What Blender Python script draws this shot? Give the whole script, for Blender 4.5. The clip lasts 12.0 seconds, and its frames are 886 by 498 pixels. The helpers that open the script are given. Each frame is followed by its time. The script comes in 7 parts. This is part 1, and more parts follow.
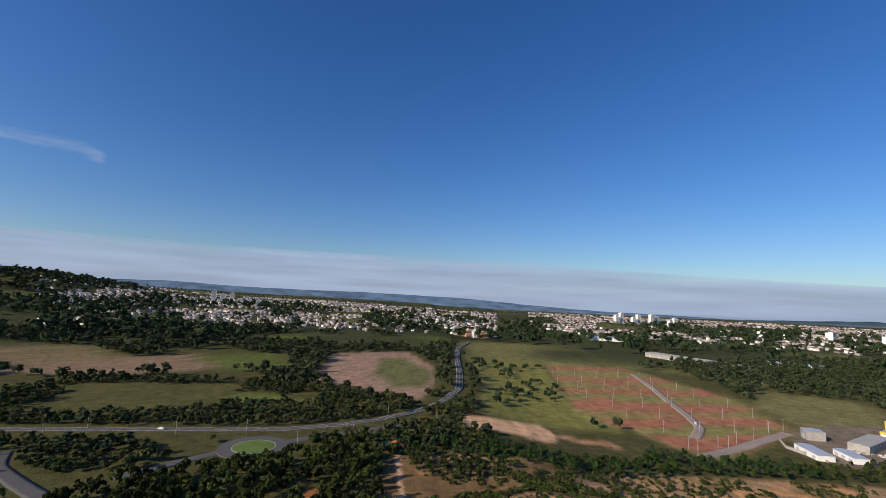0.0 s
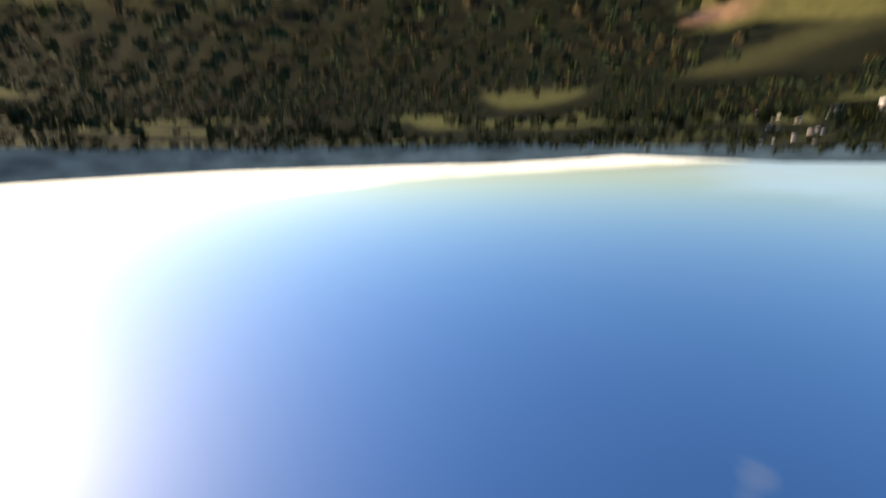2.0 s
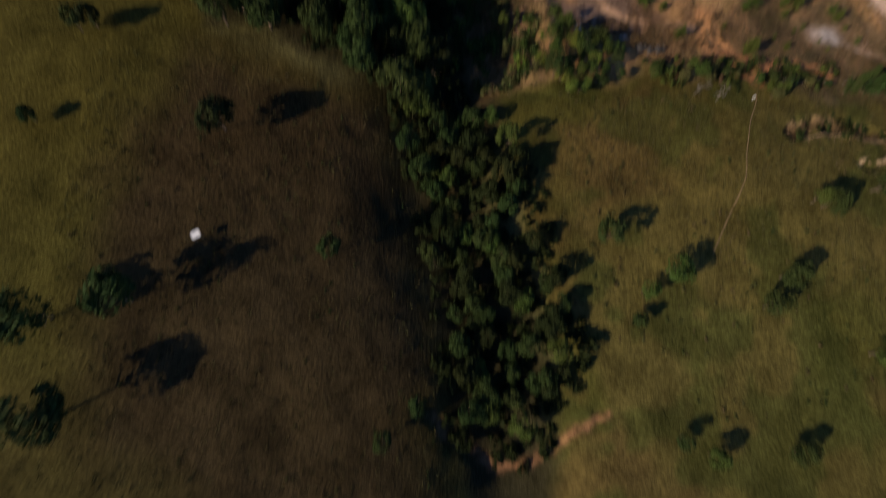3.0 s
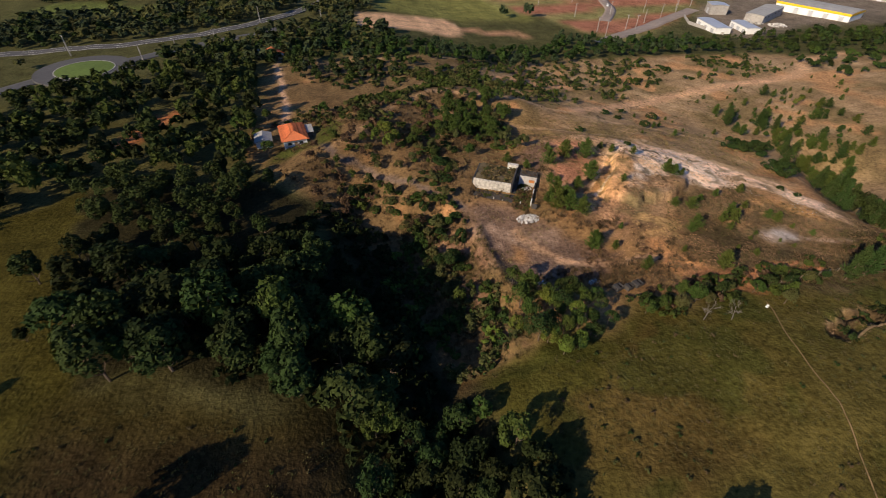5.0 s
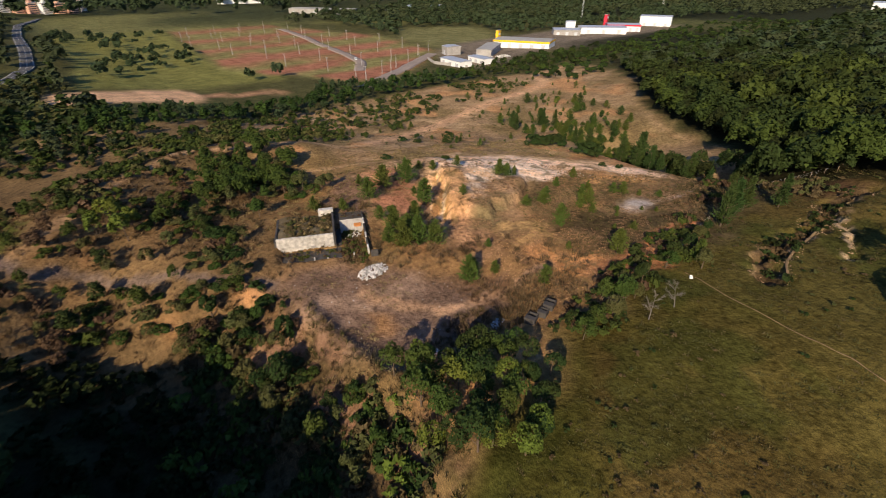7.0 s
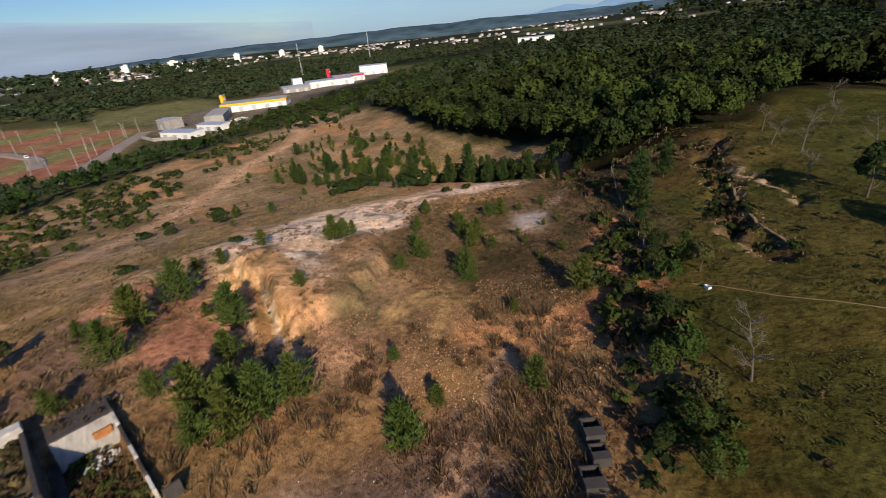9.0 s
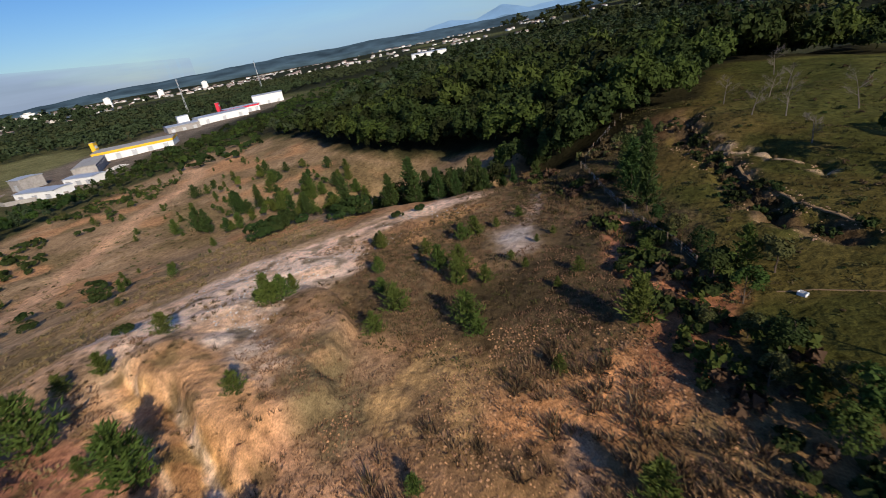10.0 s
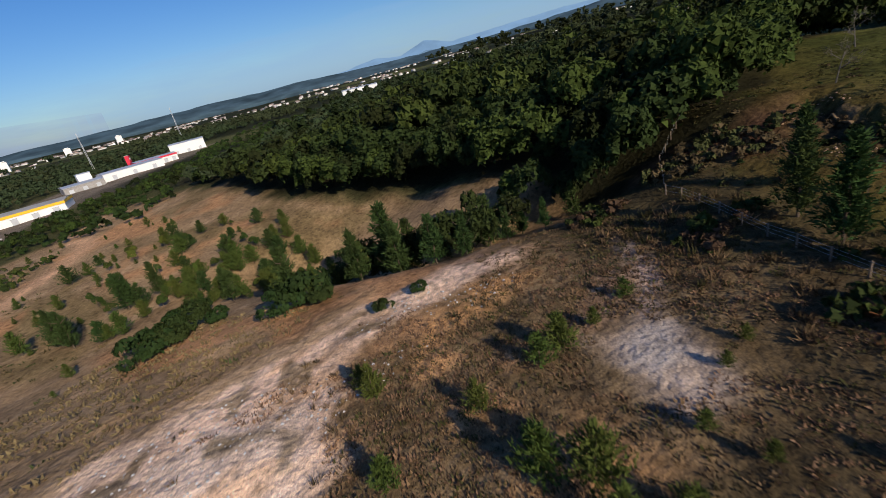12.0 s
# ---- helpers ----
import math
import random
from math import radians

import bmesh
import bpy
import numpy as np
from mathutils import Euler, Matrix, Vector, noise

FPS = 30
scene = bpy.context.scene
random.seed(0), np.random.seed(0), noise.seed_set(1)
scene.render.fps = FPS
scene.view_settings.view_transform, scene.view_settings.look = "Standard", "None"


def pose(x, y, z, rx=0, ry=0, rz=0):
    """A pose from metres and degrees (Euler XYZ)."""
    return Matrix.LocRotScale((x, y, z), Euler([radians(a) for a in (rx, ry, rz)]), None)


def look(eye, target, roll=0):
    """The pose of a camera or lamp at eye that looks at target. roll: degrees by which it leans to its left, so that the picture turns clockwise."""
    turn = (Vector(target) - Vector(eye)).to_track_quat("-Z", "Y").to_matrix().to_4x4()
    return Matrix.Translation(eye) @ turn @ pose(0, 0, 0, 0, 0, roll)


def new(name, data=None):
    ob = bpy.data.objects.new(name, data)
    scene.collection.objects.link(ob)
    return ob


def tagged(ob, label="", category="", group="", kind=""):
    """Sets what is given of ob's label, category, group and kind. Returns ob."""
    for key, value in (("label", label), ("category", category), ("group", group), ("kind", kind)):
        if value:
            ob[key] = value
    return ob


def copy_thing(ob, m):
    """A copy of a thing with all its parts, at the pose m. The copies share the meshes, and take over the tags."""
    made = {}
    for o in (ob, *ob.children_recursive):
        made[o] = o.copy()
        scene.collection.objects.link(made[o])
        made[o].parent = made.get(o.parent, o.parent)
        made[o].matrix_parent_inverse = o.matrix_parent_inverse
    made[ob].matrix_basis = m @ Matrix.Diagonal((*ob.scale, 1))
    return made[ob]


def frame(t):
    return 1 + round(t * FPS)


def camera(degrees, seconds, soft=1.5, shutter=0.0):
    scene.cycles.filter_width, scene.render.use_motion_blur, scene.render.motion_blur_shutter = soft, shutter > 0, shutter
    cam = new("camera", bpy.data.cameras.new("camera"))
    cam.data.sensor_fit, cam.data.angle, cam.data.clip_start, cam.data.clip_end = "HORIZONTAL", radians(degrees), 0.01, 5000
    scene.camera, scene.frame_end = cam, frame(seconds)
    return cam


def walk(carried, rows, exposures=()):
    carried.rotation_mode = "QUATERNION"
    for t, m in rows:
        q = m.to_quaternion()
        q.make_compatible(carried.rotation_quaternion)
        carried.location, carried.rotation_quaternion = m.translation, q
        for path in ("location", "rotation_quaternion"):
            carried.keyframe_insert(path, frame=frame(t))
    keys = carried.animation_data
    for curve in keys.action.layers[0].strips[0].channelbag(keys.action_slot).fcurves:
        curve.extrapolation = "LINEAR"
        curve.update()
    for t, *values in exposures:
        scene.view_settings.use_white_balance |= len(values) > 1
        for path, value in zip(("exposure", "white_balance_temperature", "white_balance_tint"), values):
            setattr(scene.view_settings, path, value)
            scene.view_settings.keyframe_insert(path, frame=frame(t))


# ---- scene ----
cam = camera(89.1, 12.0, soft=0.7, shutter=0.25)
ROWS = [
    (0, -5.85, -13.89, 84.79, 96.20, -2.36, -2.31),
    (0.5, -4.78, -8.90, 87.53, 101.03, -2.24, -1.94),
    (0.6, -4.65, -8.82, 87.59, 105.50, -2.23, -1.94),
    (0.7, -4.28, -8.60, 87.79, 112.40, -2.18, -1.94),
    (0.8, -3.72, -8.27, 88.08, 121.50, -2.10, -1.93),
    (0.9, -2.99, -7.83, 88.46, 133.10, -2.01, -1.93),
    (1, -2.14, -7.32, 88.91, 144.80, -1.90, -1.93),
    (1.2, -0.20, -6.16, 89.93, 168.60, -1.64, -1.92),
    (1.5, 2.76, -4.39, 91.48, 203.50, -1.25, -1.91),
    (1.8, 4.90, -3.11, 92.61, 236.00, -0.97, -1.90),
    (2, 5.39, -2.82, 92.87, 258.40, -0.91, -1.90),
    (2.2, 4.89, -2.17, 92.92, 282.10, -1.60, -1.51),
    (2.4, 4.52, -1.45, 93.09, 305.80, -2.29, -1.11),
    (2.5, 4.31, -1.09, 92.91, 317.65, -2.64, -0.91),
    (2.6, 4.10, -0.72, 92.57, 329.50, -2.98, -0.72),
    (2.8, 3.65, 0.13, 91.51, 353.20, -3.67, -0.32),
    (2.9, 3.50, 0.68, 90.80, 364.70, -4.21, 0.01),
    (3, 3.34, 1.23, 90.10, 374.51, -4.75, 0.34),
    (3.5, 3.19, 4.35, 85.07, 398.24, -5.78, -0.51),
    (3.7, 3.40, 5.76, 82.82, 402.54, -5.70, -1.02),
    (5.3, 4.43, 22.71, 65.78, 410.19, -0.45, -18.30),
    (5.5, 4.88, 25.25, 63.29, 410.92, -0.44, -21.28),
    (6, 6.33, 31.60, 56.84, 413.64, -0.54, -28.44),
    (6.5, 8.72, 38.83, 51.27, 415.82, 0.32, -36.58),
    (7, 11.81, 46.40, 46.54, 418.53, 0.15, -43.91),
    (7.2, 13.26, 49.65, 44.74, 419.16, 0.78, -47.32),
    (8.8, 31.69, 75.87, 33.28, 423.93, 4.10, -73.80),
    (9, 34.48, 78.31, 32.31, 424.20, 5.10, -77.14),
    (9.5, 41.78, 83.90, 30.32, 424.08, 7.85, -84.53),
    (10, 49.66, 88.40, 28.55, 424.78, 9.27, -90.06),
    (10.5, 57.94, 91.78, 27.07, 425.13, 10.12, -95.21),
    (11, 66.44, 94.30, 25.59, 425.25, 12.18, -98.91),
    (11.5, 75.24, 95.68, 24.17, 426.71, 12.64, -99.02),
    (12, 84.00, 96.39, 22.80, 427.00, 12.48, -98.95),
]
walk(cam, [(t, pose(x, y, z, rx, ry, rz)) for t, x, y, z, rx, ry, rz in ROWS],
     exposures=[(0.0, 0.0, 6500, 10), (0.7, 0.1, 6500, 10), (1.0, 0.15, 6500, 10), (1.3, -0.1, 6600, 10), (1.5, 0.0, 6900, 10), (1.8, 0.4, 7600, 10), (2.0, 0.55, 8000, 10),
                (2.2, 0.3, 7700, 10), (2.5, -0.45, 7300, 12), (3.0, -0.28, 7000, 12), (3.7, -0.15, 6900, 12), (5.5, 0.08, 7100, 10), (7.0, 0.15, 7100, 10),
                (9.0, -0.1, 6700, 10), (10.0, -0.15, 6300, 10), (12.0, -0.24, 6250, 10)])

# ---- light: clear morning sky, low sun ----
SUN_AZ, SUN_EL = 241.0, 27.0          # clockwise from +y, above the horizon
world = bpy.data.worlds.new("world")
scene.world = world
world.use_nodes = True
nt = world.node_tree
sky = nt.nodes.new("ShaderNodeTexSky")
sky.sky_type, sky.sun_disc = "NISHITA", False
sky.sun_elevation, sky.sun_rotation = radians(SUN_EL), radians(SUN_AZ)
sky.altitude, sky.air_density, sky.dust_density, sky.ozone_density = 50, 1.0, 0.9, 5.0
nt.nodes["Background"].inputs[1].default_value = 0.116
tone = nt.nodes.new("ShaderNodeHueSaturation")
tone.inputs["Saturation"].default_value = 1.22
tone.inputs["Hue"].default_value = 0.510
nt.links.new(sky.outputs[0], tone.inputs["Color"])
nt.links.new(tone.outputs[0], nt.nodes["Background"].inputs[0])
sun = new("sun", bpy.data.lights.new("sun", "SUN"))
sun.data.energy, sun.data.angle, sun.data.color = 5.0, radians(0.5), (1.0, 0.85, 0.65)
a, e = radians(SUN_AZ), radians(SUN_EL)
sun.matrix_world = look((300 * math.sin(a) * math.cos(e), 300 * math.cos(a) * math.cos(e), 300 * math.sin(e)), (0, 0, 0))


# ---- noise on the plan ----
LATTICE = np.random.RandomState(7).rand(256, 256)


def vnoise(x, y, size, shift=0.0):
    """Smooth value noise, 0 to 1, with cells of that size."""
    u, v = np.asarray(x, float) / size + 37.3 + shift * 17.1, np.asarray(y, float) / size + 11.7 + shift * 5.3
    i, j = np.floor(u).astype(int), np.floor(v).astype(int)
    fu, fv = u - i, v - j
    fu, fv = fu * fu * (3 - 2 * fu), fv * fv * (3 - 2 * fv)
    g = lambda p, q: LATTICE[p % 256, q % 256]
    return (g(i, j) * (1 - fu) + g(i + 1, j) * fu) * (1 - fv) + (g(i, j + 1) * (1 - fu) + g(i + 1, j + 1) * fu) * fv


def fbm(x, y, size, shift=0.0):
    return (vnoise(x, y, size, shift) + 0.5 * vnoise(x, y, size / 2.1, shift + 1) + 0.25 * vnoise(x, y, size / 4.3, shift + 2)) / 1.75


def ramp(v, a, b):
    w = np.clip((v - a) / (b - a), 0, 1)
    return w * w * (3 - 2 * w)


def hill(x, y, cx, cy, sx, sy, h):
    return h * np.exp(-(((x - cx) / sx) ** 2 + ((y - cy) / sy) ** 2) / 2)


def seg_dist(x, y, line):
    """Distance to a polyline."""
    best = np.full(np.shape(x), 1e9)
    for (ax, ay), (bx, by) in zip(line[:-1], line[1:]):
        dx, dy = bx - ax, by - ay
        w = np.clip(((x - ax) * dx + (y - ay) * dy) / (dx * dx + dy * dy), 0, 1)
        best = np.minimum(best, np.hypot(x - ax - w * dx, y - ay - w * dy))
    return best


def inside(x, y, poly):
    """Signed distance to a polygon, positive within."""
    d = seg_dist(x, y, list(poly) + [poly[0]])
    odd = np.zeros(np.shape(x), bool)
    for (ax, ay), (bx, by) in zip(poly, list(poly[1:]) + [poly[0]]):
        if ay != by:
            odd ^= ((ay > y) != (by > y)) & (x < (bx - ax) * (y - ay) / (by - ay) + ax)
    return np.where(odd, d, -d)


# ---- the plan: lines and fields, metres ----
STREAM = [(6, 128), (14, 92), (12, 62), (9, 36), (20, 8), (24, -22)]
FOREST_LEFT = [(-47, 94), (-40, 71), (-12, 66), (2, 58), (10, 61), (12.5, 74), (10.5, 87), (0, 106), (-6, 122), (-17, 136), (-64, 142)]
FOREST_FAR_LEFT = [(-64, 142), (-22, 138), (-22, 185), (-24, 232), (-60, 236), (-130, 200), (-165, 150), (-105, 106)]
STRIP = [(2, 58), (18, 60), (24, 52), (28, 40), (30, 28), (37, 8), (31, -10), (21, -14), (13, -4), (9, 18), (5, 36), (1, 47)]
FOREST_SOUTH = [(-195, -84), (-104, -80), (-24, -70), (6, -60), (38, -82), (114, -75), (255, -97), (300, -165), (150, -172), (100, -184), (-40, -184), (-60, -172), (-110, -178), (-200, -170)]
FOREST_RIGHT = [(275, 165), (219, 130), (192, 101), (176, 84), (164, 80), (152, 78), (143, 74), (137, 68), (136, 58), (140, 46), (154, 33), (171, 19), (168, 4), (177, -22), (200, -56), (250, -80), (420, -20), (460, 190), (340, 215)]
BAND = [(-16, 256), (35, 247), (90, 246), (140, 254), (195, 258), (250, 252), (320, 250), (430, 238)]
HEDGE = [(34, 66), (48, 70), (62, 70), (76, 69), (90, 70)]
MEADOW_RIGHT = [(20, 62), (60, 67), (92, 66), (130, 69), (152, 52), (180, 5), (200, -70), (20, -55), (34, 0), (28, 40)]
MEADOW_LEFT = [(-38, 68), (0, 58), (6, 20), (14, -12), (20, -45), (-100, -68), (-220, -20), (-200, 80), (-103, 104), (-64, 144), (-47, 94)]
ROUGH = [(-42, 66), (0, 58), (6, 30), (10, 0), (8, -30), (-20, -36), (-52, -10), (-52, 40)]
SCRUB = [(16, 62), (30, 66), (92, 70), (130, 71), (160, 76), (186, 100), (214, 130), (275, 168), (310, 215), (240, 236), (120, 240), (20, 240), (-20, 235), (-22, 150), (6, 112)]
RIDGE = [(80, 139), (98, 131), (109, 124), (119, 115), (126, 104), (129, 95), (130, 86)]
PALE = [(94, 137), (102, 131.5), (110, 126.5), (118, 119.5), (124, 111.5), (128, 103), (129.6, 95), (130.4, 86), (128.6, 85.5), (126, 92), (123.6, 99.5), (118.5, 103.5), (112, 105), (105, 105), (98, 110), (92, 114.5), (88.5, 118), (87, 122), (88, 130)]
TUSSOCK = [(131, 90), (136, 83), (138, 74), (128, 72), (120, 74), (108, 76), (98, 82), (90, 88), (88, 97), (91, 103), (98, 105), (103, 102), (108, 102.5), (114, 103), (118, 96), (124, 91)]
SCARP = [(86, 127), (81.8, 120), (78.6, 115), (75, 111), (72.5, 107.5), (80, 103), (90, 102), (98, 106), (104, 112), (98, 121), (92, 127)]
CLIFF = [(85.5, 126), (82, 119), (79, 115), (76, 111.5), (72, 108), (70.5, 111), (75.5, 116.5), (81, 123)]
RAVINE = [(168, 118), (155, 101), (149, 88), (147, 74)]
BANK = [(26, 122), (30.5, 116), (35.5, 110), (36.5, 101), (36.5, 89), (36.5, 82), (35.5, 73), (35, 66), (37, 61)]
TRACK_RIDGE = [(40, 172), (62, 158), (84, 146), (104, 134), (122, 115), (127, 101)]
TRACK_SCRUB = [(96, 168), (128, 180), (160, 188), (200, 194), (236, 198), (262, 220), (300, 226)]
TRACK_SCRUB_LOW = [(40, 186), (90, 166), (122, 146), (146, 132)]
PATH_MEADOW = [(83.4, 63), (82.4, 61), (79.4, 54), (77, 46.5), (74.8, 41), (72.6, 36), (69.5, 29.5), (66, 24)]
PATH_GULLY = [(132, 47.5), (124, 49.3), (116.5, 50), (109, 51.2), (101.5, 52), (95, 52), (90, 50.3)]
GULLY = [(132, 48), (124, 51), (114, 51), (104, 54), (96, 55), (89, 52)]
GULLY_UPPER = [(118, 49.3), (114, 46.8), (106.5, 45), (102.4, 45)]
RED_CUT = [(8, -8), (17, -15), (23, -19), (30, -17), (36, -11), (43, -8)]
YARD = [(33, 112), (34, 96), (38, 83), (50, 80), (60, 82), (66, 87), (57, 96), (50, 104), (42, 112)]
DRIVE = [(-4, 164), (-2, 153), (3, 142), (10, 139), (22, 128), (34, 112)]
TRACK_HOUSE = [(-12, 176), (-12, 195), (-15, 220), (-17, 240)]
HIGHWAY = [(-330, 262), (-250, 272), (-158, 278), (-91, 283), (-45, 303), (-12, 336), (14, 378), (32, 440), (40, 540), (46, 670), (60, 830), (100, 1000)]
SIDE_ROAD = [(-140, 200), (-121, 224), (-109, 238)]
LINK_ROAD = [(-84, 251), (-67, 268), (-34, 288), (-8, 306)]
LOOP_ROAD = [(-215, 232), (-203, 214), (-190, 204), (-160, 184), (-140, 172)]
PLOUGH = [(-112, 456), (-137, 668), (-57, 707), (-29, 716), (10, 560), (8, 440), (-8, 380), (-54, 404)]
SAND = [(26, 300), (28, 333), (60, 331), (87, 334), (93, 308), (84, 290), (50, 296)]
LOTS = [(186, 700), (300, 676), (330, 467), (292, 345), (180, 268), (160, 320), (132, 390)]
PASTURE = [(40, 345), (60, 480), (64, 700), (180, 700), (136, 420), (150, 330), (100, 330)]
GREEN_A = [(-186, 362), (-150, 392), (-74, 360), (-140, 352)]
BROWN_A = [(-430, 445), (-390, 545), (-312, 600), (-220, 500), (-330, 428)]
GREEN_B = [(-340, 850), (-271, 945), (-64, 975), (40, 1100), (52, 860), (-100, 760), (-260, 780)]
GREEN_C = [(-220, 490), (-300, 600), (-200, 640), (-150, 500)]
CLEAR_A = [(-190, -178), (-145, -186), (-118, -250), (-230, -235)]
CLEAR_B = [(-46, -219), (58, -186), (104, -184), (170, -160), (190, -190), (104, -214), (-20, -246)]
CLEAR_C = [(147, -331), (183, -272), (260, -290), (330, -360), (200, -390)]
SHOP_LAND = [(255, 300), (262, 262), (330, 285), (480, 275), (660, 290), (640, 350), (480, 375), (340, 370), (290, 345)]


def ground_z(x, y):
    """The height of the land."""
    x, y = np.asarray(x, float), np.asarray(y, float)
    r = np.hypot(x - 30, y - 60)
    z = hill(x, y, -48, 42, 38, 50, 7.5) + hill(x, y, 84, 40, 34, 24, 4.6) + hill(x, y, 152, 8, 46, 38, 9.0)
    z += hill(x, y, 47, 122, 15, 15, 2.2) + hill(x, y, 96, 118, 20, 16, 1.6) 
    z += hill(x, y, 72, 128, 16, 12, 1.8) + hill(x, y, 20, 150, 20, 22, 2.5)
    z -= 6.5 * np.exp(-(seg_dist(x, y, STREAM) / 9.0) ** 2 / 2)
    beyond = (x - 98) * 0.83 + (y - 132) * 0.56          # past the clay ridge the land falls
    z -= 7.5 * ramp(beyond, 2, 62) * ramp(x, 20, 110)
    z += hill(x, y, 230, 56, 38, 40, 11.5) + hill(x, y, 330, 90, 70, 80, 10.0)
    jx, jy = x + (fbm(x, y, 5, 14) - 0.5) * 7, y + (fbm(x, y, 5, 15) - 0.5) * 7
    z -= 6.5 * np.exp(-(seg_dist(x, y, RAVINE) / 8.0) ** 2 / 2)
    z -= hill(x, y, 182, 100, 16, 14, 3.0)
    # the bared scarp and the bank that falls from the yard to the stream
    p_, q_ = x * 0.62 - y * 0.78, x * 0.78 + y * 0.62
    brow = inside(x + (fbm(x, y, 2.6, 16) - 0.5) * 3.4, y + (fbm(x, y, 2.6, 17) - 0.5) * 3.4, SCARP)
    z += 2.3 * ramp(brow, -0.5, 1.5) * (1 - 0.55 * ramp(brow, 3, 13)) * (1 - ramp(x * 0.83 + y * 0.56 - 138.5, 0, 11))
    z -= 1.1 * ramp(inside(x, y, CLIFF), -1.2, 0.6) * (fbm(p_, q_ / 6.0, 1.5, 201) - 0.2)          # rills down the cliff
    bx, by = x + (fbm(x, y, 6, 114) - 0.5) * 8, y + (fbm(x, y, 6, 115) - 0.5) * 8
    west = np.interp(by, [p[1] for p in BANK[::-1]], [p[0] for p in BANK[::-1]]) - bx
    z -= 3.0 * ramp(west, 0, 6.5) * (1 - ramp(west, 12, 26)) * ramp(y, 58, 68) * (1 - ramp(y, 104, 122))
    z += 0.9 * np.exp(-(west / 2.0) ** 2) * ramp(y, 60, 68) * (1 - ramp(y, 100, 112))
    gx_, gy_ = x + (fbm(x, y, 2.2, 24) - 0.5) * 5, y + (fbm(x, y, 2.2, 25) - 0.5) * 5
    z -= 1.7 * np.exp(-(seg_dist(gx_, gy_, GULLY) / (1.0 + 1.0 * fbm(x, y, 4, 18))) ** 2) + 0.9 * np.exp(-(seg_dist(gx_, gy_, GULLY_UPPER) / 0.7) ** 2) + 0.9 * np.exp(-(seg_dist(jx, jy, RED_CUT) / 1.3) ** 2)
    z += 2.2 * np.exp(-(seg_dist(x, y, [(124, 45), (132, 45), (140, 50)]) / 7.0) ** 2)
    z += 3.4 * np.exp(-(seg_dist(x, y, [(-2, 138), (17, 168), (35, 182), (53, 184), (71, 170)]) / 7.0) ** 2 / 2)
    z += 1.6 * np.exp(-(seg_dist(jx, jy, [(60, 138), (76, 141), (88, 134), (96, 122)]) / 5.0) ** 2 / 2)
    step = inside(x, y, YARD)
    z -= 1.3 * ramp(step, -6, 2)
    cut = np.maximum(inside(x, y, [(45.4, 109), (50.4, 106.2), (57, 117.7), (52.1, 120.5)]), inside(x, y, [(37.7, 115.9), (47.4, 110.2), (49.4, 113.7), (39.7, 119.4)]))
    z -= np.maximum(z - 1.1, 0) * ramp(cut, -0.5, 0.4)
    z += (fbm(x, y, 26) - 0.5) * 1.6 * ramp(r, 0, 40) + (fbm(x, y, 7, 3) - 0.5) * 0.7 + (vnoise(x, y, 1.7, 5) - 0.5) * 0.16
    # far country: a plain to the north-east, a built-up rise to the north-west, wooded hills all round
    az = np.degrees(np.arctan2(x, y))
    far = ramp(r, 600, 3200)
    z += far * (85 * ramp(-az, -20, 12) * ramp(-az, -20, 60) * 1.1 * (np.abs(az) < 110) + 26 * fbm(x, y, 900, 9))
    z += hill(x, y, -1620, 1700, 230, 420, 48) + far * 70 * ramp(az, 75, 120) * (1 - ramp(az, 135, 176))
    return z - 2.5 * ramp(r, 180, 320)


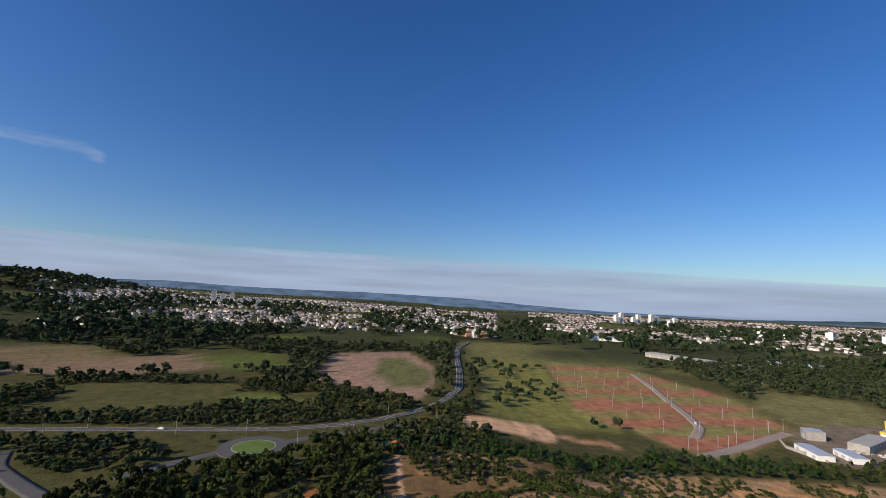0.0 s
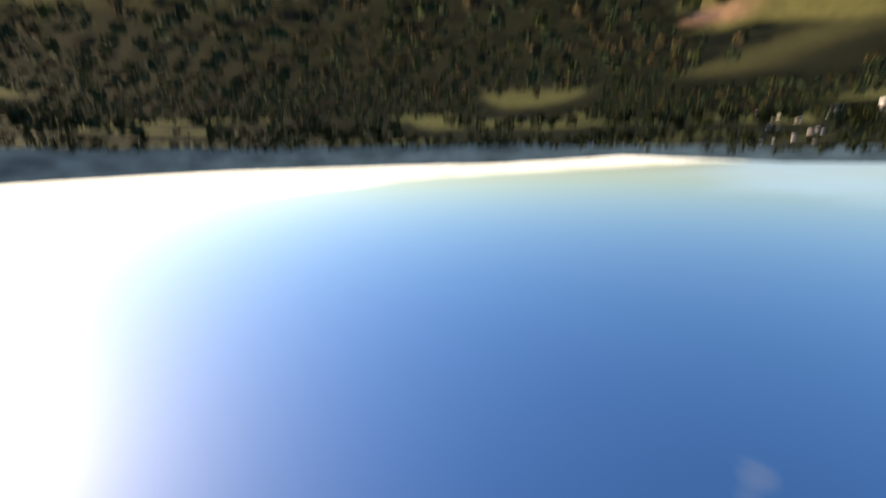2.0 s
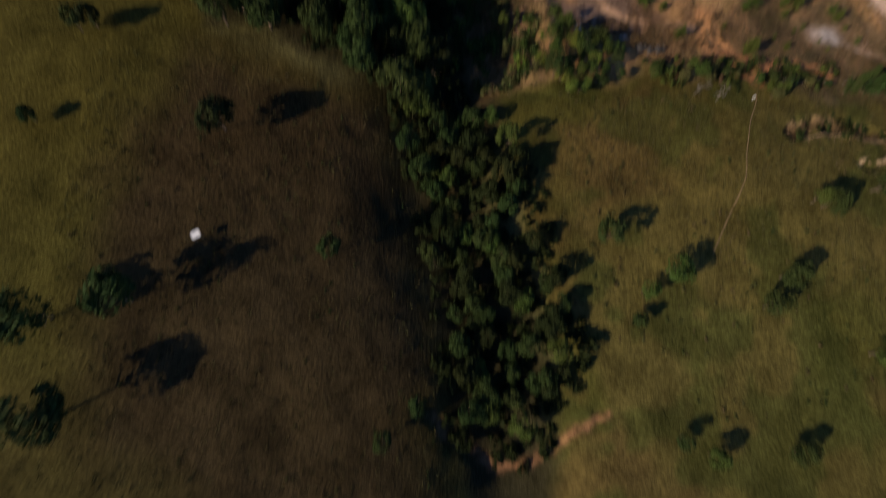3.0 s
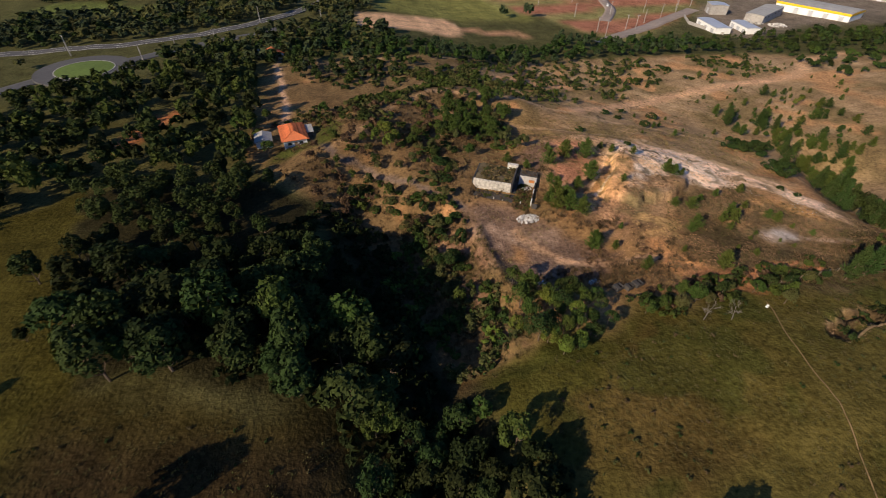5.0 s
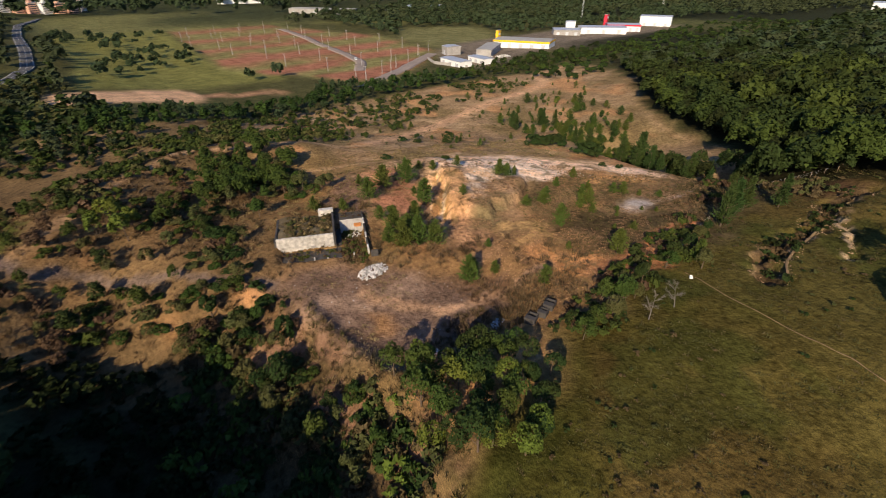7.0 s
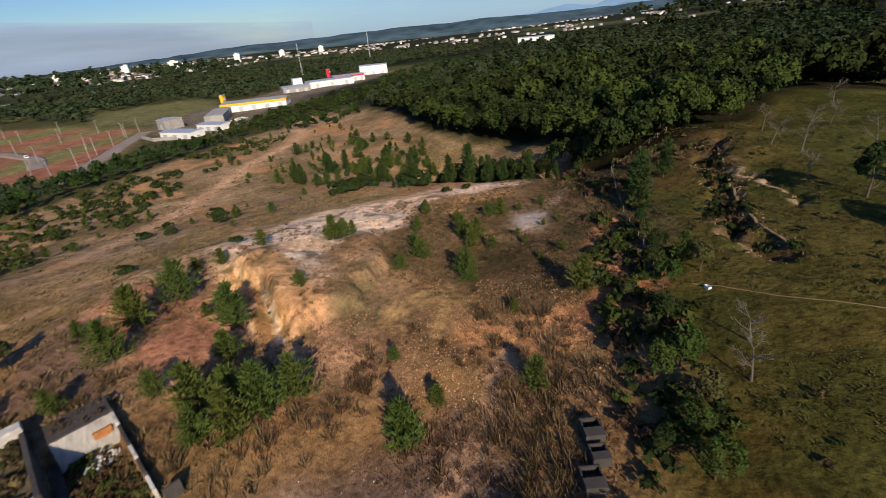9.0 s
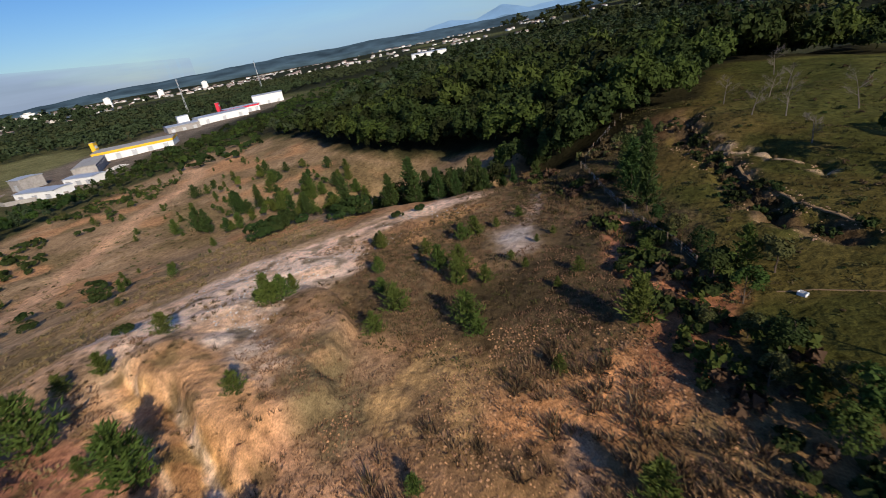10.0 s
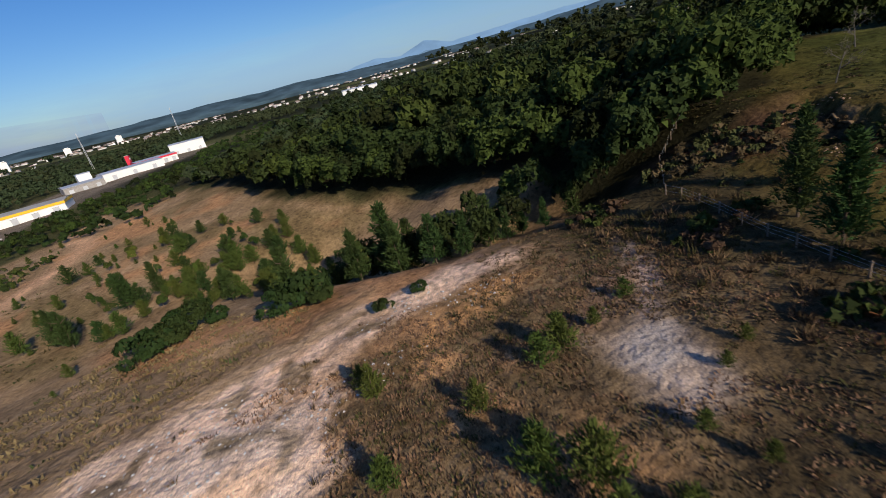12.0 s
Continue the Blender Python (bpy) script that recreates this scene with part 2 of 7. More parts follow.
# ---- materials ----
def material(name, base, rough=0.85, metal=0.0, vary=0.18, scale=4.0, bump=0.0, bump_scale=30.0, random="", spec=0.3, coords="Object"):
    """A surface whose colour wanders at two scales, with fine relief. random: 'object' or 'island' also shifts each piece."""
    m = bpy.data.materials.new(name)
    m.use_nodes = True
    n, l = m.node_tree.nodes, m.node_tree.links
    b = n["Principled BSDF"]
    b.inputs["Roughness"].default_value, b.inputs["Metallic"].default_value = rough, metal
    b.inputs["Specular IOR Level"].default_value = spec
    tc = n.new("ShaderNodeTexCoord")
    big, fine = n.new("ShaderNodeTexNoise"), n.new("ShaderNodeTexNoise")
    big.inputs["Scale"].default_value, fine.inputs["Scale"].default_value = scale * 0.13, scale
    big.inputs["Detail"].default_value, fine.inputs["Detail"].default_value = 4, 5
    for t in (big, fine):
        l.new(tc.outputs[coords], t.inputs["Vector"])
    mixn = n.new("ShaderNodeMath")
    mixn.operation = "ADD"
    l.new(big.outputs["Fac"], mixn.inputs[0])
    l.new(fine.outputs["Fac"], mixn.inputs[1])
    src = mixn.outputs[0]
    if random:
        r = n.new("ShaderNodeObjectInfo" if random == "object" else "ShaderNodeNewGeometry")
        k = n.new("ShaderNodeMath")
        k.operation = "MULTIPLY_ADD"
        l.new(r.outputs["Random" if random == "object" else "Random Per Island"], k.inputs[0])
        k.inputs[1].default_value, k.inputs[2].default_value = 1.0, -0.5
        s = n.new("ShaderNodeMath")
        l.new(src, s.inputs[0])
        l.new(k.outputs[0], s.inputs[1])
        src = s.outputs[0]
    rg = n.new("ShaderNodeMapRange")
    rg.inputs["From Min"].default_value, rg.inputs["From Max"].default_value = 0.5, 1.5
    rg.inputs["To Min"].default_value, rg.inputs["To Max"].default_value = 1 - vary * 1.6, 1 + vary * 1.6
    l.new(src, rg.inputs["Value"])
    mul = n.new("ShaderNodeVectorMath")
    mul.operation = "SCALE"
    l.new(rg.outputs[0], mul.inputs["Scale"])
    if isinstance(base, str):
        at = n.new("ShaderNodeAttribute")
        at.attribute_name = base
        l.new(at.outputs["Color"], mul.inputs[0])
    else:
        mul.inputs[0].default_value = base[:3]
    l.new(mul.outputs[0], b.inputs["Base Color"])
    if bump:
        bn, bp = n.new("ShaderNodeTexNoise"), n.new("ShaderNodeBump")
        bn.inputs["Scale"].default_value, bn.inputs["Detail"].default_value = bump_scale, 6
        l.new(tc.outputs[coords], bn.inputs["Vector"])
        l.new(bn.outputs["Fac"], bp.inputs["Height"])
        bp.inputs["Strength"].default_value, bp.inputs["Distance"].default_value = 0.8, bump
        l.new(bp.outputs[0], b.inputs["Normal"])
    return m


def leaf_material(name, base, vary=0.3, glow=0.12):
    """Leaves: each one a little different, letting some light through."""
    m = material(name, base, 0.75, 0, 0.12, 0.5, random="island", spec=0.06)
    n, l = m.node_tree.nodes, m.node_tree.links
    b = n["Principled BSDF"]
    for k in n:
        if k.type == "MAP_RANGE":
            k.inputs["To Min"].default_value, k.inputs["To Max"].default_value = 1 - vary, 1 + vary
            k.inputs["From Min"].default_value, k.inputs["From Max"].default_value = 0.2, 1.8
    obn, hue = n.new("ShaderNodeObjectInfo"), n.new("ShaderNodeHueSaturation")
    rg = n.new("ShaderNodeMapRange")
    l.new(obn.outputs["Random"], rg.inputs["Value"])
    rg.inputs["To Min"].default_value, rg.inputs["To Max"].default_value = 0.47, 0.52
    old = b.inputs["Base Color"].links[0].from_socket
    l.new(rg.outputs[0], hue.inputs["Hue"])
    l.new(old, hue.inputs["Color"])
    l.new(hue.outputs[0], b.inputs["Base Color"])
    tr, mix = n.new("ShaderNodeBsdfTranslucent"), n.new("ShaderNodeMixShader")
    l.new(hue.outputs[0], tr.inputs["Color"])
    mix.inputs[0].default_value = glow
    l.new(b.outputs[0], mix.inputs[1])
    l.new(tr.outputs[0], mix.inputs[2])
    l.new(mix.outputs[0], n["Material Output"].inputs["Surface"])
    return m


def land_material():
    """Soil and grass: the cover's colour, mottled at four scales, with tussocks and stones as relief."""
    m = material("land", "cover", 0.95, 0, 0.38, 1.1, bump=0.35, bump_scale=1.6, spec=0.02)
    n, l = m.node_tree.nodes, m.node_tree.links
    b = n["Principled BSDF"]
    tc = [k for k in n if k.type == "TEX_COORD"][0]
    old = b.inputs["Base Color"].links[0].from_socket
    fine, rg, sc = n.new("ShaderNodeTexNoise"), n.new("ShaderNodeMapRange"), n.new("ShaderNodeVectorMath")
    fine.inputs["Scale"].default_value, fine.inputs["Detail"].default_value, fine.inputs["Roughness"].default_value = 6.5, 6, 0.8
    l.new(tc.outputs["Object"], fine.inputs["Vector"])
    l.new(fine.outputs["Fac"], rg.inputs["Value"])
    rg.inputs["From Min"].default_value, rg.inputs["From Max"].default_value = 0.32, 0.68
    rg.inputs["To Min"].default_value, rg.inputs["To Max"].default_value = 0.45, 1.5
    sc.operation = "SCALE"
    l.new(old, sc.inputs[0])
    l.new(rg.outputs[0], sc.inputs["Scale"])
    vor, vr, s2 = n.new("ShaderNodeTexVoronoi"), n.new("ShaderNodeMapRange"), n.new("ShaderNodeVectorMath")
    vor.inputs["Scale"].default_value = 0.75
    l.new(tc.outputs["Object"], vor.inputs["Vector"])
    l.new(vor.outputs["Distance"], vr.inputs["Value"])
    vr.inputs["From Min"].default_value, vr.inputs["From Max"].default_value = 0.08, 0.42
    vr.inputs["To Min"].default_value, vr.inputs["To Max"].default_value = 0.62, 1.06
    s2.operation = "SCALE"
    l.new(sc.outputs[0], s2.inputs[0])
    l.new(vr.outputs[0], s2.inputs["Scale"])
    l.new(s2.outputs[0], b.inputs["Base Color"])
    return m


M_LAND = land_material()
M_LEAF = leaf_material("leaves", (0.047, 0.074, 0.017))
M_LEAF_LIGHT = leaf_material("light_leaves", (0.099, 0.133, 0.025))
# darkest leaves; in the near wood and undergrowth they carry painted shade
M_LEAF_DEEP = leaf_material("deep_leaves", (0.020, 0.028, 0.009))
M_LEAF_DARK = leaf_material("dark_leaves", (0.029, 0.048, 0.014))
M_LEAF_OLIVE = leaf_material("olive_leaves", (0.075, 0.081, 0.029))
M_NEEDLE = leaf_material("pine_needles", (0.082, 0.112, 0.026), 0.32, 0.15)
M_NEEDLE_DARK = leaf_material("dark_pine_needles", (0.045, 0.075, 0.022), 0.4)
M_BROWN = leaf_material("brown_brush", (0.092, 0.066, 0.034), 0.45)
M_DRY = leaf_material("dry_grass", (0.20, 0.135, 0.07), 0.45)
M_GRASS = leaf_material("grass_tufts", (0.065, 0.06, 0.022), 0.45)
M_WOODS = leaf_material("far_woods", (0.042, 0.058, 0.027), 0.35, 0.06)
M_BARK = material("bark", (0.12, 0.085, 0.06), 0.9, bump=0.03)
M_DEAD = material("bleached_wood", (0.15, 0.13, 0.11), 0.85, bump=0.02)
M_ASPHALT = material("asphalt", (0.088, 0.086, 0.086), 0.9, 0, 0.15, 0.6, 0.01, 8)
M_LINE = material("road_paint", (0.62, 0.60, 0.52), 0.7)
M_GRAVEL = material("gravel_road", (0.30, 0.24, 0.20), 0.95, 0, 0.2, 0.5, 0.05, 5)
M_CONCRETE = material("concrete", (0.34, 0.32, 0.30), 0.9, 0, 0.25, 1.2, 0.01, 12)
# stained concrete, darkened further for the shade on the sunken tanks
M_DARK_CONC = material("stained_shaded_concrete", (0.062, 0.056, 0.052), 0.92, 0, 0.3, 1.0, 0.01, 10)
M_LIME = material("peeling_limewash", (0.50, 0.465, 0.42), 0.9, 0, 0.5, 1.4, 0.02, 9)
M_WALL = material("white_plaster", (0.74, 0.74, 0.72), 0.85, 0, 0.08, 1.0)
M_BLUE = material("blue_plaster", (0.32, 0.45, 0.62), 0.85, 0, 0.08, 1.0)
M_TILE = material("clay_roof_tiles", (0.52, 0.15, 0.06), 0.8, 0, 0.22, 2.0, 0.03, 14, random="object")
M_GREY_ROOF = material("fibre_cement_roof", (0.36, 0.35, 0.33), 0.85, 0, 0.18, 1.5, 0.02, 6)
M_METAL_ROOF = material("metal_roof", (0.55, 0.57, 0.60), 0.45, 0.4, 0.1, 0.4)
M_GLASS = material("window_glass", (0.03, 0.04, 0.05), 0.08, 0, 0.05, 1, spec=0.7)
M_WOOD = material("weathered_wood", (0.20, 0.15, 0.11), 0.9, 0, 0.2, 3)
M_YELLOW = material("yellow_paint", (0.85, 0.50, 0.03), 0.5, 0, 0.06)
M_RED = material("red_paint", (0.62, 0.03, 0.06), 0.5, 0, 0.06)
M_WHITE = material("white_cladding", (0.82, 0.82, 0.80), 0.55, 0, 0.05)
M_TOWN_WALL = material("town_walls", (0.56, 0.54, 0.52), 0.85, 0, 0.4, 0.02, random="island")
M_TOWN_ROOF = material("town_roofs", (0.31, 0.225, 0.19), 0.85, 0, 0.5, 0.02, random="island")
M_RUBBLE = material("broken_concrete", (0.52, 0.50, 0.48), 0.9, 0, 0.3, 3, random="island")
M_BRICKWORK = material("bare_brickwork", (0.46, 0.19, 0.07), 0.9, 0, 0.4, 2.5, 0.02, 8)
M_PINK = material("terracotta_plaster", (0.62, 0.36, 0.26), 0.85, 0, 0.1)


# ---- mesh tools ----
def mesh_of(name, verts, faces, mats, index=None, smooth=False):
    """A mesh from arrays; faces all of one size."""
    me = bpy.data.meshes.new(name)
    verts, faces = np.asarray(verts, np.float32), np.asarray(faces, np.int32)
    k = faces.shape[1]
    me.vertices.add(len(verts))
    me.vertices.foreach_set("co", verts.ravel())
    me.loops.add(faces.size)
    me.loops.foreach_set("vertex_index", faces.ravel())
    me.polygons.add(len(faces))
    me.polygons.foreach_set("loop_start", np.arange(0, faces.size, k, dtype=np.int32))
    if index is not None:
        me.polygons.foreach_set("material_index", np.asarray(index, np.int32))
    if smooth:
        me.polygons.foreach_set("use_smooth", np.ones(len(faces), bool))
    for m in mats if isinstance(mats, (list, tuple)) else [mats]:
        me.materials.append(m)
    me.update(calc_edges=True)
    me.validate()
    return me


def part(name, bm, mat, parent=None, label=""):
    """Links a bmesh as one mesh object, under a thing or a part."""
    me = bpy.data.meshes.new(name)
    bmesh.ops.recalc_face_normals(bm, faces=bm.faces)
    bm.to_mesh(me)
    bm.free()
    me.materials.append(mat)
    ob = new(name, me)
    ob.parent = parent
    if label:
        tagged(ob, label)
    return ob


def box(x0, y0, z0, x1, y1, z1, bevel=0.0, bm=None, turn=0.0):
    bm = bm or bmesh.new()
    got = bmesh.ops.create_cube(bm, size=1)["verts"]
    m = Matrix.Translation(((x0 + x1) / 2, (y0 + y1) / 2, (z0 + z1) / 2)) @ Matrix.Rotation(turn, 4, "Z") @ Matrix.Diagonal((x1 - x0, y1 - y0, z1 - z0, 1))
    bmesh.ops.transform(bm, matrix=m, verts=got)
    if bevel:
        edges = list({e for v in got for e in v.link_edges})
        bmesh.ops.bevel(bm, geom=edges, offset=bevel, segments=1, affect="EDGES")
    return bm


def tube(points, radii, sides=7, bm=None):
    """A tapering limb along points."""
    bm = bm or bmesh.new()
    rings = []
    for i, p in enumerate(points):
        p = Vector(p)
        ahead = (Vector(points[min(i + 1, len(points) - 1)]) - Vector(points[max(i - 1, 0)])).normalized()
        side = ahead.cross(Vector((0.3, 0.9, 0.1))).normalized()
        up = side.cross(ahead)
        rings.append([bm.verts.new(p + radii[i] * (math.cos(k * math.tau / sides) * side + math.sin(k * math.tau / sides) * up)) for k in range(sides)])
    for r, s in zip(rings[:-1], rings[1:]):
        for k in range(sides):
            bm.faces.new((r[k], r[(k + 1) % sides], s[(k + 1) % sides], s[k]))
    bm.faces.new(rings[0][::-1])
    bm.faces.new(rings[-1])
    return bm


def thing(name, x, y, z, turn=0.0, **tags):
    ob = new(name)
    ob.matrix_basis = pose(x, y, z, 0, 0, turn)
    ob.empty_display_size = 0.2
    return tagged(ob, **tags)


def zed(x, y):
    return float(ground_z(np.array([x]), np.array([y]))[0])


# ---- the land: one sheet to the horizon ----
def stretch(lo, hi, step, reach):
    core = np.arange(lo, hi + step / 2, step)
    out, s, v = [], step, hi
    while v < reach:
        s *= 1.075
        v += s
        out.append(v)
    low, s, v = [], step, lo
    while v > -reach:
        s *= 1.075
        v -= s
        low.append(v)
    return np.array(low[::-1] + list(core) + out)


def cover_colour(x, y):
    """Base colour of the land: grass, soil, clay, fields, with tree and ravine shade painted in."""
    wx, wy = x + (fbm(x, y, 9, 21) - 0.5) * 9, y + (fbm(x, y, 9, 31) - 0.5) * 9
    fx, fy = x + (fbm(x, y, 3, 41) - 0.5) * 3.2, y + (fbm(x, y, 3, 51) - 0.5) * 3.2
    # streaks that run with the clay ridge
    p_, q_ = x * 0.62 - y * 0.78, x * 0.78 + y * 0.62
    streak = fbm(p_ / 5.0, q_, 2.6, 141) - 0.5
    sx_, sy_ = fx + streak * 9 * 0.78, fy + streak * 9 * 0.62
    n1, n2, n3 = fbm(x, y, 40, 61), fbm(x, y, 6, 71), vnoise(x, y, 1.6, 81)
    col = np.empty(x.shape + (3,))
    col[:] = (0.078, 0.076, 0.031)

    def lay(rgb, w, spread=0.0):
        c = np.array(rgb) * (1 + spread * (n2 - 0.5)[..., None])
        col[:] = col * (1 - w[..., None]) + c * w[..., None]

    def field(poly, rgb, soft=3.0, spread=0.3, px=wx, py=wy):
        lay(rgb, ramp(inside(px, py, poly), -soft, soft), spread)

    def along(line, rgb, half, soft=0.8, spread=0.3, keep=1.0, px=fx, py=fy):
        lay(rgb, keep * (1 - ramp(seg_dist(px, py, line), half - soft, half + soft)), spread)

    # meadows
    field(MEADOW_RIGHT, (0.090, 0.075, 0.022), 3, 0.3)
    lay((0.062, 0.060, 0.015), ramp(inside(wx, wy, MEADOW_RIGHT), -2, 3) * ramp(n1, 0.5, 0.62), 0.3)
    lay((0.115, 0.073, 0.028), ramp(inside(wx, wy, MEADOW_RIGHT), -2, 3) * ramp(fbm(x, y, 22, 91), 0.52, 0.68) * 0.45, 0.3)
    field([(112, 40), (126, 44), (165, 20), (200, -60), (110, -40), (100, 10)], (0.072, 0.073, 0.020), 8, 0.3)
    lay((0.048, 0.054, 0.014), ramp(inside(wx, wy, MEADOW_RIGHT), -2, 3) * ramp(fbm(x, y, 9, 221), 0.50, 0.62) * 0.75, 0.4)
    field(MEADOW_LEFT, (0.056, 0.050, 0.012), 3, 0.3)
    field([(-100, -70), (10, -55), (14, -12), (6, 10), (-70, 0)], (0.055, 0.046, 0.014), 14, 0.4)
    field(ROUGH, (0.039, 0.028, 0.013), 9, 0.5)
    # stream bed and forest floors coloured near black to deepen their shade
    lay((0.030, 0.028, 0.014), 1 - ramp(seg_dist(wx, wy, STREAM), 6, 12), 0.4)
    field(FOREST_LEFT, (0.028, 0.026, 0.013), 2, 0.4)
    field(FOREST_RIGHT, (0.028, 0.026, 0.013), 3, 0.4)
    # scrubland with dry grass
    field(SCRUB, (0.235, 0.145, 0.070), 4, 0.35)
    lay((0.315, 0.208, 0.112), ramp(inside(wx, wy, SCRUB), -4, 4) * ramp(x + 0.9 * y, 185, 235), 0.3)
    lay((0.42, 0.285, 0.165), ramp(inside(wx, wy, SCRUB), -4, 4) * ramp(x + 0.9 * y, 190, 225) * ramp(fbm(p_ / 9.0, q_, 2.2, 271), 0.56, 0.68) * 0.7, 0.3)      # terraced traces along the slope
    lay((0.199, 0.142, 0.065), ramp(inside(wx, wy, SCRUB), 0, 5) * ramp(fbm(x, y, 18, 101), 0.5, 0.66) * 0.8, 0.4)
    lay((0.443, 0.241, 0.115), ramp(inside(wx, wy, SCRUB), 0, 5) * ramp(fbm(x, y, 14, 111), 0.60, 0.72), 0.4)
    # the stream's painted shade again, over the scrub colour
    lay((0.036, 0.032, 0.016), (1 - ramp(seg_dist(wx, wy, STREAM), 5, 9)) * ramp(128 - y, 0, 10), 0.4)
    lay((0.150, 0.102, 0.052), ramp(inside(wx, wy, SCRUB), 0, 5) * (1 - ramp(x - 0.25 * y, 0, 34)) * ramp(fbm(x, y, 12, 151), 0.24, 0.44) * 0.9, 0.5)
    field([(128, 54), (131, 64), (138, 66), (138, 52), (134, 48)], (0.115, 0.062, 0.038), 3, 0.6)
    # worn clay, quarried soil
    field([(64, 136), (76, 141), (90, 132), (97, 114), (88, 100), (74, 97), (64, 104), (62, 120)], (0.40, 0.265, 0.155), 5, 0.8)
    field([(72, 138), (79, 133), (78, 119), (70, 114), (64, 119), (66, 126)], (0.46, 0.225, 0.135), 4, 0.7)
    field([(86, 128), (91, 121), (84, 113), (76, 107), (71, 108), (74, 115)], (0.66, 0.43, 0.25), 2.5, 0.6, fx, fy)
    scarp = ramp(inside(fx, fy, [(88, 131), (93, 121), (84, 111), (76, 105), (69, 108), (72, 118), (80, 126)]), -1, 2)
    lay((0.74, 0.52, 0.32), scarp * ramp(fbm(p_, q_ / 7.0, 1.5, 201), 0.50, 0.60) * 0.8, 0.4)      # rills washed down the scarp
    lay((0.38, 0.20, 0.10), scarp * ramp(fbm(p_, q_ / 7.0, 1.3, 211), 0.56, 0.66) * 0.7, 0.4)
    field([(76, 111), (85, 104), (77, 96), (67, 96), (65, 100), (70, 106)], (0.52, 0.31, 0.18), 4, 0.5)
    field([(78, 92), (88, 98), (97, 92), (92, 80), (80, 82)], (0.20, 0.135, 0.065), 4, 0.9)
    field([(83, 97), (78, 88), (71, 89), (75, 94), (79, 100)], (0.185, 0.125, 0.065), 3, 0.6)
    field([(88, 86), (92, 104), (104, 104), (114, 104), (117, 94), (126, 80), (112, 72), (94, 74)], (0.18, 0.125, 0.065), 3.5, 0.8)
    field([(88, 111), (87, 103), (77, 97), (73, 102), (79, 107)], (0.185, 0.145, 0.078), 1.8, 0.7, fx, fy)
    lay((0.44, 0.285, 0.125), ramp(inside(fx, fy, [(87, 103), (86, 93), (82, 88), (73, 90), (74, 98), (79, 101)]), -1, 2) * ramp(fbm(x, y, 3.5, 281), 0.46, 0.58) * 0.85, 0.6)
    field([(77, 131), (78, 123), (72, 117), (66, 113), (64, 120), (70, 130)], (0.40, 0.195, 0.120), 2.0, 0.7, fx, fy)
    field([(81, 79.5), (82, 76), (78, 73.5), (73, 76.5), (71.5, 82), (76, 83.5)], (0.52, 0.27, 0.12), 1.0, 0.4, fx, fy)
    field([(76, 88.5), (79, 85), (76, 83), (73, 84), (74, 88)], (0.47, 0.245, 0.11), 1.0, 0.5, fx, fy)
    field([(91, 68), (86, 65), (80, 69), (82, 72.5), (88, 71)], (0.40, 0.175, 0.085), 1.2, 0.6, fx, fy)
    field(TUSSOCK, (0.175, 0.122, 0.066), 1.6, 0.8, fx, fy)
    along(RIDGE, (0.55, 0.36, 0.23), 2.6, 2.0, 0.7, 0.8, sx_, sy_)
    field(PALE, (0.76, 0.53, 0.375), 1.2, 0.8, (fx + sx_) / 2, (fy + sy_) / 2)
    field([(92, 130), (104, 125), (113, 117), (116, 108), (107, 106.5), (98, 111.5), (92, 117)], (0.76, 0.57, 0.43), 1.8, 0.9, sx_, sy_)
    field([(79.5, 109), (83, 113.5), (88, 118.5), (92, 115), (89, 111), (84, 106.5)], (0.72, 0.57, 0.44), 1.2, 0.9, fx, fy)
    field([(85, 124), (88, 118), (84, 113), (78, 107), (73, 107), (77, 113), (82, 119)], (0.46, 0.265, 0.13), 1.2, 0.7, fx, fy)
    rill = ramp(inside(x, y, CLIFF), -0.8, 0.6)
    lay((0.60, 0.375, 0.165), rill, 0.5)
    lay((0.78, 0.62, 0.46), rill * ramp(fbm(p_, q_ / 6.0, 1.5, 201), 0.52, 0.60) * 0.85, 0.4)
    lay((0.30, 0.155, 0.07), rill * (1 - ramp(fbm(p_, q_ / 6.0, 1.5, 201), 0.36, 0.44)) * 0.8, 0.4)
    field([(116, 98), (121, 97), (125, 91), (122.5, 86), (118.5, 90)], (0.56, 0.31, 0.13), 1.4, 0.7, fx, fy)
    field([(112, 99), (115, 100), (116.5, 96.5), (113.5, 95.5)], (0.54, 0.31, 0.14), 1.0, 0.7, fx, fy)
    field([(110.5, 86), (112, 81), (108, 79.5), (104, 79.5), (101.5, 82), (103, 85), (107, 84.5)], (0.40, 0.31, 0.24), 1.6, 0.7, fx, fy)
    field([(96, 92), (101, 93.5), (104, 88.5), (99, 86)], (0.42, 0.245, 0.12), 1.8, 0.8, fx, fy)
    field([(105, 97), (108, 98), (109, 94), (106, 93)], (0.50, 0.29, 0.14), 1.0, 0.6, fx, fy)
    field([(110.5, 93), (112.5, 92.5), (112, 90.5), (110, 91)], (0.50, 0.29, 0.14), 0.8, 0.6, fx, fy)
    field([(112, 86), (116, 84), (119, 79), (117, 78), (113, 82)], (0.36, 0.235, 0.15), 1.2, 0.8, fx, fy)
    along([(112, 80), (118, 77), (126, 76)], (0.50, 0.36, 0.27), 0.9, 0.9, 0.6)
    # red soil, darkened for the shade of the hedge trees
    field([(96, 70), (84, 68), (72, 73), (78, 76), (90, 74)], (0.27, 0.125, 0.065), 2, 0.6, fx, fy)
    field([(86, 68), (84, 82), (90, 90), (97, 89), (101, 78), (112, 74), (122, 77), (118, 66), (98, 63)], (0.092, 0.067, 0.035), 3, 0.8)
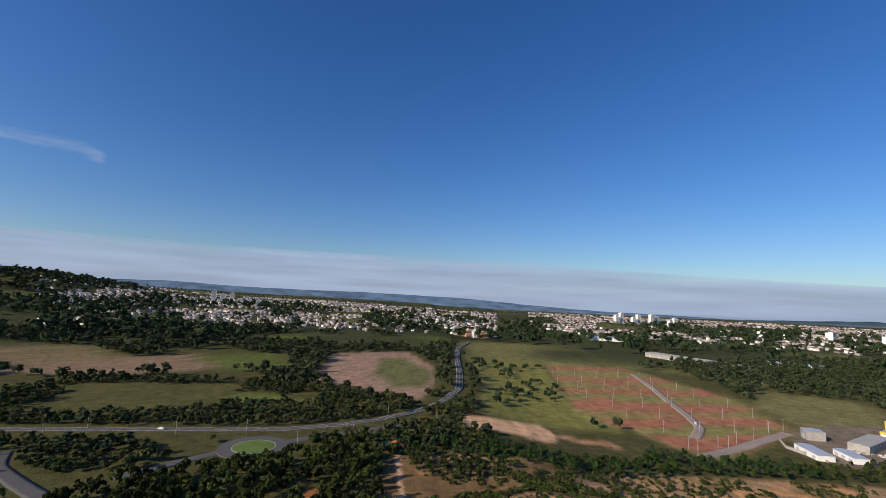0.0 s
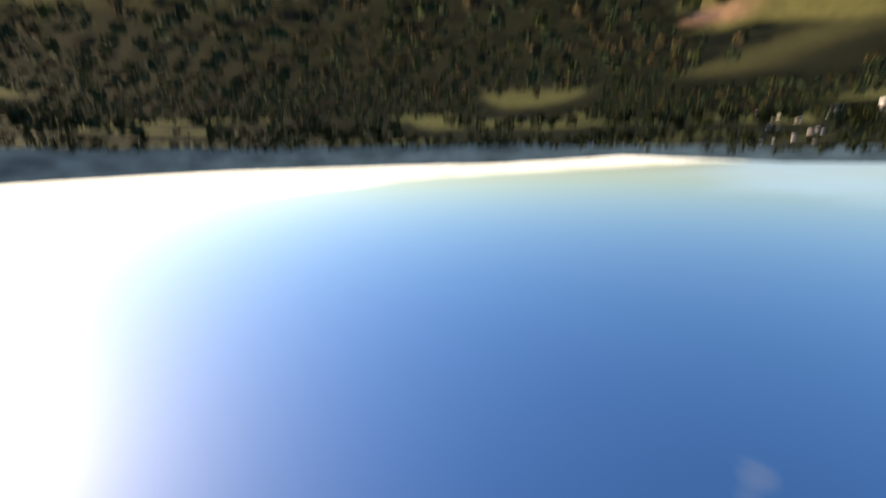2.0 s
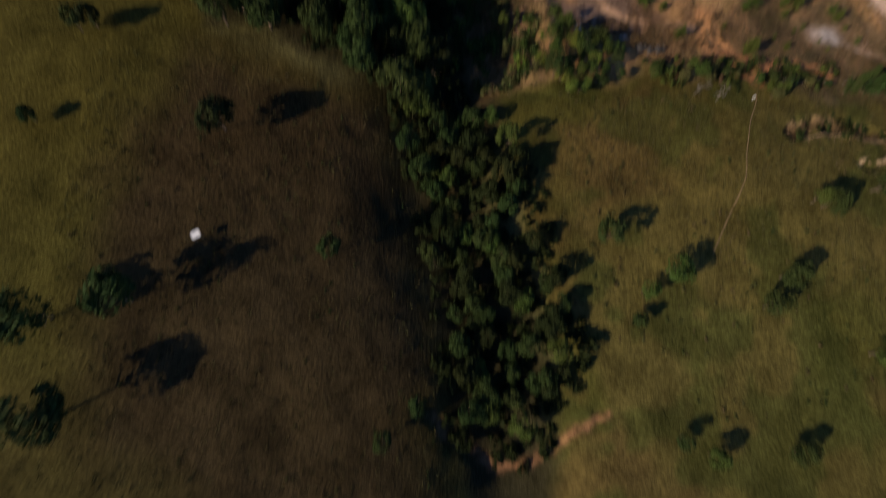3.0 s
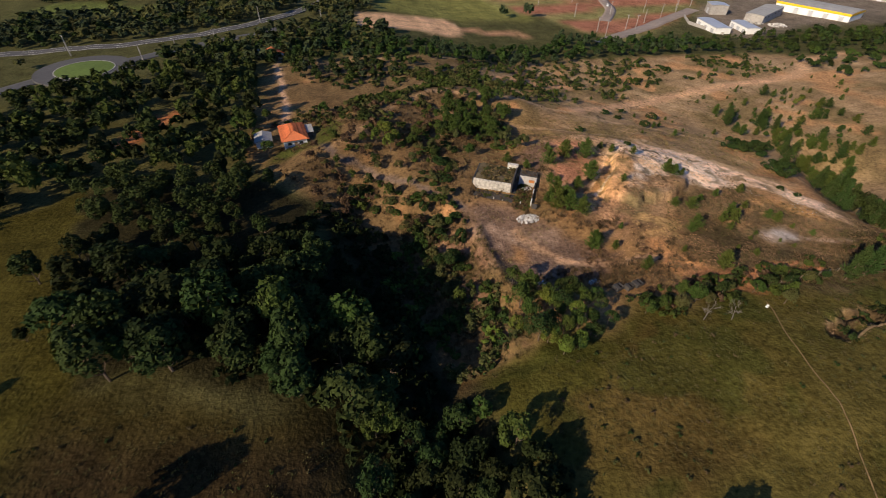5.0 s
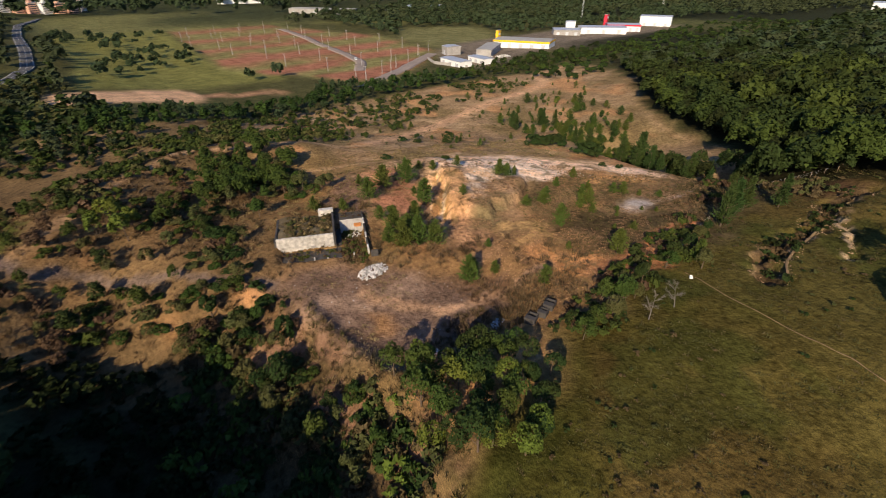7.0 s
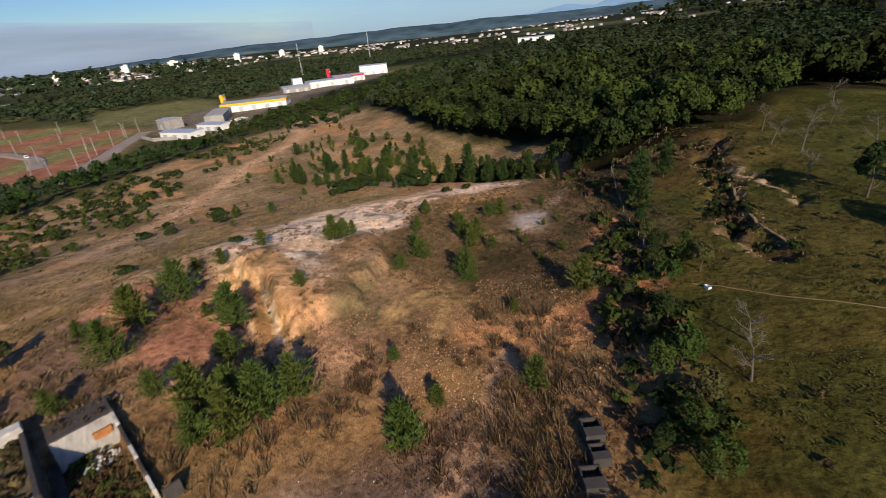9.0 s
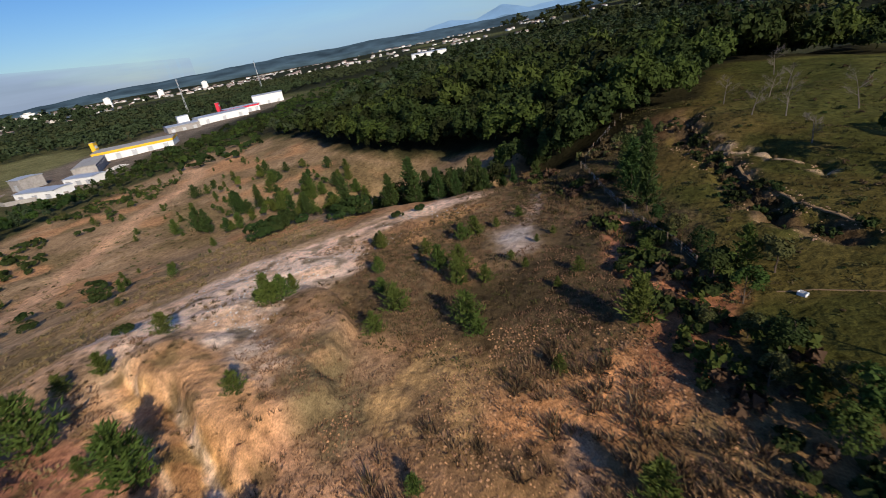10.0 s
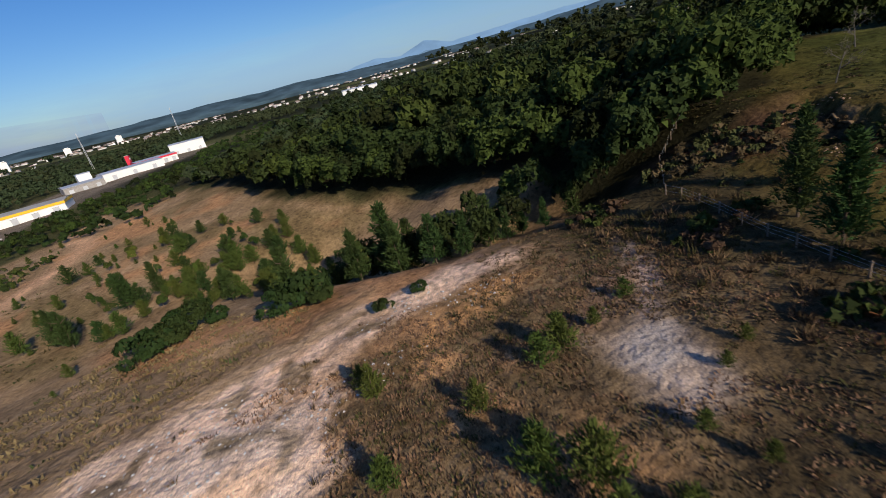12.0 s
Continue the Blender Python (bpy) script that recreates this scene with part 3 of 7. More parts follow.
    # grass, darkened for the shade under the trees
    field([(112, 72), (124, 78), (133, 82), (140, 72), (132, 60), (116, 62)], (0.075, 0.058, 0.029), 3, 0.6)
    # grass and brown soil in streaks over the bare slopes
    bare = ramp(inside(wx, wy, [(60, 140), (80, 146), (100, 136), (122, 114), (131, 86), (126, 84), (118, 102), (106, 104), (90, 106), (70, 100), (60, 118)]), -2, 3)
    lay((0.22, 0.145, 0.08), bare * ramp(fbm(p_ / 4.0, q_, 3.2, 161), 0.60, 0.70) * 0.5, 0.6)
    lay((0.60, 0.36, 0.19), bare * ramp(fbm(p_ / 3.0, q_, 2.1, 171), 0.58, 0.70) * 0.6, 0.6)
    lay((0.13, 0.10, 0.045), bare * ramp(vnoise(x, y, 1.9, 181), 0.70, 0.82) * 0.7, 0.5)
    field([(105.5, 84), (107.5, 85), (110.5, 83.5), (109.5, 80.5), (106, 80.5)], (0.47, 0.40, 0.34), 1.0, 0.6, fx, fy)
    crest = ramp(inside(fx, fy, PALE), -1, 2)
    lay((0.80, 0.58, 0.42), crest * ramp(fbm(p_ / 6.0, q_, 1.8, 231), 0.50, 0.62) * 0.8, 0.3)
    # yard and tracks
    field([(52, 122), (58, 119), (64, 126), (70, 134), (66, 140), (58, 132)], (0.235, 0.150, 0.105), 2.0, 0.5, fx, fy)
    lay((0.115, 0.082, 0.042), ramp(inside(wx, wy, [(14, 116), (36, 108), (36.5, 66), (24, 62), (16, 84)]), -1, 3) * 0.85, 0.7)
    lay((0.245, 0.145, 0.095), ramp(inside(fx, fy, [(23, 112), (36, 104), (37, 66), (28, 66), (25, 84)]), -1, 3) * ramp(fbm(x, y, 4, 251), 0.50, 0.60) * 0.85, 0.8)
    field(YARD, (0.165, 0.112, 0.082), 2.5, 0.6, fx, fy)
    lay((0.27, 0.19, 0.14), ramp(inside(fx, fy, YARD), -1, 2) * ramp(fbm(x, y, 7, 261), 0.52, 0.66), 0.4)
    field([(40, 92), (43, 95), (45, 93), (42, 90)], (0.30, 0.17, 0.08), 1.5, 0.4, fx, fy)
    along([(44, 100), (52, 88), (64, 84), (74, 83)], (0.443, 0.284, 0.175), 1.0)
    along([(2, 145), (13, 154), (27, 172), (40, 183), (54, 188)], (0.33, 0.215, 0.12), 1.2, 1.4, 0.6)
    along(DRIVE, (0.15, 0.115, 0.095), 0.9)
    along(TRACK_HOUSE, (0.561, 0.369, 0.243), 1.1, 1.2)
    along(TRACK_RIDGE, (0.399, 0.270, 0.155), 1.0)
    along(TRACK_SCRUB, (0.591, 0.355, 0.202), 3.2, 2.5, 0.5)
    along(TRACK_SCRUB_LOW, (0.428, 0.277, 0.155), 1.3)
    along([(70, 205), (86, 208), (110, 205)], (0.561, 0.312, 0.162), 5, 3, 0.4)
    rim = seg_dist(fx, fy, GULLY)
    lay((0.44, 0.285, 0.165), ramp(rim, 0.7, 1.2) * (1 - ramp(rim, 1.8, 2.9)) * ramp(fbm(x, y, 1.3, 191), 0.54, 0.66) * 0.45, 0.8)
    along(GULLY, (0.085, 0.055, 0.030), 1.5, 0.8, 0.6, 0.9)
    lay((0.50, 0.36, 0.22), (1 - ramp(seg_dist(fx, fy, GULLY_UPPER), 0.4, 1.3)) * ramp(fbm(x, y, 1.3, 192), 0.40, 0.54), 0.8)
    along(RED_CUT, (0.33, 0.16, 0.085), 0.5, 0.9, 0.5, 0.9)
    along([(84, 72), (88, 71), (96, 72), (104, 70)], (0.487, 0.213, 0.108), 1.4, 1.2, 0.5)
    field([(-3, 146), (5, 148), (6, 168), (-3, 172)], (0.075, 0.085, 0.022), 2)
    field([(-16, 144), (-4, 147), (-5, 156), (-16, 155)], (0.07, 0.082, 0.022), 2)
    # farmland, sand pit, building lots
    field([(60, 690), (190, 700), (330, 676), (420, 560), (700, 620), (820, 900), (300, 1010), (60, 960)], (0.160, 0.155, 0.060), 14)
    field(PASTURE, (0.185, 0.180, 0.056), 5)
    field(PLOUGH, (0.30, 0.20, 0.145), 4, 0.15)
    field([(-60, 500), (-66, 640), (-30, 640), (10, 520), (2, 440), (-30, 430)], (0.13, 0.135, 0.055), 10, 0.3)
    field(GREEN_A, (0.115, 0.14, 0.04), 5)
    field(BROWN_A, (0.22, 0.155, 0.10), 7, 0.2)
    field(GREEN_B, (0.11, 0.14, 0.035), 10)
    field(GREEN_C, (0.10, 0.12, 0.035), 8)
    field([(-640, 640), (-470, 640), (-360, 545), (-430, 470), (-600, 520)], (0.20, 0.15, 0.085), 10)
    field([(-260, 300), (-300, 400), (-170, 420), (-160, 330)], (0.095, 0.092, 0.036), 10)
    field(LOTS, (0.225, 0.205, 0.080), 8)
    for k in range(7):                                        # graded red strips between the lots
        yy = 312 + 46 * k + 4 * k * k + (fbm(x, y, 70, 131 + k) - 0.5) * 46
        lay((0.34, 0.145, 0.090), ramp(inside(wx, wy, LOTS), -3, 6) * (1 - ramp(np.abs(y - 0.12 * (x - 200) - yy), 9 + k, 15 + 2 * k)), 0.3)
    field([(300, 330), (330, 440), (400, 520), (470, 470), (430, 390), (400, 372)], (0.18, 0.17, 0.07), 12, 0.3)
    field(SAND, (0.62, 0.38, 0.22), 3, 0.3)
    along([(93, 310), (112, 300), (126, 296)], (0.44, 0.24, 0.14), 4, 3)
    field(SHOP_LAND, (0.20, 0.16, 0.12), 6)
    field(CLEAR_A, (0.12, 0.19, 0.02), 5)
    field(CLEAR_B, (0.17, 0.18, 0.04), 4)
    field(CLEAR_C, (0.16, 0.15, 0.05), 8)
    field([(150, -345), (190, -330), (230, -350), (180, -375)], (0.42, 0.24, 0.14), 6)
    field([(-66, 160), (-54, 190), (-48, 196), (-58, 168)], (0.38, 0.14, 0.06), 3)
    field([(1000, 60), (1010, 190), (1150, 200), (1160, 60)], (0.15, 0.16, 0.05), 15)
    field([(980, 40), (990, 80), (1080, 70), (1070, 30)], (0.45, 0.28, 0.16), 10)
    # far quilt of fields and woods
    r = np.hypot(x, y)
    quilt = vnoise(x, y, 190, 121)
    lay((0.105, 0.110, 0.042), ramp(r, 620, 900) * ramp(quilt, 0.62, 0.70))
    lay((0.055, 0.062, 0.028), ramp(r, 620, 900) * (1 - ramp(quilt, 0.50, 0.60)))
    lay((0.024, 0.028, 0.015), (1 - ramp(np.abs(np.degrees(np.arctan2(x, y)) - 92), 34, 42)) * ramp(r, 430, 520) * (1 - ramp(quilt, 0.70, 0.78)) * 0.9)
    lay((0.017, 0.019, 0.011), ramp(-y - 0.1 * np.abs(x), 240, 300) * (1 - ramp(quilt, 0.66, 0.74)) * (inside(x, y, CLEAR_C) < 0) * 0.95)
    iron = ((1 - ramp(r, 170, 240)) * (1 - 0.8 * ramp(x, 70, 96)) * ramp(y, 10, 50))[..., None]                  # red soil tints the near ground
    col *= 1 - iron + iron * np.array([1.05, 0.975, 0.91])
    return col * (0.90 + 0.2 * n3[..., None])


def finer(lines, lo, hi, step):
    return np.concatenate([lines[lines < lo], np.arange(lo, hi, step), lines[lines >= hi]])


gx, gy = finer(stretch(-60, 160, 0.95, 5200), 40, 135, 0.52), finer(stretch(-20, 195, 0.95, 5200), 43, 134, 0.52)
X, Y = np.meshgrid(gx, gy, indexing="ij")
Z = ground_z(X, Y)
nx, ny = X.shape
idx = np.arange(nx * ny).reshape(nx, ny)
quads = np.stack([idx[:-1, :-1], idx[1:, :-1], idx[1:, 1:], idx[:-1, 1:]], -1).reshape(-1, 4)
land = mesh_of("ground", np.stack([X, Y, Z], -1).reshape(-1, 3), quads, M_LAND, smooth=True)
layer = land.attributes.new("cover", "FLOAT_COLOR", "POINT")
rgba = np.ones((nx * ny, 4), np.float32)
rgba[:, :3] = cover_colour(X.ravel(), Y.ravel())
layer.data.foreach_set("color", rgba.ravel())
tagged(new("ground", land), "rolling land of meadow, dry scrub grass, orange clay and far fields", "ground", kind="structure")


# ---- roads ----
def ribbon(line, half, lift, step=4.0, drop=1.2):
    """A strip that follows the land along a line."""
    pts = []
    for (ax, ay), (bx, by) in zip(line[:-1], line[1:]):
        k = max(1, int(math.hypot(bx - ax, by - ay) / step))
        pts += [(ax + (bx - ax) * i / k, ay + (by - ay) * i / k) for i in range(k)]
    pts.append(line[-1])
    p = np.array(pts, float)
    for _ in range(6):
        p[1:-1] = (p[:-2] + 2 * p[1:-1] + p[2:]) / 4
    t = np.gradient(p, axis=0)
    t /= np.linalg.norm(t, axis=1, keepdims=True)
    s = np.stack([t[:, 1], -t[:, 0]], 1)
    rows = [p + s * half * k for k in (-1, -0.5, 0, 0.5, 1)]
    zc = np.max([ground_z(q[:, 0], q[:, 1]) for q in rows], axis=0) + lift
    v = np.concatenate([np.column_stack([rows[0], zc - lift - drop])] + [np.column_stack([q, zc]) for q in rows] + [np.column_stack([rows[-1], zc - lift - drop])])
    n = len(p)
    f = [(a * n + i, (a + 1) * n + i, (a + 1) * n + i + 1, a * n + i + 1) for a in range(6) for i in range(n - 1)]
    return v, np.array(f), p, zc


def road(name, line, half, mat, label, lift=0.12):
    v, f, p, zc = ribbon(line, half, lift)
    ob = tagged(new(name, mesh_of(name, v, f, mat)), label, "road", kind="structure")
    return ob, p, zc


M_PATH = material("trodden_earth", (0.24, 0.16, 0.085), 0.95, 0, 0.3, 1.0, 0.03, 6, spec=0.1)
for line, half in ((PATH_MEADOW, 0.10), (PATH_GULLY, 0.20)):
    wind = [(x + 0.5 * math.sin(i * 1.9), y) for i, (x, y) in enumerate(line)]
    v, f, _, _ = ribbon([line[0]] + wind[1:-1] + [line[-1]], half, 0.012, 0.6, 0.15)
    tagged(new("footpath", mesh_of("footpath", v, f, M_PATH)), "narrow trodden earth footpath across the pasture", "path", kind="structure")
highway, hp, hz = road("road", HIGHWAY, 3.9, M_ASPHALT, "grey two-lane asphalt highway with pale edge lines")
for off in (-3.3, 0.0, 3.3):
    t = np.gradient(hp, axis=0)
    t /= np.linalg.norm(t, axis=1, keepdims=True)
    s = np.stack([t[:, 1], -t[:, 0]], 1)
    l0, l1 = hp + s * (off - 0.12), hp + s * (off + 0.12)
    n = len(hp)
    v = np.concatenate([np.column_stack([l0, hz + 0.02]), np.column_stack([l1, hz + 0.02])])
    f = [(i, n + i, n + i + 1, i + 1) for i in range(n - 1) if off or i % 3]
    new("edge_line" if off else "centre_line", mesh_of("line", v, f, M_LINE)).parent = highway
road("road", LINK_ROAD, 3.6, M_ASPHALT, "grey asphalt slip road leaving the roundabout")
road("road", SIDE_ROAD, 3.6, M_ASPHALT, "grey asphalt side road entering the roundabout")
road("road", LOOP_ROAD, 4.0, M_ASPHALT, "grey asphalt road curving past a red verge")
road("road", [(288, 615), (268, 530), (248, 455), (232, 390), (219, 350), (196, 320)], 4.0, M_GRAVEL, "pale unpaved estate road between building lots")
road("road", [(166, 272), (190, 286), (216, 300), (250, 322), (284, 342)], 4.5, M_GRAVEL, "pale gravel road beside the warehouse yard")


def roundabout(x, y):
    z = zed(x, y) + 0.45
    bm = bmesh.new()
    bmesh.ops.create_circle(bm, cap_ends=True, radius=18.5, segments=56)
    low = bmesh.ops.extrude_face_region(bm, geom=list(bm.faces))["geom"]
    bmesh.ops.translate(bm, vec=(0, 0, -2), verts=[g for g in low if isinstance(g, bmesh.types.BMVert)])
    ring = part("road", bm, M_ASPHALT)
    ring.location = (x, y, z)
    tagged(ring, "grey asphalt roundabout ring", "road", kind="structure")
    isle = thing("roundabout_island", x, y, z, label="round grassed traffic island with pale kerb", category="traffic island")
    bm = bmesh.new()
    prof = [(11.4, -0.1), (11.4, 0.16), (11.0, 0.16), (11.0, 0.05)]
    rings = [[bm.verts.new((r * math.cos(k * math.tau / 56), r * math.sin(k * math.tau / 56), h)) for k in range(56)] for r, h in prof]
    for a, b in zip(rings[:-1], rings[1:]):
        for k in range(56):
            bm.faces.new((a[k], a[(k + 1) % 56], b[(k + 1) % 56], b[k]))
    part("kerb", bm, M_CONCRETE, isle, "pale concrete kerb")
    bm = bmesh.new()
    rings = [[bm.verts.new((r * math.cos(k * math.tau / 56), r * math.sin(k * math.tau / 56), h)) for k in range(56)] for r, h in ((11.1, 0.1), (7, 0.35), (3, 0.45), (0.3, 0.48))]
    for a, b in zip(rings[:-1], rings[1:]):
        for k in range(56):
            bm.faces.new((a[k], a[(k + 1) % 56], b[(k + 1) % 56], b[k]))
    bm.faces.new(rings[-1])
    part("lawn", bm, material("lawn", (0.10, 0.15, 0.03), 0.95, 0, 0.2, 0.8), isle, "mown green grass")


roundabout(-95, 245)


# ---- plants ----
def cards(rng, centres, normals, size, jitter=0.6, slim=1.0):
    """Leaf clumps: one crooked three-sided leaf at each centre, facing about along its normal."""
    n = len(centres)
    nr = normals + rng.normal(0, jitter, (n, 3))
    nr /= np.linalg.norm(nr, axis=1, keepdims=True) + 1e-9
    t = np.cross(nr, rng.normal(0, 1, (n, 3)))
    t /= np.linalg.norm(t, axis=1, keepdims=True) + 1e-9
    b = np.cross(nr, t)
    s = size * rng.uniform(0.6, 1.4, (n, 1))
    w = s * slim * rng.uniform(0.7, 1.2, (n, 1))
    v = np.stack([centres - t * s - b * w * 0.5, centres + t * s * rng.uniform(0.4, 1.1, (n, 1)) - b * w * 0.6, centres + b * w * 0.9], 1).reshape(-1, 3)
    return v, np.arange(3 * n).reshape(n, 3)


def blades(rng, bases, ways, size, slim, jitter=0.4):
    """Needle tufts or grass: a slim pointed blade from each base along its way."""
    n = len(bases)
    d = ways / (np.linalg.norm(ways, axis=1, keepdims=True) + 1e-9) + rng.normal(0, jitter, (n, 3))
    d /= np.linalg.norm(d, axis=1, keepdims=True) + 1e-9
    t = np.cross(d, rng.normal(0, 1, (n, 3)))
    t /= np.linalg.norm(t, axis=1, keepdims=True) + 1e-9
    s = size * rng.uniform(0.6, 1.3, (n, 1))
    v = np.stack([bases - t * s * slim, bases + t * s * slim, bases + d * s], 1).reshape(-1, 3)
    return v, np.arange(3 * n).reshape(n, 3)


def crown(seed, wide, tall, low, lumps, leaves, size):
    """A broadleaf crown: a dome of rounded lumps of leaves, uneven, with dark clefts between them."""
    rng = np.random.RandomState(seed)
    way = rng.normal(0, 1, (lumps, 3))
    way[:, 2] = np.abs(way[:, 2]) * 0.9 - 0.25
    way /= np.linalg.norm(way, axis=1, keepdims=True)
    reach = rng.uniform(0.42, 0.72, (lumps, 1))
    ball = rng.uniform(0.30, 0.46, lumps)
    k = rng.randint(lumps, size=leaves)
    d = rng.normal(0, 1, (leaves, 3)) + way[k] * 0.9
    d[:, 2] = np.where(d[:, 2] < -0.4, -d[:, 2] * 0.6, d[:, 2])
    d /= np.linalg.norm(d, axis=1, keepdims=True)
    c = way[k] * reach[k] + d * ball[k][:, None] * rng.uniform(0.82, 1.06, (leaves, 1))
    c = c * (wide, wide, (tall - low) * 0.52) + (rng.normal(0, 0.1 * wide), rng.normal(0, 0.1 * wide), low + (tall - low) * 0.46)
    return cards(rng, c, d, size, 0.5, 0.95)


def pine_crown(seed, tall, wide, whorls, size):
    """A young pine: whorls of upswept branches set with needle tufts, narrowing to a leader."""
    rng = np.random.RandomState(seed)
    cs, ns = [], []
    for w in range(whorls):
        u = (w + 0.5 * rng.rand()) / whorls
        z = tall * (0.10 + 0.84 * u)
        reach = wide * (1 - u) ** 0.8 + 0.08 * wide
        for k in range(6 if u < 0.7 else 5):
            a = k * math.tau / 6 + w * 1.3 + rng.normal(0, 0.3)
            rr = reach * rng.uniform(0.5, 1.2)
            if rng.rand() < 0.12:
                continue
            for s in np.linspace(0.15, 1.0, 5):
                for _ in range(5):
                    cs.append((rr * s * math.cos(a) + rng.normal(0, 0.06 * wide), rr * s * math.sin(a) + rng.normal(0, 0.06 * wide), z + 0.4 * rr * s * s + rng.normal(0, 0.02 * tall)))
                    ns.append((math.cos(a) * 0.8, math.sin(a) * 0.8, 0.9))
    for k in range(12):
        cs.append((rng.normal(0, 0.03 * wide), rng.normal(0, 0.03 * wide), tall * (0.86 + 0.011 * k)))
        ns.append((rng.normal(0, 0.6), rng.normal(0, 0.6), 1.0))
    return blades(rng, np.array(cs), np.array(ns), size, 0.15, 0.5)


def trunk_mesh(seed, tall, thick, limbs, name, mat):
    rng = random.Random(seed)
    bend = [(rng.uniform(-0.06, 0.06) * tall * k / 4, rng.uniform(-0.06, 0.06) * tall * k / 4, -0.6 + (tall + 0.6) * k / 4) for k in range(5)]
    bm = tube(bend, [thick, thick * 0.8, thick * 0.62, thick * 0.42, thick * 0.16], 6)
    for k in range(limbs):
        i = rng.choice((1, 2, 3))
        a, s = rng.uniform(0, math.tau), tall * rng.uniform(0.22, 0.4)
        p = Vector(bend[i])
        q = p + Vector((math.cos(a) * s * 0.55, math.sin(a) * s * 0.55, s * 0.35))
        e = q + Vector((math.cos(a + 0.5) * s * 0.4, math.sin(a + 0.5) * s * 0.4, s * 0.4))
        tube([p, q, e], [thick * 0.42, thick * 0.26, thick * 0.08], 5, bm)
    me = bpy.data.meshes.new(name)
    bm.to_mesh(me)
    bm.free()
    me.materials.append(mat)
    return me


BROAD = []
for k in range(7):
    wide, tall = (2.8, 3.1, 2.6, 3.4, 2.4, 3.0, 3.2)[k], (8.5, 9.5, 8.0, 9.0, 7.5, 10.5, 8.5)[k]
    BROAD.append((crown(100 + k, wide, tall, 0.7, 17, 820, 0.36), trunk_mesh(k, tall * 0.72, 0.2, 4, "trunk", M_BARK)))
FINE = [(crown(140 + k, (2.8, 3.1, 2.6, 3.4)[k], (8.5, 9.5, 8.0, 9.0)[k], 0.5, 22, 1250, 0.27), BROAD[k][1]) for k in range(4)]
LITE = [crown(120 + k, (2.8, 3.1, 2.6, 3.4)[k], (8.5, 9.5, 8.0, 9.0)[k], 0.4, 15, 640, 0.38) for k in range(4)]
PINES = [(pine_crown(200 + k, 4.0, (1.5, 1.75, 1.3)[k], 11, 0.42), trunk_mesh(20 + k, 3.7, 0.07, 0, "trunk", M_BARK)) for k in range(3)]
TALL_PINES = [(pine_crown(220 + k, 9.0, (1.8, 2.1, 1.6)[k], 20, 0.62), trunk_mesh(30 + k, 8.4, 0.17, 2, "trunk", M_BARK)) for k in range(3)]
BUSHES = [crown(240 + k, (1.7, 1.5, 2.0)[k], (1.9, 1.6, 1.8)[k], -0.2, 10, 760, 0.17) for k in range(3)]
MESHES = {}


def leafy(kind, k, data, mat):
    if (kind, k, mat.name) not in MESHES:
        MESHES[kind, k, mat.name] = mesh_of("crown", data[k][0][0] if kind != "bush" else data[k][0], data[k][0][1] if kind != "bush" else data[k][1], mat)
    return MESHES[kind, k, mat.name]


RNG = random.Random(5)


def tree(x, y, size=1.0, mat=None, kind="tree", label="", group="", sink=0.0):
    """One standing tree: trunk and crown, turned and sized by chance."""
    data = {"tree": BROAD, "fine": FINE, "pine": PINES, "tall_pine": TALL_PINES}[kind]
    k = RNG.randrange(len(data))
    name = {"tree": "tree", "fine": "tree", "pine": "young_pine", "tall_pine": "pine_tree"}[kind]
    top = thing(name, x, y, zed(x, y) - sink, RNG.uniform(0, 360), label=label, category="tree", group=group)
    top.scale = (size * RNG.uniform(0.88, 1.12), size * RNG.uniform(0.88, 1.12), size)
    for part_name, me in (("trunk", data[k][1]), ("crown", leafy(kind, k, data, mat))):
        ob = new(part_name, me)
        ob.parent = top
    return top


def bush(x, y, size, mat, label, group="", flat=1.0):
    k = RNG.randrange(3)
    ob = new("bush", leafy("bush", k, BUSHES, mat))
    ob.matrix_basis = pose(x, y, zed(x, y), 0, 0, RNG.uniform(0, 360))
    ob.scale = (size, size, size * flat)
    return tagged(ob, label, "bush", group)


def scatter(poly, gap, seed, keep=None):
    """Places jittered about a grid within a polygon."""
    p = np.array(poly, float)
    rng = np.random.RandomState(seed)
    xs, ys = np.meshgrid(np.arange(p[:, 0].min(), p[:, 0].max(), gap), np.arange(p[:, 1].min(), p[:, 1].max(), gap))
    xs = xs.ravel() + rng.uniform(-0.7, 0.7, xs.size) * gap
    ys = ys.ravel() + rng.uniform(-0.7, 0.7, ys.size) * gap
    ok = inside(xs, ys, poly) > 0
    if keep is not None:
        ok &= keep(xs, ys)
    return xs[ok], ys[ok]


def woods(name, xs, ys, data, seed, low, high, mat, label, lift=0.0):
    """Many trees as one leafy mass."""
    rng = np.random.RandomState(seed)
    vs, fs, base, pick = [], [], 0, []
    mats = mat if isinstance(mat, (list, tuple)) else [mat]
    zs = ground_z(xs, ys)
    for i in range(len(xs)):
        v, f = data[rng.randint(len(data))]
        a, s = rng.rand() * math.tau, rng.uniform(low, high)
        c, q = math.cos(a) * s, math.sin(a) * s
        w = np.empty_like(v)
        w[:, 0], w[:, 1], w[:, 2] = v[:, 0] * c - v[:, 1] * q + xs[i], v[:, 0] * q + v[:, 1] * c + ys[i], v[:, 2] * s * rng.uniform(0.85, 1.15) + zs[i] + lift
        vs.append(w)
        fs.append(f + base)
        pick.append(np.full(len(f), rng.randint(len(mats))))
        base += len(v)
    ob = new(name, mesh_of(name, np.concatenate(vs), np.concatenate(fs), mats, np.concatenate(pick)))
    return tagged(ob, label, "woods", kind="stuff")


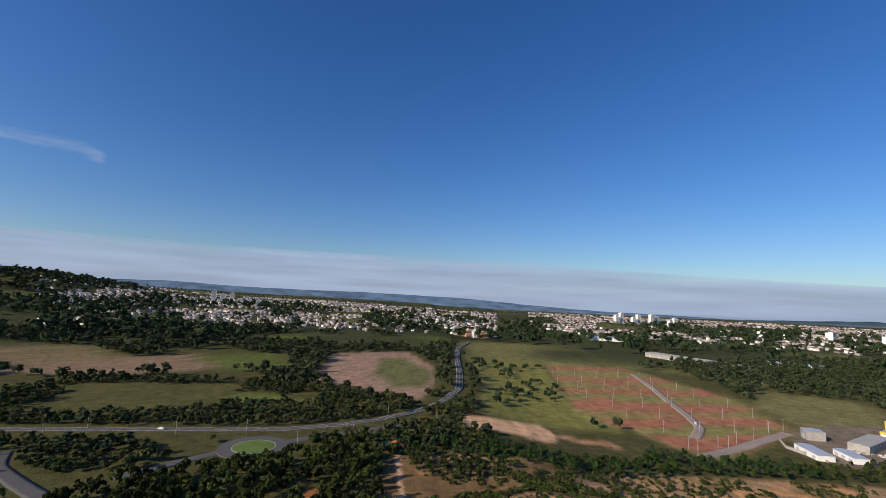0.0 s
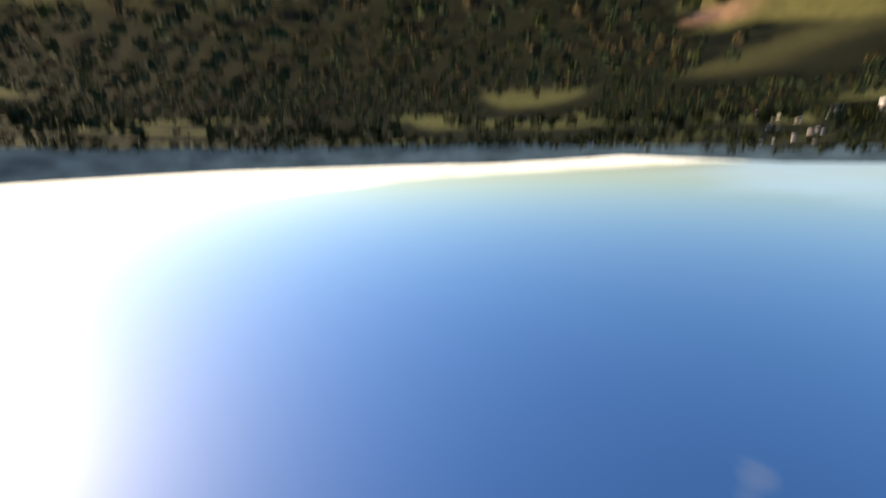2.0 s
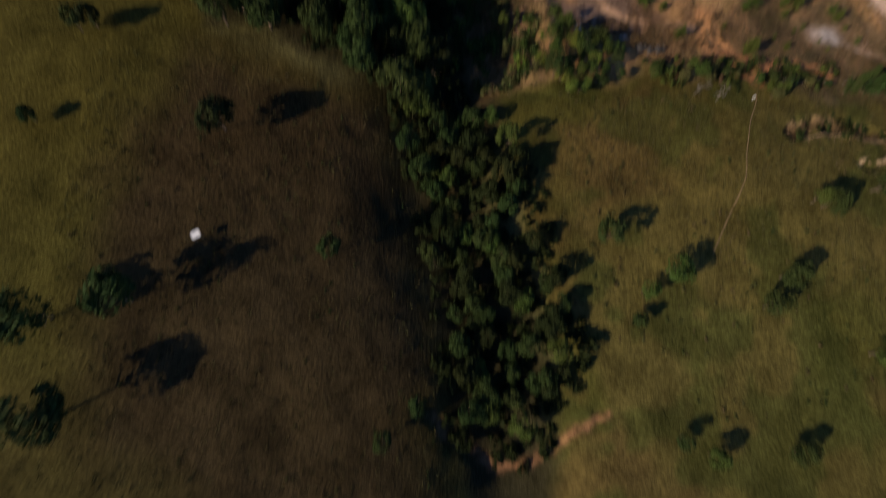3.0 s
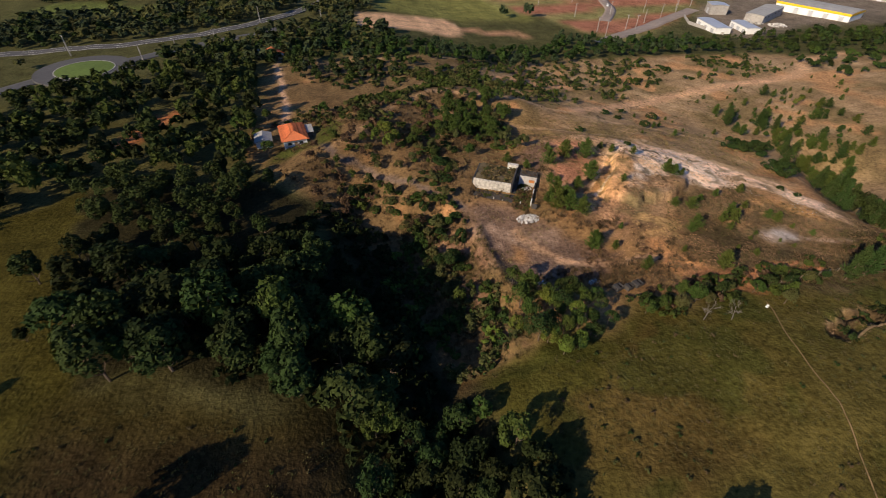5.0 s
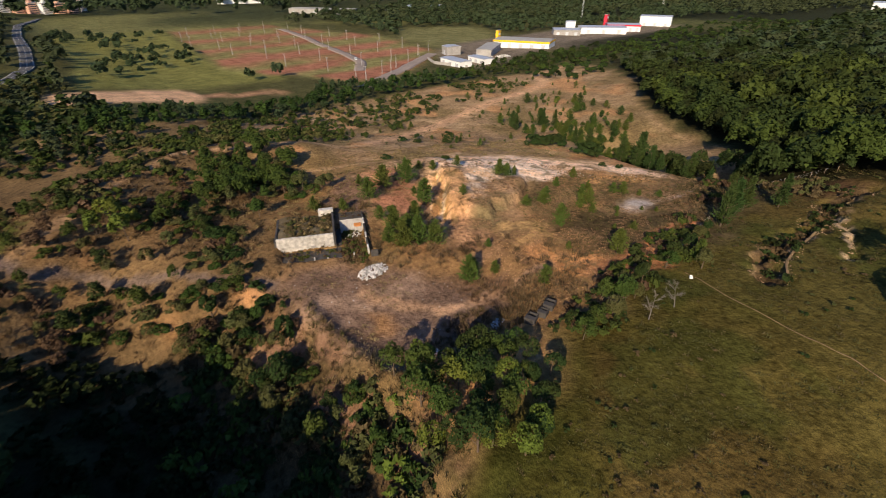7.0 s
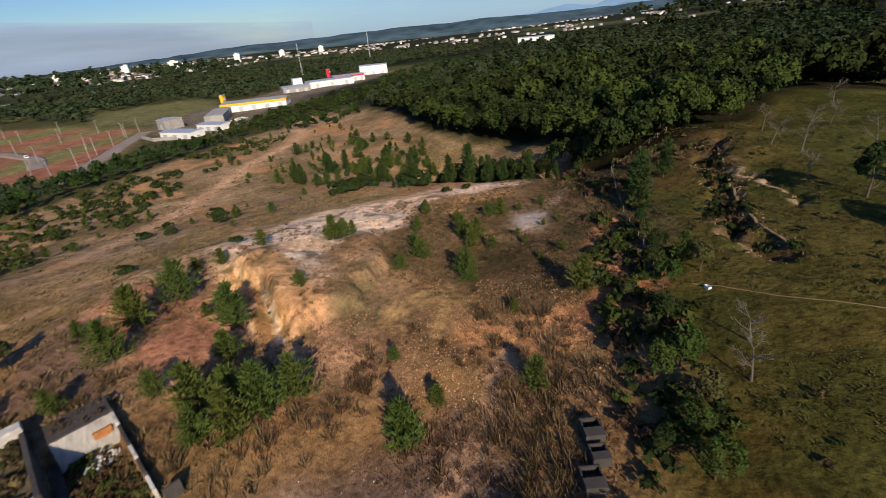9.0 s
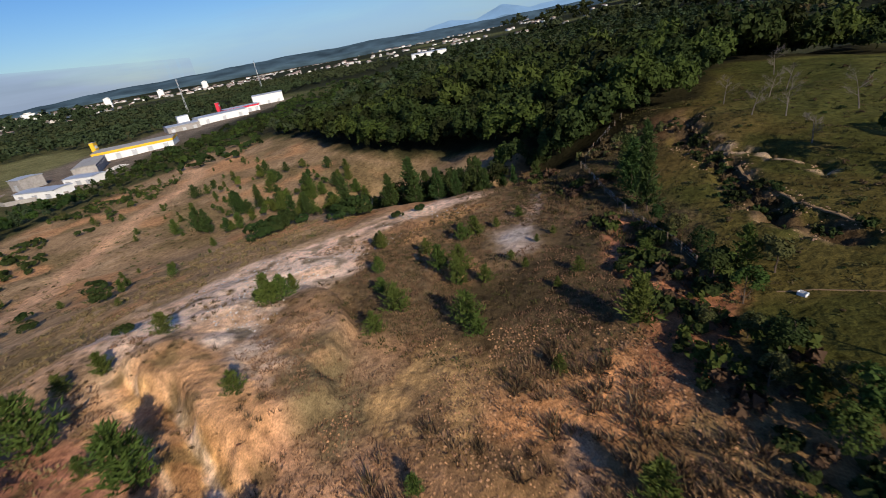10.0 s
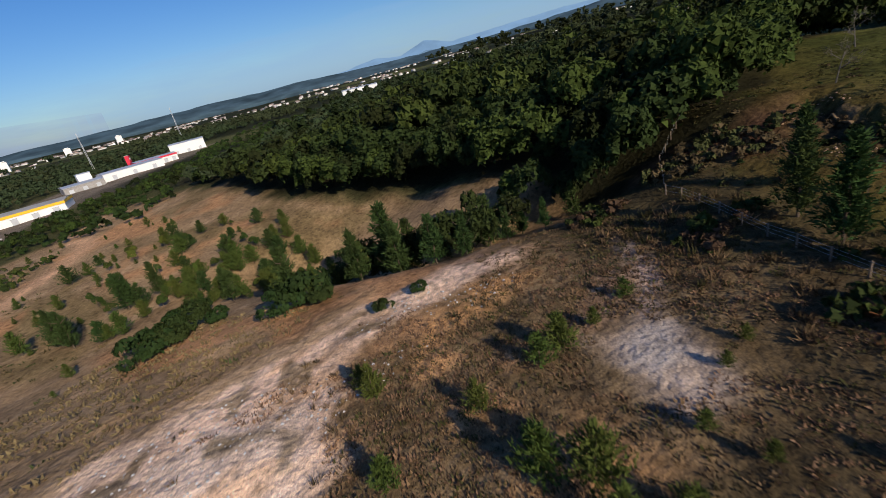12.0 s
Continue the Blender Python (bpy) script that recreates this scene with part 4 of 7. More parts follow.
MID = [crown(300 + k, 3.0, (9, 10, 8)[k], 0.2, 9, 160, 0.85) for k in range(3)]
DENSE = [crown(310 + k, 2.9, (8, 9.5, 7.5)[k], 0.2, 11, 250, 0.56) for k in range(3)]
FAR = [crown(320 + k, 3.6, (9, 10, 8)[k], 0.0, 6, 80, 1.35) for k in range(3)]
WIDE = [crown(325 + k, 3.6, (9, 10, 8)[k], 0.0, 5, 36, 2.0) for k in range(3)]
SMALL = [crown(340 + k, 1.5, 1.7, -0.3, 6, 90, 0.40) for k in range(3)]
TUFT = []
for k in range(3):
    rng = np.random.RandomState(400 + k)
    c = rng.normal(0, 0.14, (8, 3)) * (1, 1, 0)
    TUFT.append(blades(rng, c, np.column_stack([c[:, :2] * 4, np.full(8, 0.6)]), 0.22, 0.30, 0.4))

TALL_TUFT = []
for k in range(3):
    rng = np.random.RandomState(410 + k)
    c = rng.normal(0, 0.30, (26, 3)) * (1, 1, 0)
    TALL_TUFT.append(blades(rng, c, np.column_stack([c[:, :2] * 1.2, np.full(26, 0.9)]), 0.85, 0.07, 0.28))

# forest that the camera passes: each tree of its own
# mostly dark leaves: the hill's shade over this wood is in the colour
KINDS = (M_LEAF_DARK, M_LEAF_DARK, M_LEAF, M_LEAF_DEEP, M_LEAF_DEEP, M_LEAF_DARK, M_LEAF_DEEP)
HOLLOW = [(-20, 128), (-6, 124), (4, 113), (13, 101), (20, 87), (20, 76), (15, 70), (9, 78), (3, 89), (-6, 98), (-18, 107)]
fx_, fy_ = scatter(FOREST_LEFT, 5.0, 11, lambda x, y: (inside(x, y, HOLLOW) < 0) | (vnoise(x, y, 5, 19) > 0.72))
near = fy_ < 112
woods("wood_interior", fx_[~near], fy_[~near], LITE, 37, 0.6, 1.0, M_LEAF_DARK, "dense dark green wood beyond the hill meadow")
# beyond y 82 the darkest leaves, shade of the hollow put into their colour
for x, y in zip(fx_[near], fy_[near]):
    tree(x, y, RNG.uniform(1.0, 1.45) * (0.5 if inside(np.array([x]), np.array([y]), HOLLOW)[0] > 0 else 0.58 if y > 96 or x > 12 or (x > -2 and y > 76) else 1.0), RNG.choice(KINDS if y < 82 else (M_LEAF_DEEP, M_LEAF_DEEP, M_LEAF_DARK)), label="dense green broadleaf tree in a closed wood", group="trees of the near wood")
sx_, sy_ = scatter(STRIP, 4.2, 12)
for x, y in zip(sx_, sy_):
    tree(x, y, RNG.uniform(0.62, 0.95), RNG.choice(KINDS), label="green streamside tree in a narrow belt between meadows", group="trees of the streamside belt")
hx_, hy_ = scatter([(32, 64), (33, 76), (37, 83), (47, 77), (55, 71), (54, 66), (45, 62), (38, 61)], 2.8, 9)
for x, y in zip(hx_, hy_):                                     # thicket under the quarry yard
    tree(x, y, RNG.uniform(0.45, 0.72), RNG.choice((M_LEAF, M_LEAF_LIGHT, M_LEAF_DARK, M_LEAF)), "fine", label="bright green tree of the thicket below the quarry yard", group="trees of the hedge")
for x, y, h in [(59, 67, 0.6), (63, 67.5, 0.5), (66, 66.5, 0.62), (70, 67, 0.78), (72, 66, 0.45), (76, 67, 0.6), (79, 68, 0.42), (83, 66, 0.56), (86, 61.5, 0.62), (87, 66.5, 0.6),
                (91, 65.5, 0.5), (96, 66, 0.52), (68, 69.5, 0.6), (74, 69.5, 0.45), (101, 66, 0.42), (61, 70, 0.4), (81, 70, 0.36)]:
    tree(x, y, h * 0.82, RNG.choice((M_LEAF, M_LEAF_DARK, M_LEAF_DARK, M_LEAF_OLIVE)), "fine", label="green tree of the old hedge below the quarry yard", group="trees of the hedge")
tx_, ty_ = scatter([(37, 160), (47, 176), (61, 180), (66, 164), (54, 145), (40, 146)], 3.4, 10)
woods("ruin_thicket", tx_, ty_, LITE, 38, 0.4, 0.68, M_LEAF, "thicket of small dark green trees above the ruin")
vx_, vy_ = scatter([(-8, 134), (6, 114), (21, 104), (24, 70), (32, 66), (33, 96), (32, 118), (38, 126), (40, 146), (30, 160), (12, 168), (0, 152)], 3.3, 44, lambda x, y: (vnoise(x, y, 10, 16) > 0.62) & (seg_dist(x, y, DRIVE) > 2.5))
woods("slope_thicket", vx_, vy_, LITE, 45, 0.18, 0.55, [M_LEAF, M_LEAF_DARK, M_LEAF_OLIVE, M_BROWN], "thicket of shrubs and small trees on the quarry slope")
ux_, uy_ = scatter([(2, 128), (13, 108), (16, 84), (17, 62), (30, 42), (40, 4), (28, -20), (12, -12), (4, 36), (-2, 60), (-40, 76), (-44, 92), (-10, 110)], 3.2, 39)
# dark undergrowth, its leaves near black to deepen the ravine's shade
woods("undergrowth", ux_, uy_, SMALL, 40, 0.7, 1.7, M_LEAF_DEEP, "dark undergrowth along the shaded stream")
EDGE = [(219, 131), (192, 102), (176, 85), (164, 81), (152, 79), (143, 75), (136, 68), (135, 58), (139, 46), (153, 33), (171, 19), (186, 26), (166, 48), (162, 62), (184, 72), (206, 96), (232, 126)]
rx_, ry_ = scatter(EDGE, 4.2, 13)
MIXED = [M_LEAF_DARK, M_LEAF, M_LEAF_DARK, M_LEAF_DARK, M_LEAF_DARK, M_LEAF, M_LEAF_DEEP, M_LEAF_DEEP]
woods("wood_edge", rx_, ry_, LITE, 36, 0.8, 1.55, MIXED, "tall dark green trees at the edge of the hill wood")

qx_, qy_ = scatter([(141, 90), (146, 104), (156, 110), (166, 112), (160, 98), (156, 86), (150, 79), (143, 77)], 3.6, 85)
woods("ravine_trees", qx_, qy_, LITE, 86, 0.5, 0.95, [M_LEAF_DARK, M_LEAF_DARK, M_LEAF, M_LEAF_DEEP], "dark green trees filling the ravine behind the clay ridge")

# the deeper woods
rx_, ry_ = scatter(FOREST_RIGHT, 5.5, 14, lambda x, y: inside(x, y, EDGE) < -1)
near = rx_ < 272
woods("hill_woods", rx_[near], ry_[near], DENSE, 15, 0.95, 1.8, MIXED, "dense dark green wood over a low hill")
back_ = ~near & (vnoise(rx_, ry_, 3, 23) > 0.5)
woods("back_woods", rx_[back_], ry_[back_], FAR, 15, 0.6, 1.0, [M_LEAF_DEEP, M_WOODS, M_LEAF_DARK], "dark green wood behind the low hill")
rx_, ry_ = scatter(FOREST_FAR_LEFT, 5.6, 16, lambda x, y: seg_dist(x, y, [(-66, 160), (-60, 176), (-52, 192)]) > 6)
woods("valley_woods", rx_, ry_, MID, 17, 0.65, 1.05, MIXED, "dark green wood in the shaded valley beyond the meadow")
rx_, ry_ = scatter(FOREST_SOUTH, 6.9, 18)
woods("south_woods", rx_, ry_, [crown(330 + k, 3.1, (9, 10, 8)[k], 0.1, 7, 90, 1.15) for k in range(3)], 19, 1.1, 1.8, [M_LEAF_DARK, M_LEAF_OLIVE, M_WOODS, M_LEAF_DEEP], "broad dark green wood between two meadows")
bx_, by_ = scatter([(-40, 235), (460, 215), (470, 285), (-40, 290)], 5.2, 20, lambda x, y: (seg_dist(x, y, BAND) < 17 + 10 * (vnoise(x, y, 30, 3) - 0.5)) & (inside(x, y, SAND) < -2) & (seg_dist(x, y, LINK_ROAD) > 6))
low_ = bx_ > 225
woods("low_belt", bx_[low_], by_[low_], MID, 22, 0.3, 0.5, MIXED, "belt of low green trees below the warehouses")
bx_, by_ = bx_[~low_], by_[~low_]
keep_ = (by_ < 260) | (bx_ > 130) | (bx_ < 12)
bx_, by_ = bx_[keep_], by_[keep_]
woods("valley_belt", bx_, by_, MID, 21, 0.42, 0.72, [M_LEAF_DARK, M_LEAF, M_LEAF_DARK, M_WOODS], "belt of green trees along a stream below the sand pit")

NORTH_WOOD = [(-22, 232), (-8, 216), (10, 208), (30, 210), (44, 224), (60, 236), (58, 250), (20, 258), (-30, 270), (-60, 262), (-60, 236)]
nx_, ny_ = scatter(NORTH_WOOD, 4.8, 72, lambda x, y: (seg_dist(x, y, TRACK_HOUSE) > 4) & (np.hypot(x + 20, y - 246) > 8) & (seg_dist(x, y, BAND) > 17))
woods("north_wood", nx_, ny_, MID, 73, 0.4, 0.7, [M_LEAF_DARK, M_LEAF, M_LEAF_DARK, M_WOODS], "dark green wood behind the red-roofed house")


def open_land(x, y):
    """Whether nothing but trees could stand there."""
    ok = (seg_dist(x, y, HIGHWAY) > 8) & ((seg_dist(x, y + 12, HIGHWAY) > 15) | (y > 330))
    for line in (LINK_ROAD, SIDE_ROAD, LOOP_ROAD):
        ok &= seg_dist(x, y, line) > 7
    ok &= np.hypot(x + 95, y - 236) > 32
    for poly in (PLOUGH, SAND, LOTS, PASTURE, GREEN_A, BROWN_A, GREEN_B, GREEN_C, SHOP_LAND, CLEAR_A, CLEAR_B, CLEAR_C, SCRUB, MEADOW_LEFT, MEADOW_RIGHT):
        ok &= inside(x, y, poly) < -3
    for poly in ([(-640, 640), (-470, 640), (-360, 545), (-430, 470), (-600, 520)], [(-260, 300), (-300, 400), (-170, 420), (-160, 330)], [(1000, 60), (1010, 190), (1150, 200), (1160, 60)]):
        ok &= inside(x, y, poly) < -3
    return ok


fx_, fy_ = scatter([(-330, 180), (40, 240), (40, 420), (-20, 420), (-330, 440)], 4.8, 22, lambda x, y: open_land(x, y) & (vnoise(x, y, 34, 7) > 0.30) & (inside(x, y, FOREST_FAR_LEFT) < -2))
woods("roadside_woods", fx_, fy_, WIDE, 23, 0.35, 0.8, [M_LEAF_DARK, M_WOODS, M_LEAF_OLIVE, M_WOODS], "scrubby green trees on both sides of the highway")
fx_, fy_ = scatter([(-700, 420), (60, 420), (60, 1000), (-700, 1000)], 10.5, 24, lambda x, y: open_land(x, y) & (fbm(x, y, 90, 8) > 0.42))
woods("farmland_woods", fx_, fy_, WIDE, 25, 0.8, 1.5, M_WOODS, "dark green copses between fields")
fx_, fy_ = scatter([(60, 330), (340, 330), (340, 720), (60, 720)], 15, 26, lambda x, y: (inside(x, y, PASTURE) > 3) & (fbm(x, y, 60, 9) > 0.56))
woods("pasture_trees", fx_, fy_, FAR, 27, 0.7, 1.1, M_WOODS, "scattered dark trees on a green pasture")
fx_, fy_ = scatter([(280, 100), (1150, -400), (1400, 900), (330, 700)], 16.5, 28, lambda x, y: open_land(x, y) & (vnoise(x, y, 190, 121) < 0.66) & (inside(x, y, FOREST_RIGHT) < -2) & (inside(x, y, [(240, 160), (470, 195), (900, 150), (900, 420), (640, 420), (300, 400)]) < 0))
woods("east_woods", fx_, fy_, WIDE, 29, 0.9, 1.5, M_WOODS, "far dark green woods on the plain")
fx_, fy_ = scatter([(340, 395), (470, 380), (660, 360), (900, 300), (1100, 500), (900, 900), (420, 760), (350, 560)], 13.0, 76, lambda x, y: (inside(x, y, [(300, 330), (330, 440), (400, 520), (470, 470), (430, 390), (400, 372)]) < -3) & (fbm(x, y, 60, 47) > 0.36))
woods("plain_edge_woods", fx_, fy_, WIDE, 77, 0.8, 1.3, M_WOODS, "dark green woods on the plain behind the warehouses")
fx_, fy_ = scatter([(440, 190), (900, 150), (1300, 100), (1300, -420), (600, -330), (430, -30)], 15.0, 78, lambda x, y: (fbm(x, y, 70, 48) > 0.34) & (inside(x, y, [(1000, 60), (1010, 190), (1150, 200), (1160, 60)]) < -3))
woods("eastern_slope_woods", fx_, fy_, WIDE, 79, 1.0, 1.6, [M_WOODS, M_LEAF_DEEP], "dark green woods on the far eastern slopes")
fx_, fy_ = scatter([(250, 190), (460, 200), (860, 160), (860, 280), (660, 284), (480, 268), (330, 280), (262, 255)], 9.0, 74, lambda x, y: (fbm(x, y, 40, 46) > 0.42) & (inside(x, y, SHOP_LAND) < -4) & (inside(x, y, FOREST_RIGHT) < -2))
woods("low_thicket", fx_, fy_, SMALL, 75, 1.2, 2.4, MIXED, "low green thicket before the warehouses")
fx_, fy_ = scatter([(-700, -240), (700, -240), (900, -1000), (-900, -1000)], 22.0, 30, lambda x, y: open_land(x, y) & (vnoise(x, y, 190, 121) < 0.62))
woods("far_south_woods", fx_, fy_, WIDE, 31, 1.0, 1.7, [M_WOODS, M_LEAF_OLIVE, M_WOODS, M_BROWN], "far dark green woods beyond a clearing")
fx_, fy_ = scatter([(-1900, 400), (-500, 380), (60, 1000), (700, 720), (1500, 900), (1700, 1900), (-1700, 2000)], 34.0, 32, lambda x, y: open_land(x, y) & (vnoise(x, y, 190, 121) < 0.56) & (fbm(x, y, 160, 44) < 0.55))
woods("plain_woods", fx_, fy_, WIDE, 33, 1.6, 3.0, M_WOODS, "far dark woods between the houses of the plain")
fx_, fy_ = scatter([(-1900, 1000), (-1000, 900), (-1000, 2200), (-2100, 2200)], 34.0, 34, lambda x, y: hill(x, y, -1620, 1700, 230, 420, 1.0) > 0.25)
woods("hill_top_woods", fx_, fy_, WIDE, 35, 1.6, 2.6, M_WOODS, "dark wooded hill above the town")

rng = np.random.RandomState(70)
a_, r_ = np.radians(rng.uniform(95, 300, 2600)), rng.uniform(1000, 3000, 2600)
dx_, dy_ = r_ * np.sin(a_), r_ * np.cos(a_)
ok_ = vnoise(dx_, dy_, 190, 121) < 0.62
woods("distant_woods", dx_[ok_], dy_[ok_], WIDE, 71, 2.2, 4.2, [M_WOODS, M_LEAF_DEEP], "distant dark woods towards the hills")

# pines of the quarry and the ridge
PINE_A = [(76.7, 127, 5.4), (70, 127.3, 5.0), (63.6, 124.3, 4.6), (66.7, 132.5, 2.2), (72.8, 116, 5.2), (67.2, 112.8, 3.4), (59.2, 110, 5.4), (57.5, 105, 5.2), (60.5, 104, 5.6), (63.4, 102.4, 4.6),
          (60.4, 116, 2.8), (61, 107.5, 4.4), (56.5, 108, 3.6), (60.6, 90.6, 5.0), (62.4, 91.6, 3.2), (65.6, 88.9, 2.4), (70.5, 94.8, 1.8), (67.7, 79.6, 3.4), (95.4, 113.2, 3.8), (97.4, 112.4, 3.0), (100, 112, 2.2),
          (85.9, 127.4, 2.4), (89.8, 122.5, 2.4), (79.4, 110.3, 2.2), (92.8, 97.9, 3.2), (97.2, 100.1, 2.0), (88, 90, 3.8), (86.4, 89.2, 2.2), (96.6, 90.7, 3.0), (96.4, 87.5, 2.0), (89.3, 100, 2.4)]
PINE_B = [(111.7, 102, 2.6), (110.8, 87.9, 2.8), (83.2, 74.8, 4.4), (94.2, 77.1, 1.7), (79.7, 82.7, 1.7), (113.5, 103, 1.8), (107.2, 95, 2.2), (109.8, 89.8, 2.4), (112.4, 84.5, 1.4), (114.5, 80.8, 1.6), (100.8, 93, 3.2),
          (99.7, 90.4, 3.4), (103.1, 101.3, 2.2), (100.6, 83.9, 1.2), (105.5, 77.5, 1.1), (97.8, 82.5, 1.2), (88, 63, 3.7), (94, 70, 2.0), (56, 123, 2.6), (52, 128, 3.0), (83.5, 130, 2.0), (92, 80, 1.2), (104, 80, 1.0), (74, 121, 1.8)]
for x, y, h in PINE_A + PINE_B:
    tree(x, y, h / 3.3, M_NEEDLE, "pine", "small bright green pine sapling on bare clay", "pines of the old quarry")
TALL = [(138, 113, 7.0), (147, 100, 10.5), (145, 105, 7.0), (149, 97, 8.0), (156, 128, 5.6), (145, 89, 6.4), (147, 85, 7.2), (146, 80, 4.4), (143, 73, 4.7), (153, 54, 6.0),
        (121, 59, 6.4), (157, 157, 6.2), (170, 146, 6.1), (169, 151, 5.5), (106, 65, 8.0), (111, 65, 7.4), (116, 64, 6.6), (155, 154, 6.0), (167, 151, 6.6), (152, 92, 6.0), (150, 99, 5.2),
        (140, 94, 6.2), (137, 90, 4.6), (142, 99, 6.6), (150, 89, 5.6), (139, 84, 4.2), (141, 78, 4.0), (148, 60, 5.2)]
for x, y, h in TALL:
    tree(x, y, h / 7.6, M_NEEDLE_DARK, "tall_pine", "dark green pine with a ragged conical crown", "tall pines behind the ridge")
px_, py_ = scatter([(158, 142), (176, 148), (188, 130), (174, 112), (160, 106), (154, 120)], 3.3, 40, lambda x, y: vnoise(x, y, 9, 4) > 0.30)
qx_, qy_ = scatter([(150, 150), (157, 166), (205, 182), (218, 150), (192, 122), (168, 124)], 6.6, 46, lambda x, y: vnoise(x, y, 14, 4) > 0.40)
for x, y in zip(list(px_) + list(qx_), list(py_) + list(qy_)):
    r = RNG.random()
    if r < 0.40:
        tree(x, y, RNG.uniform(0.16, 0.38), RNG.choice((M_LEAF_LIGHT, M_LEAF, M_LEAF)), label="small bushy green tree among young pines", group="small trees of the young stand")
    else:
        tree(x, y, RNG.uniform(0.4, 1.3), RNG.choice((M_NEEDLE, M_NEEDLE, M_NEEDLE_DARK)), "pine", "young pine in a dense light green stand", "pines of the young stand")
px_, py_ = scatter([(80, 150), (60, 215), (150, 225), (270, 215), (230, 165), (160, 140), (110, 140)], 8.5, 41, lambda x, y: (vnoise(x, y, 20, 5) > 0.42) & (seg_dist(x, y, TRACK_SCRUB) > 4))
for x, y in zip(px_, py_):
    tree(x, y, RNG.uniform(0.25, 0.75), M_NEEDLE, "pine", "scattered pine sapling in dry grass", "saplings on the dry slope")

# brush in the eroded gully
gx_, gy_ = scatter([(86, 48), (96, 60), (118, 56), (136, 54), (140, 44), (120, 43), (98, 48)], 1.15, 47, lambda x, y: seg_dist(x, y, GULLY) < 0.5 + 2.3 * vnoise(x, y, 3.0, 17))
woods("gully_brush", gx_, gy_, SMALL, 48, 0.28, 0.75, [M_LEAF_DEEP, M_LEAF_DARK, M_BROWN], "dark scrub filling the eroded gully")
gx_, gy_ = scatter([(128, 55), (131, 64), (138, 66), (138, 52), (134, 49)], 1.3, 49, lambda x, y: vnoise(x, y, 5, 18) > 0.35)
woods("brown_brush", gx_, gy_, SMALL, 50, 0.4, 0.9, [M_BROWN, M_BROWN, M_LEAF_OLIVE], "reddish brown dry brush below the wood")
gx_, gy_ = scatter([(56, 65), (58, 72), (74, 73), (92, 73), (112, 72), (134, 78), (138, 70), (126, 65), (104, 60), (84, 63), (70, 64)], 1.6, 51, lambda x, y: vnoise(x, y, 5, 20) > 0.36 + 0.34 * ramp(x, 100, 116))
woods("fence_brush", gx_, gy_, SMALL, 52, 0.3, 1.0, [M_LEAF, M_LEAF_DARK, M_BROWN, M_LEAF_DARK], "dark mixed brush along the pasture fence")
bx_, by_ = scatter([(16, 108), (26, 116), (33, 108), (34, 92), (30, 74), (24, 70), (22, 90)], 4.2, 106, lambda x, y: vnoise(x, y, 8, 31) > 0.42)
woods("bank_trees", bx_, by_, LITE, 107, 0.22, 0.5, [M_LEAF, M_LEAF_OLIVE, M_LEAF_DARK], "small trees and shrubs on the bank above the stream")
bx_, by_ = scatter([(42, 84), (47, 78), (58, 75.5), (66, 78), (70, 84), (60, 84), (50, 86)], 0.9, 108, lambda x, y: fbm(x, y, 4, 32) > 0.40)
woods("yard_reeds", bx_, by_, TALL_TUFT, 109, 0.5, 1.1, [M_BROWN, M_DRY, M_BROWN], "tall brown dry stalks at the lower edge of the yard")
bx_, by_ = scatter([(56, 84), (58, 96), (66, 100), (74, 96), (74, 84), (66, 80)], 1.0, 110, lambda x, y: fbm(x, y, 5, 33) > 0.45)
woods("bowl_reeds", bx_, by_, TALL_TUFT, 111, 0.35, 0.8, [M_BROWN, M_DRY, M_BROWN], "tall brown dry grass in the quarry bowl")
bx_, by_ = scatter([(12, 112), (30, 118), (36.5, 104), (37, 66), (26, 62), (18, 80)], 1.05, 116, lambda x, y: fbm(x, y, 5, 35) > 0.38)
woods("bank_grass", bx_, by_, TALL_TUFT, 117, 0.45, 1.1, [M_BROWN, M_DRY, M_GRASS, M_BROWN], "brown and olive dry grass on the bank above the stream")
# bushes
for x, y, s in [(141, 131, 1.9), (144.5, 129, 1.7), (138, 133, 1.9), (139.5, 130, 1.7), (137, 112, 2.2), (135.5, 113.5, 1.6), (134, 109, 1.3), (143, 125, 1.2), (125, 101, 0.7), (127, 97, 0.7), (98, 114.5, 1.1), (115, 151, 1.2), (128, 164, 1.2), (93, 130, 0.8),
                (86, 147, 0.8), (117, 169, 0.8), (108, 167, 0.9), (110, 161, 0.8), (151, 135, 1.6), (153, 133, 1.4)]:
    bush(x, y, s, M_LEAF_DARK, "low dark green bush on dry grass", "bushes of the ridge", 1.15)
bx_, by_ = scatter([(-10, 178), (0, 236), (120, 240), (232, 234), (256, 206), (150, 198), (90, 176), (40, 168)], 3.6, 42, lambda x, y: (fbm(x, y, 20, 6) > 0.50) & (seg_dist(x, y, TRACK_SCRUB) > 4) & (seg_dist(x, y, TRACK_HOUSE) > 4))
woods("scrub_shrubs", bx_, by_, SMALL, 53, 0.5, 1.3, [M_LEAF_DARK, M_LEAF_OLIVE, M_LEAF_DARK, M_LEAF], "low olive shrubs in dry scrub")
bx_, by_ = scatter([(14, 62), (10, 88), (14, 112), (32, 112), (35, 96), (35.5, 82), (33, 66)], 1.5, 58, lambda x, y: fbm(x, y, 7, 24) > 0.44 + 0.12 * ramp(x, 24, 34))
woods("bank_scrub", bx_, by_, SMALL, 59, 0.4, 1.3, [M_LEAF, M_LEAF_OLIVE, M_BROWN, M_LEAF_DARK, M_LEAF_LIGHT], "mixed scrub on the eroded bank under the yard")
bx_, by_ = scatter([(56, 76), (60, 100), (74, 98), (84, 82), (80, 74), (68, 72)], 1.15, 47, lambda x, y: fbm(x, y, 5, 25) > 0.47)
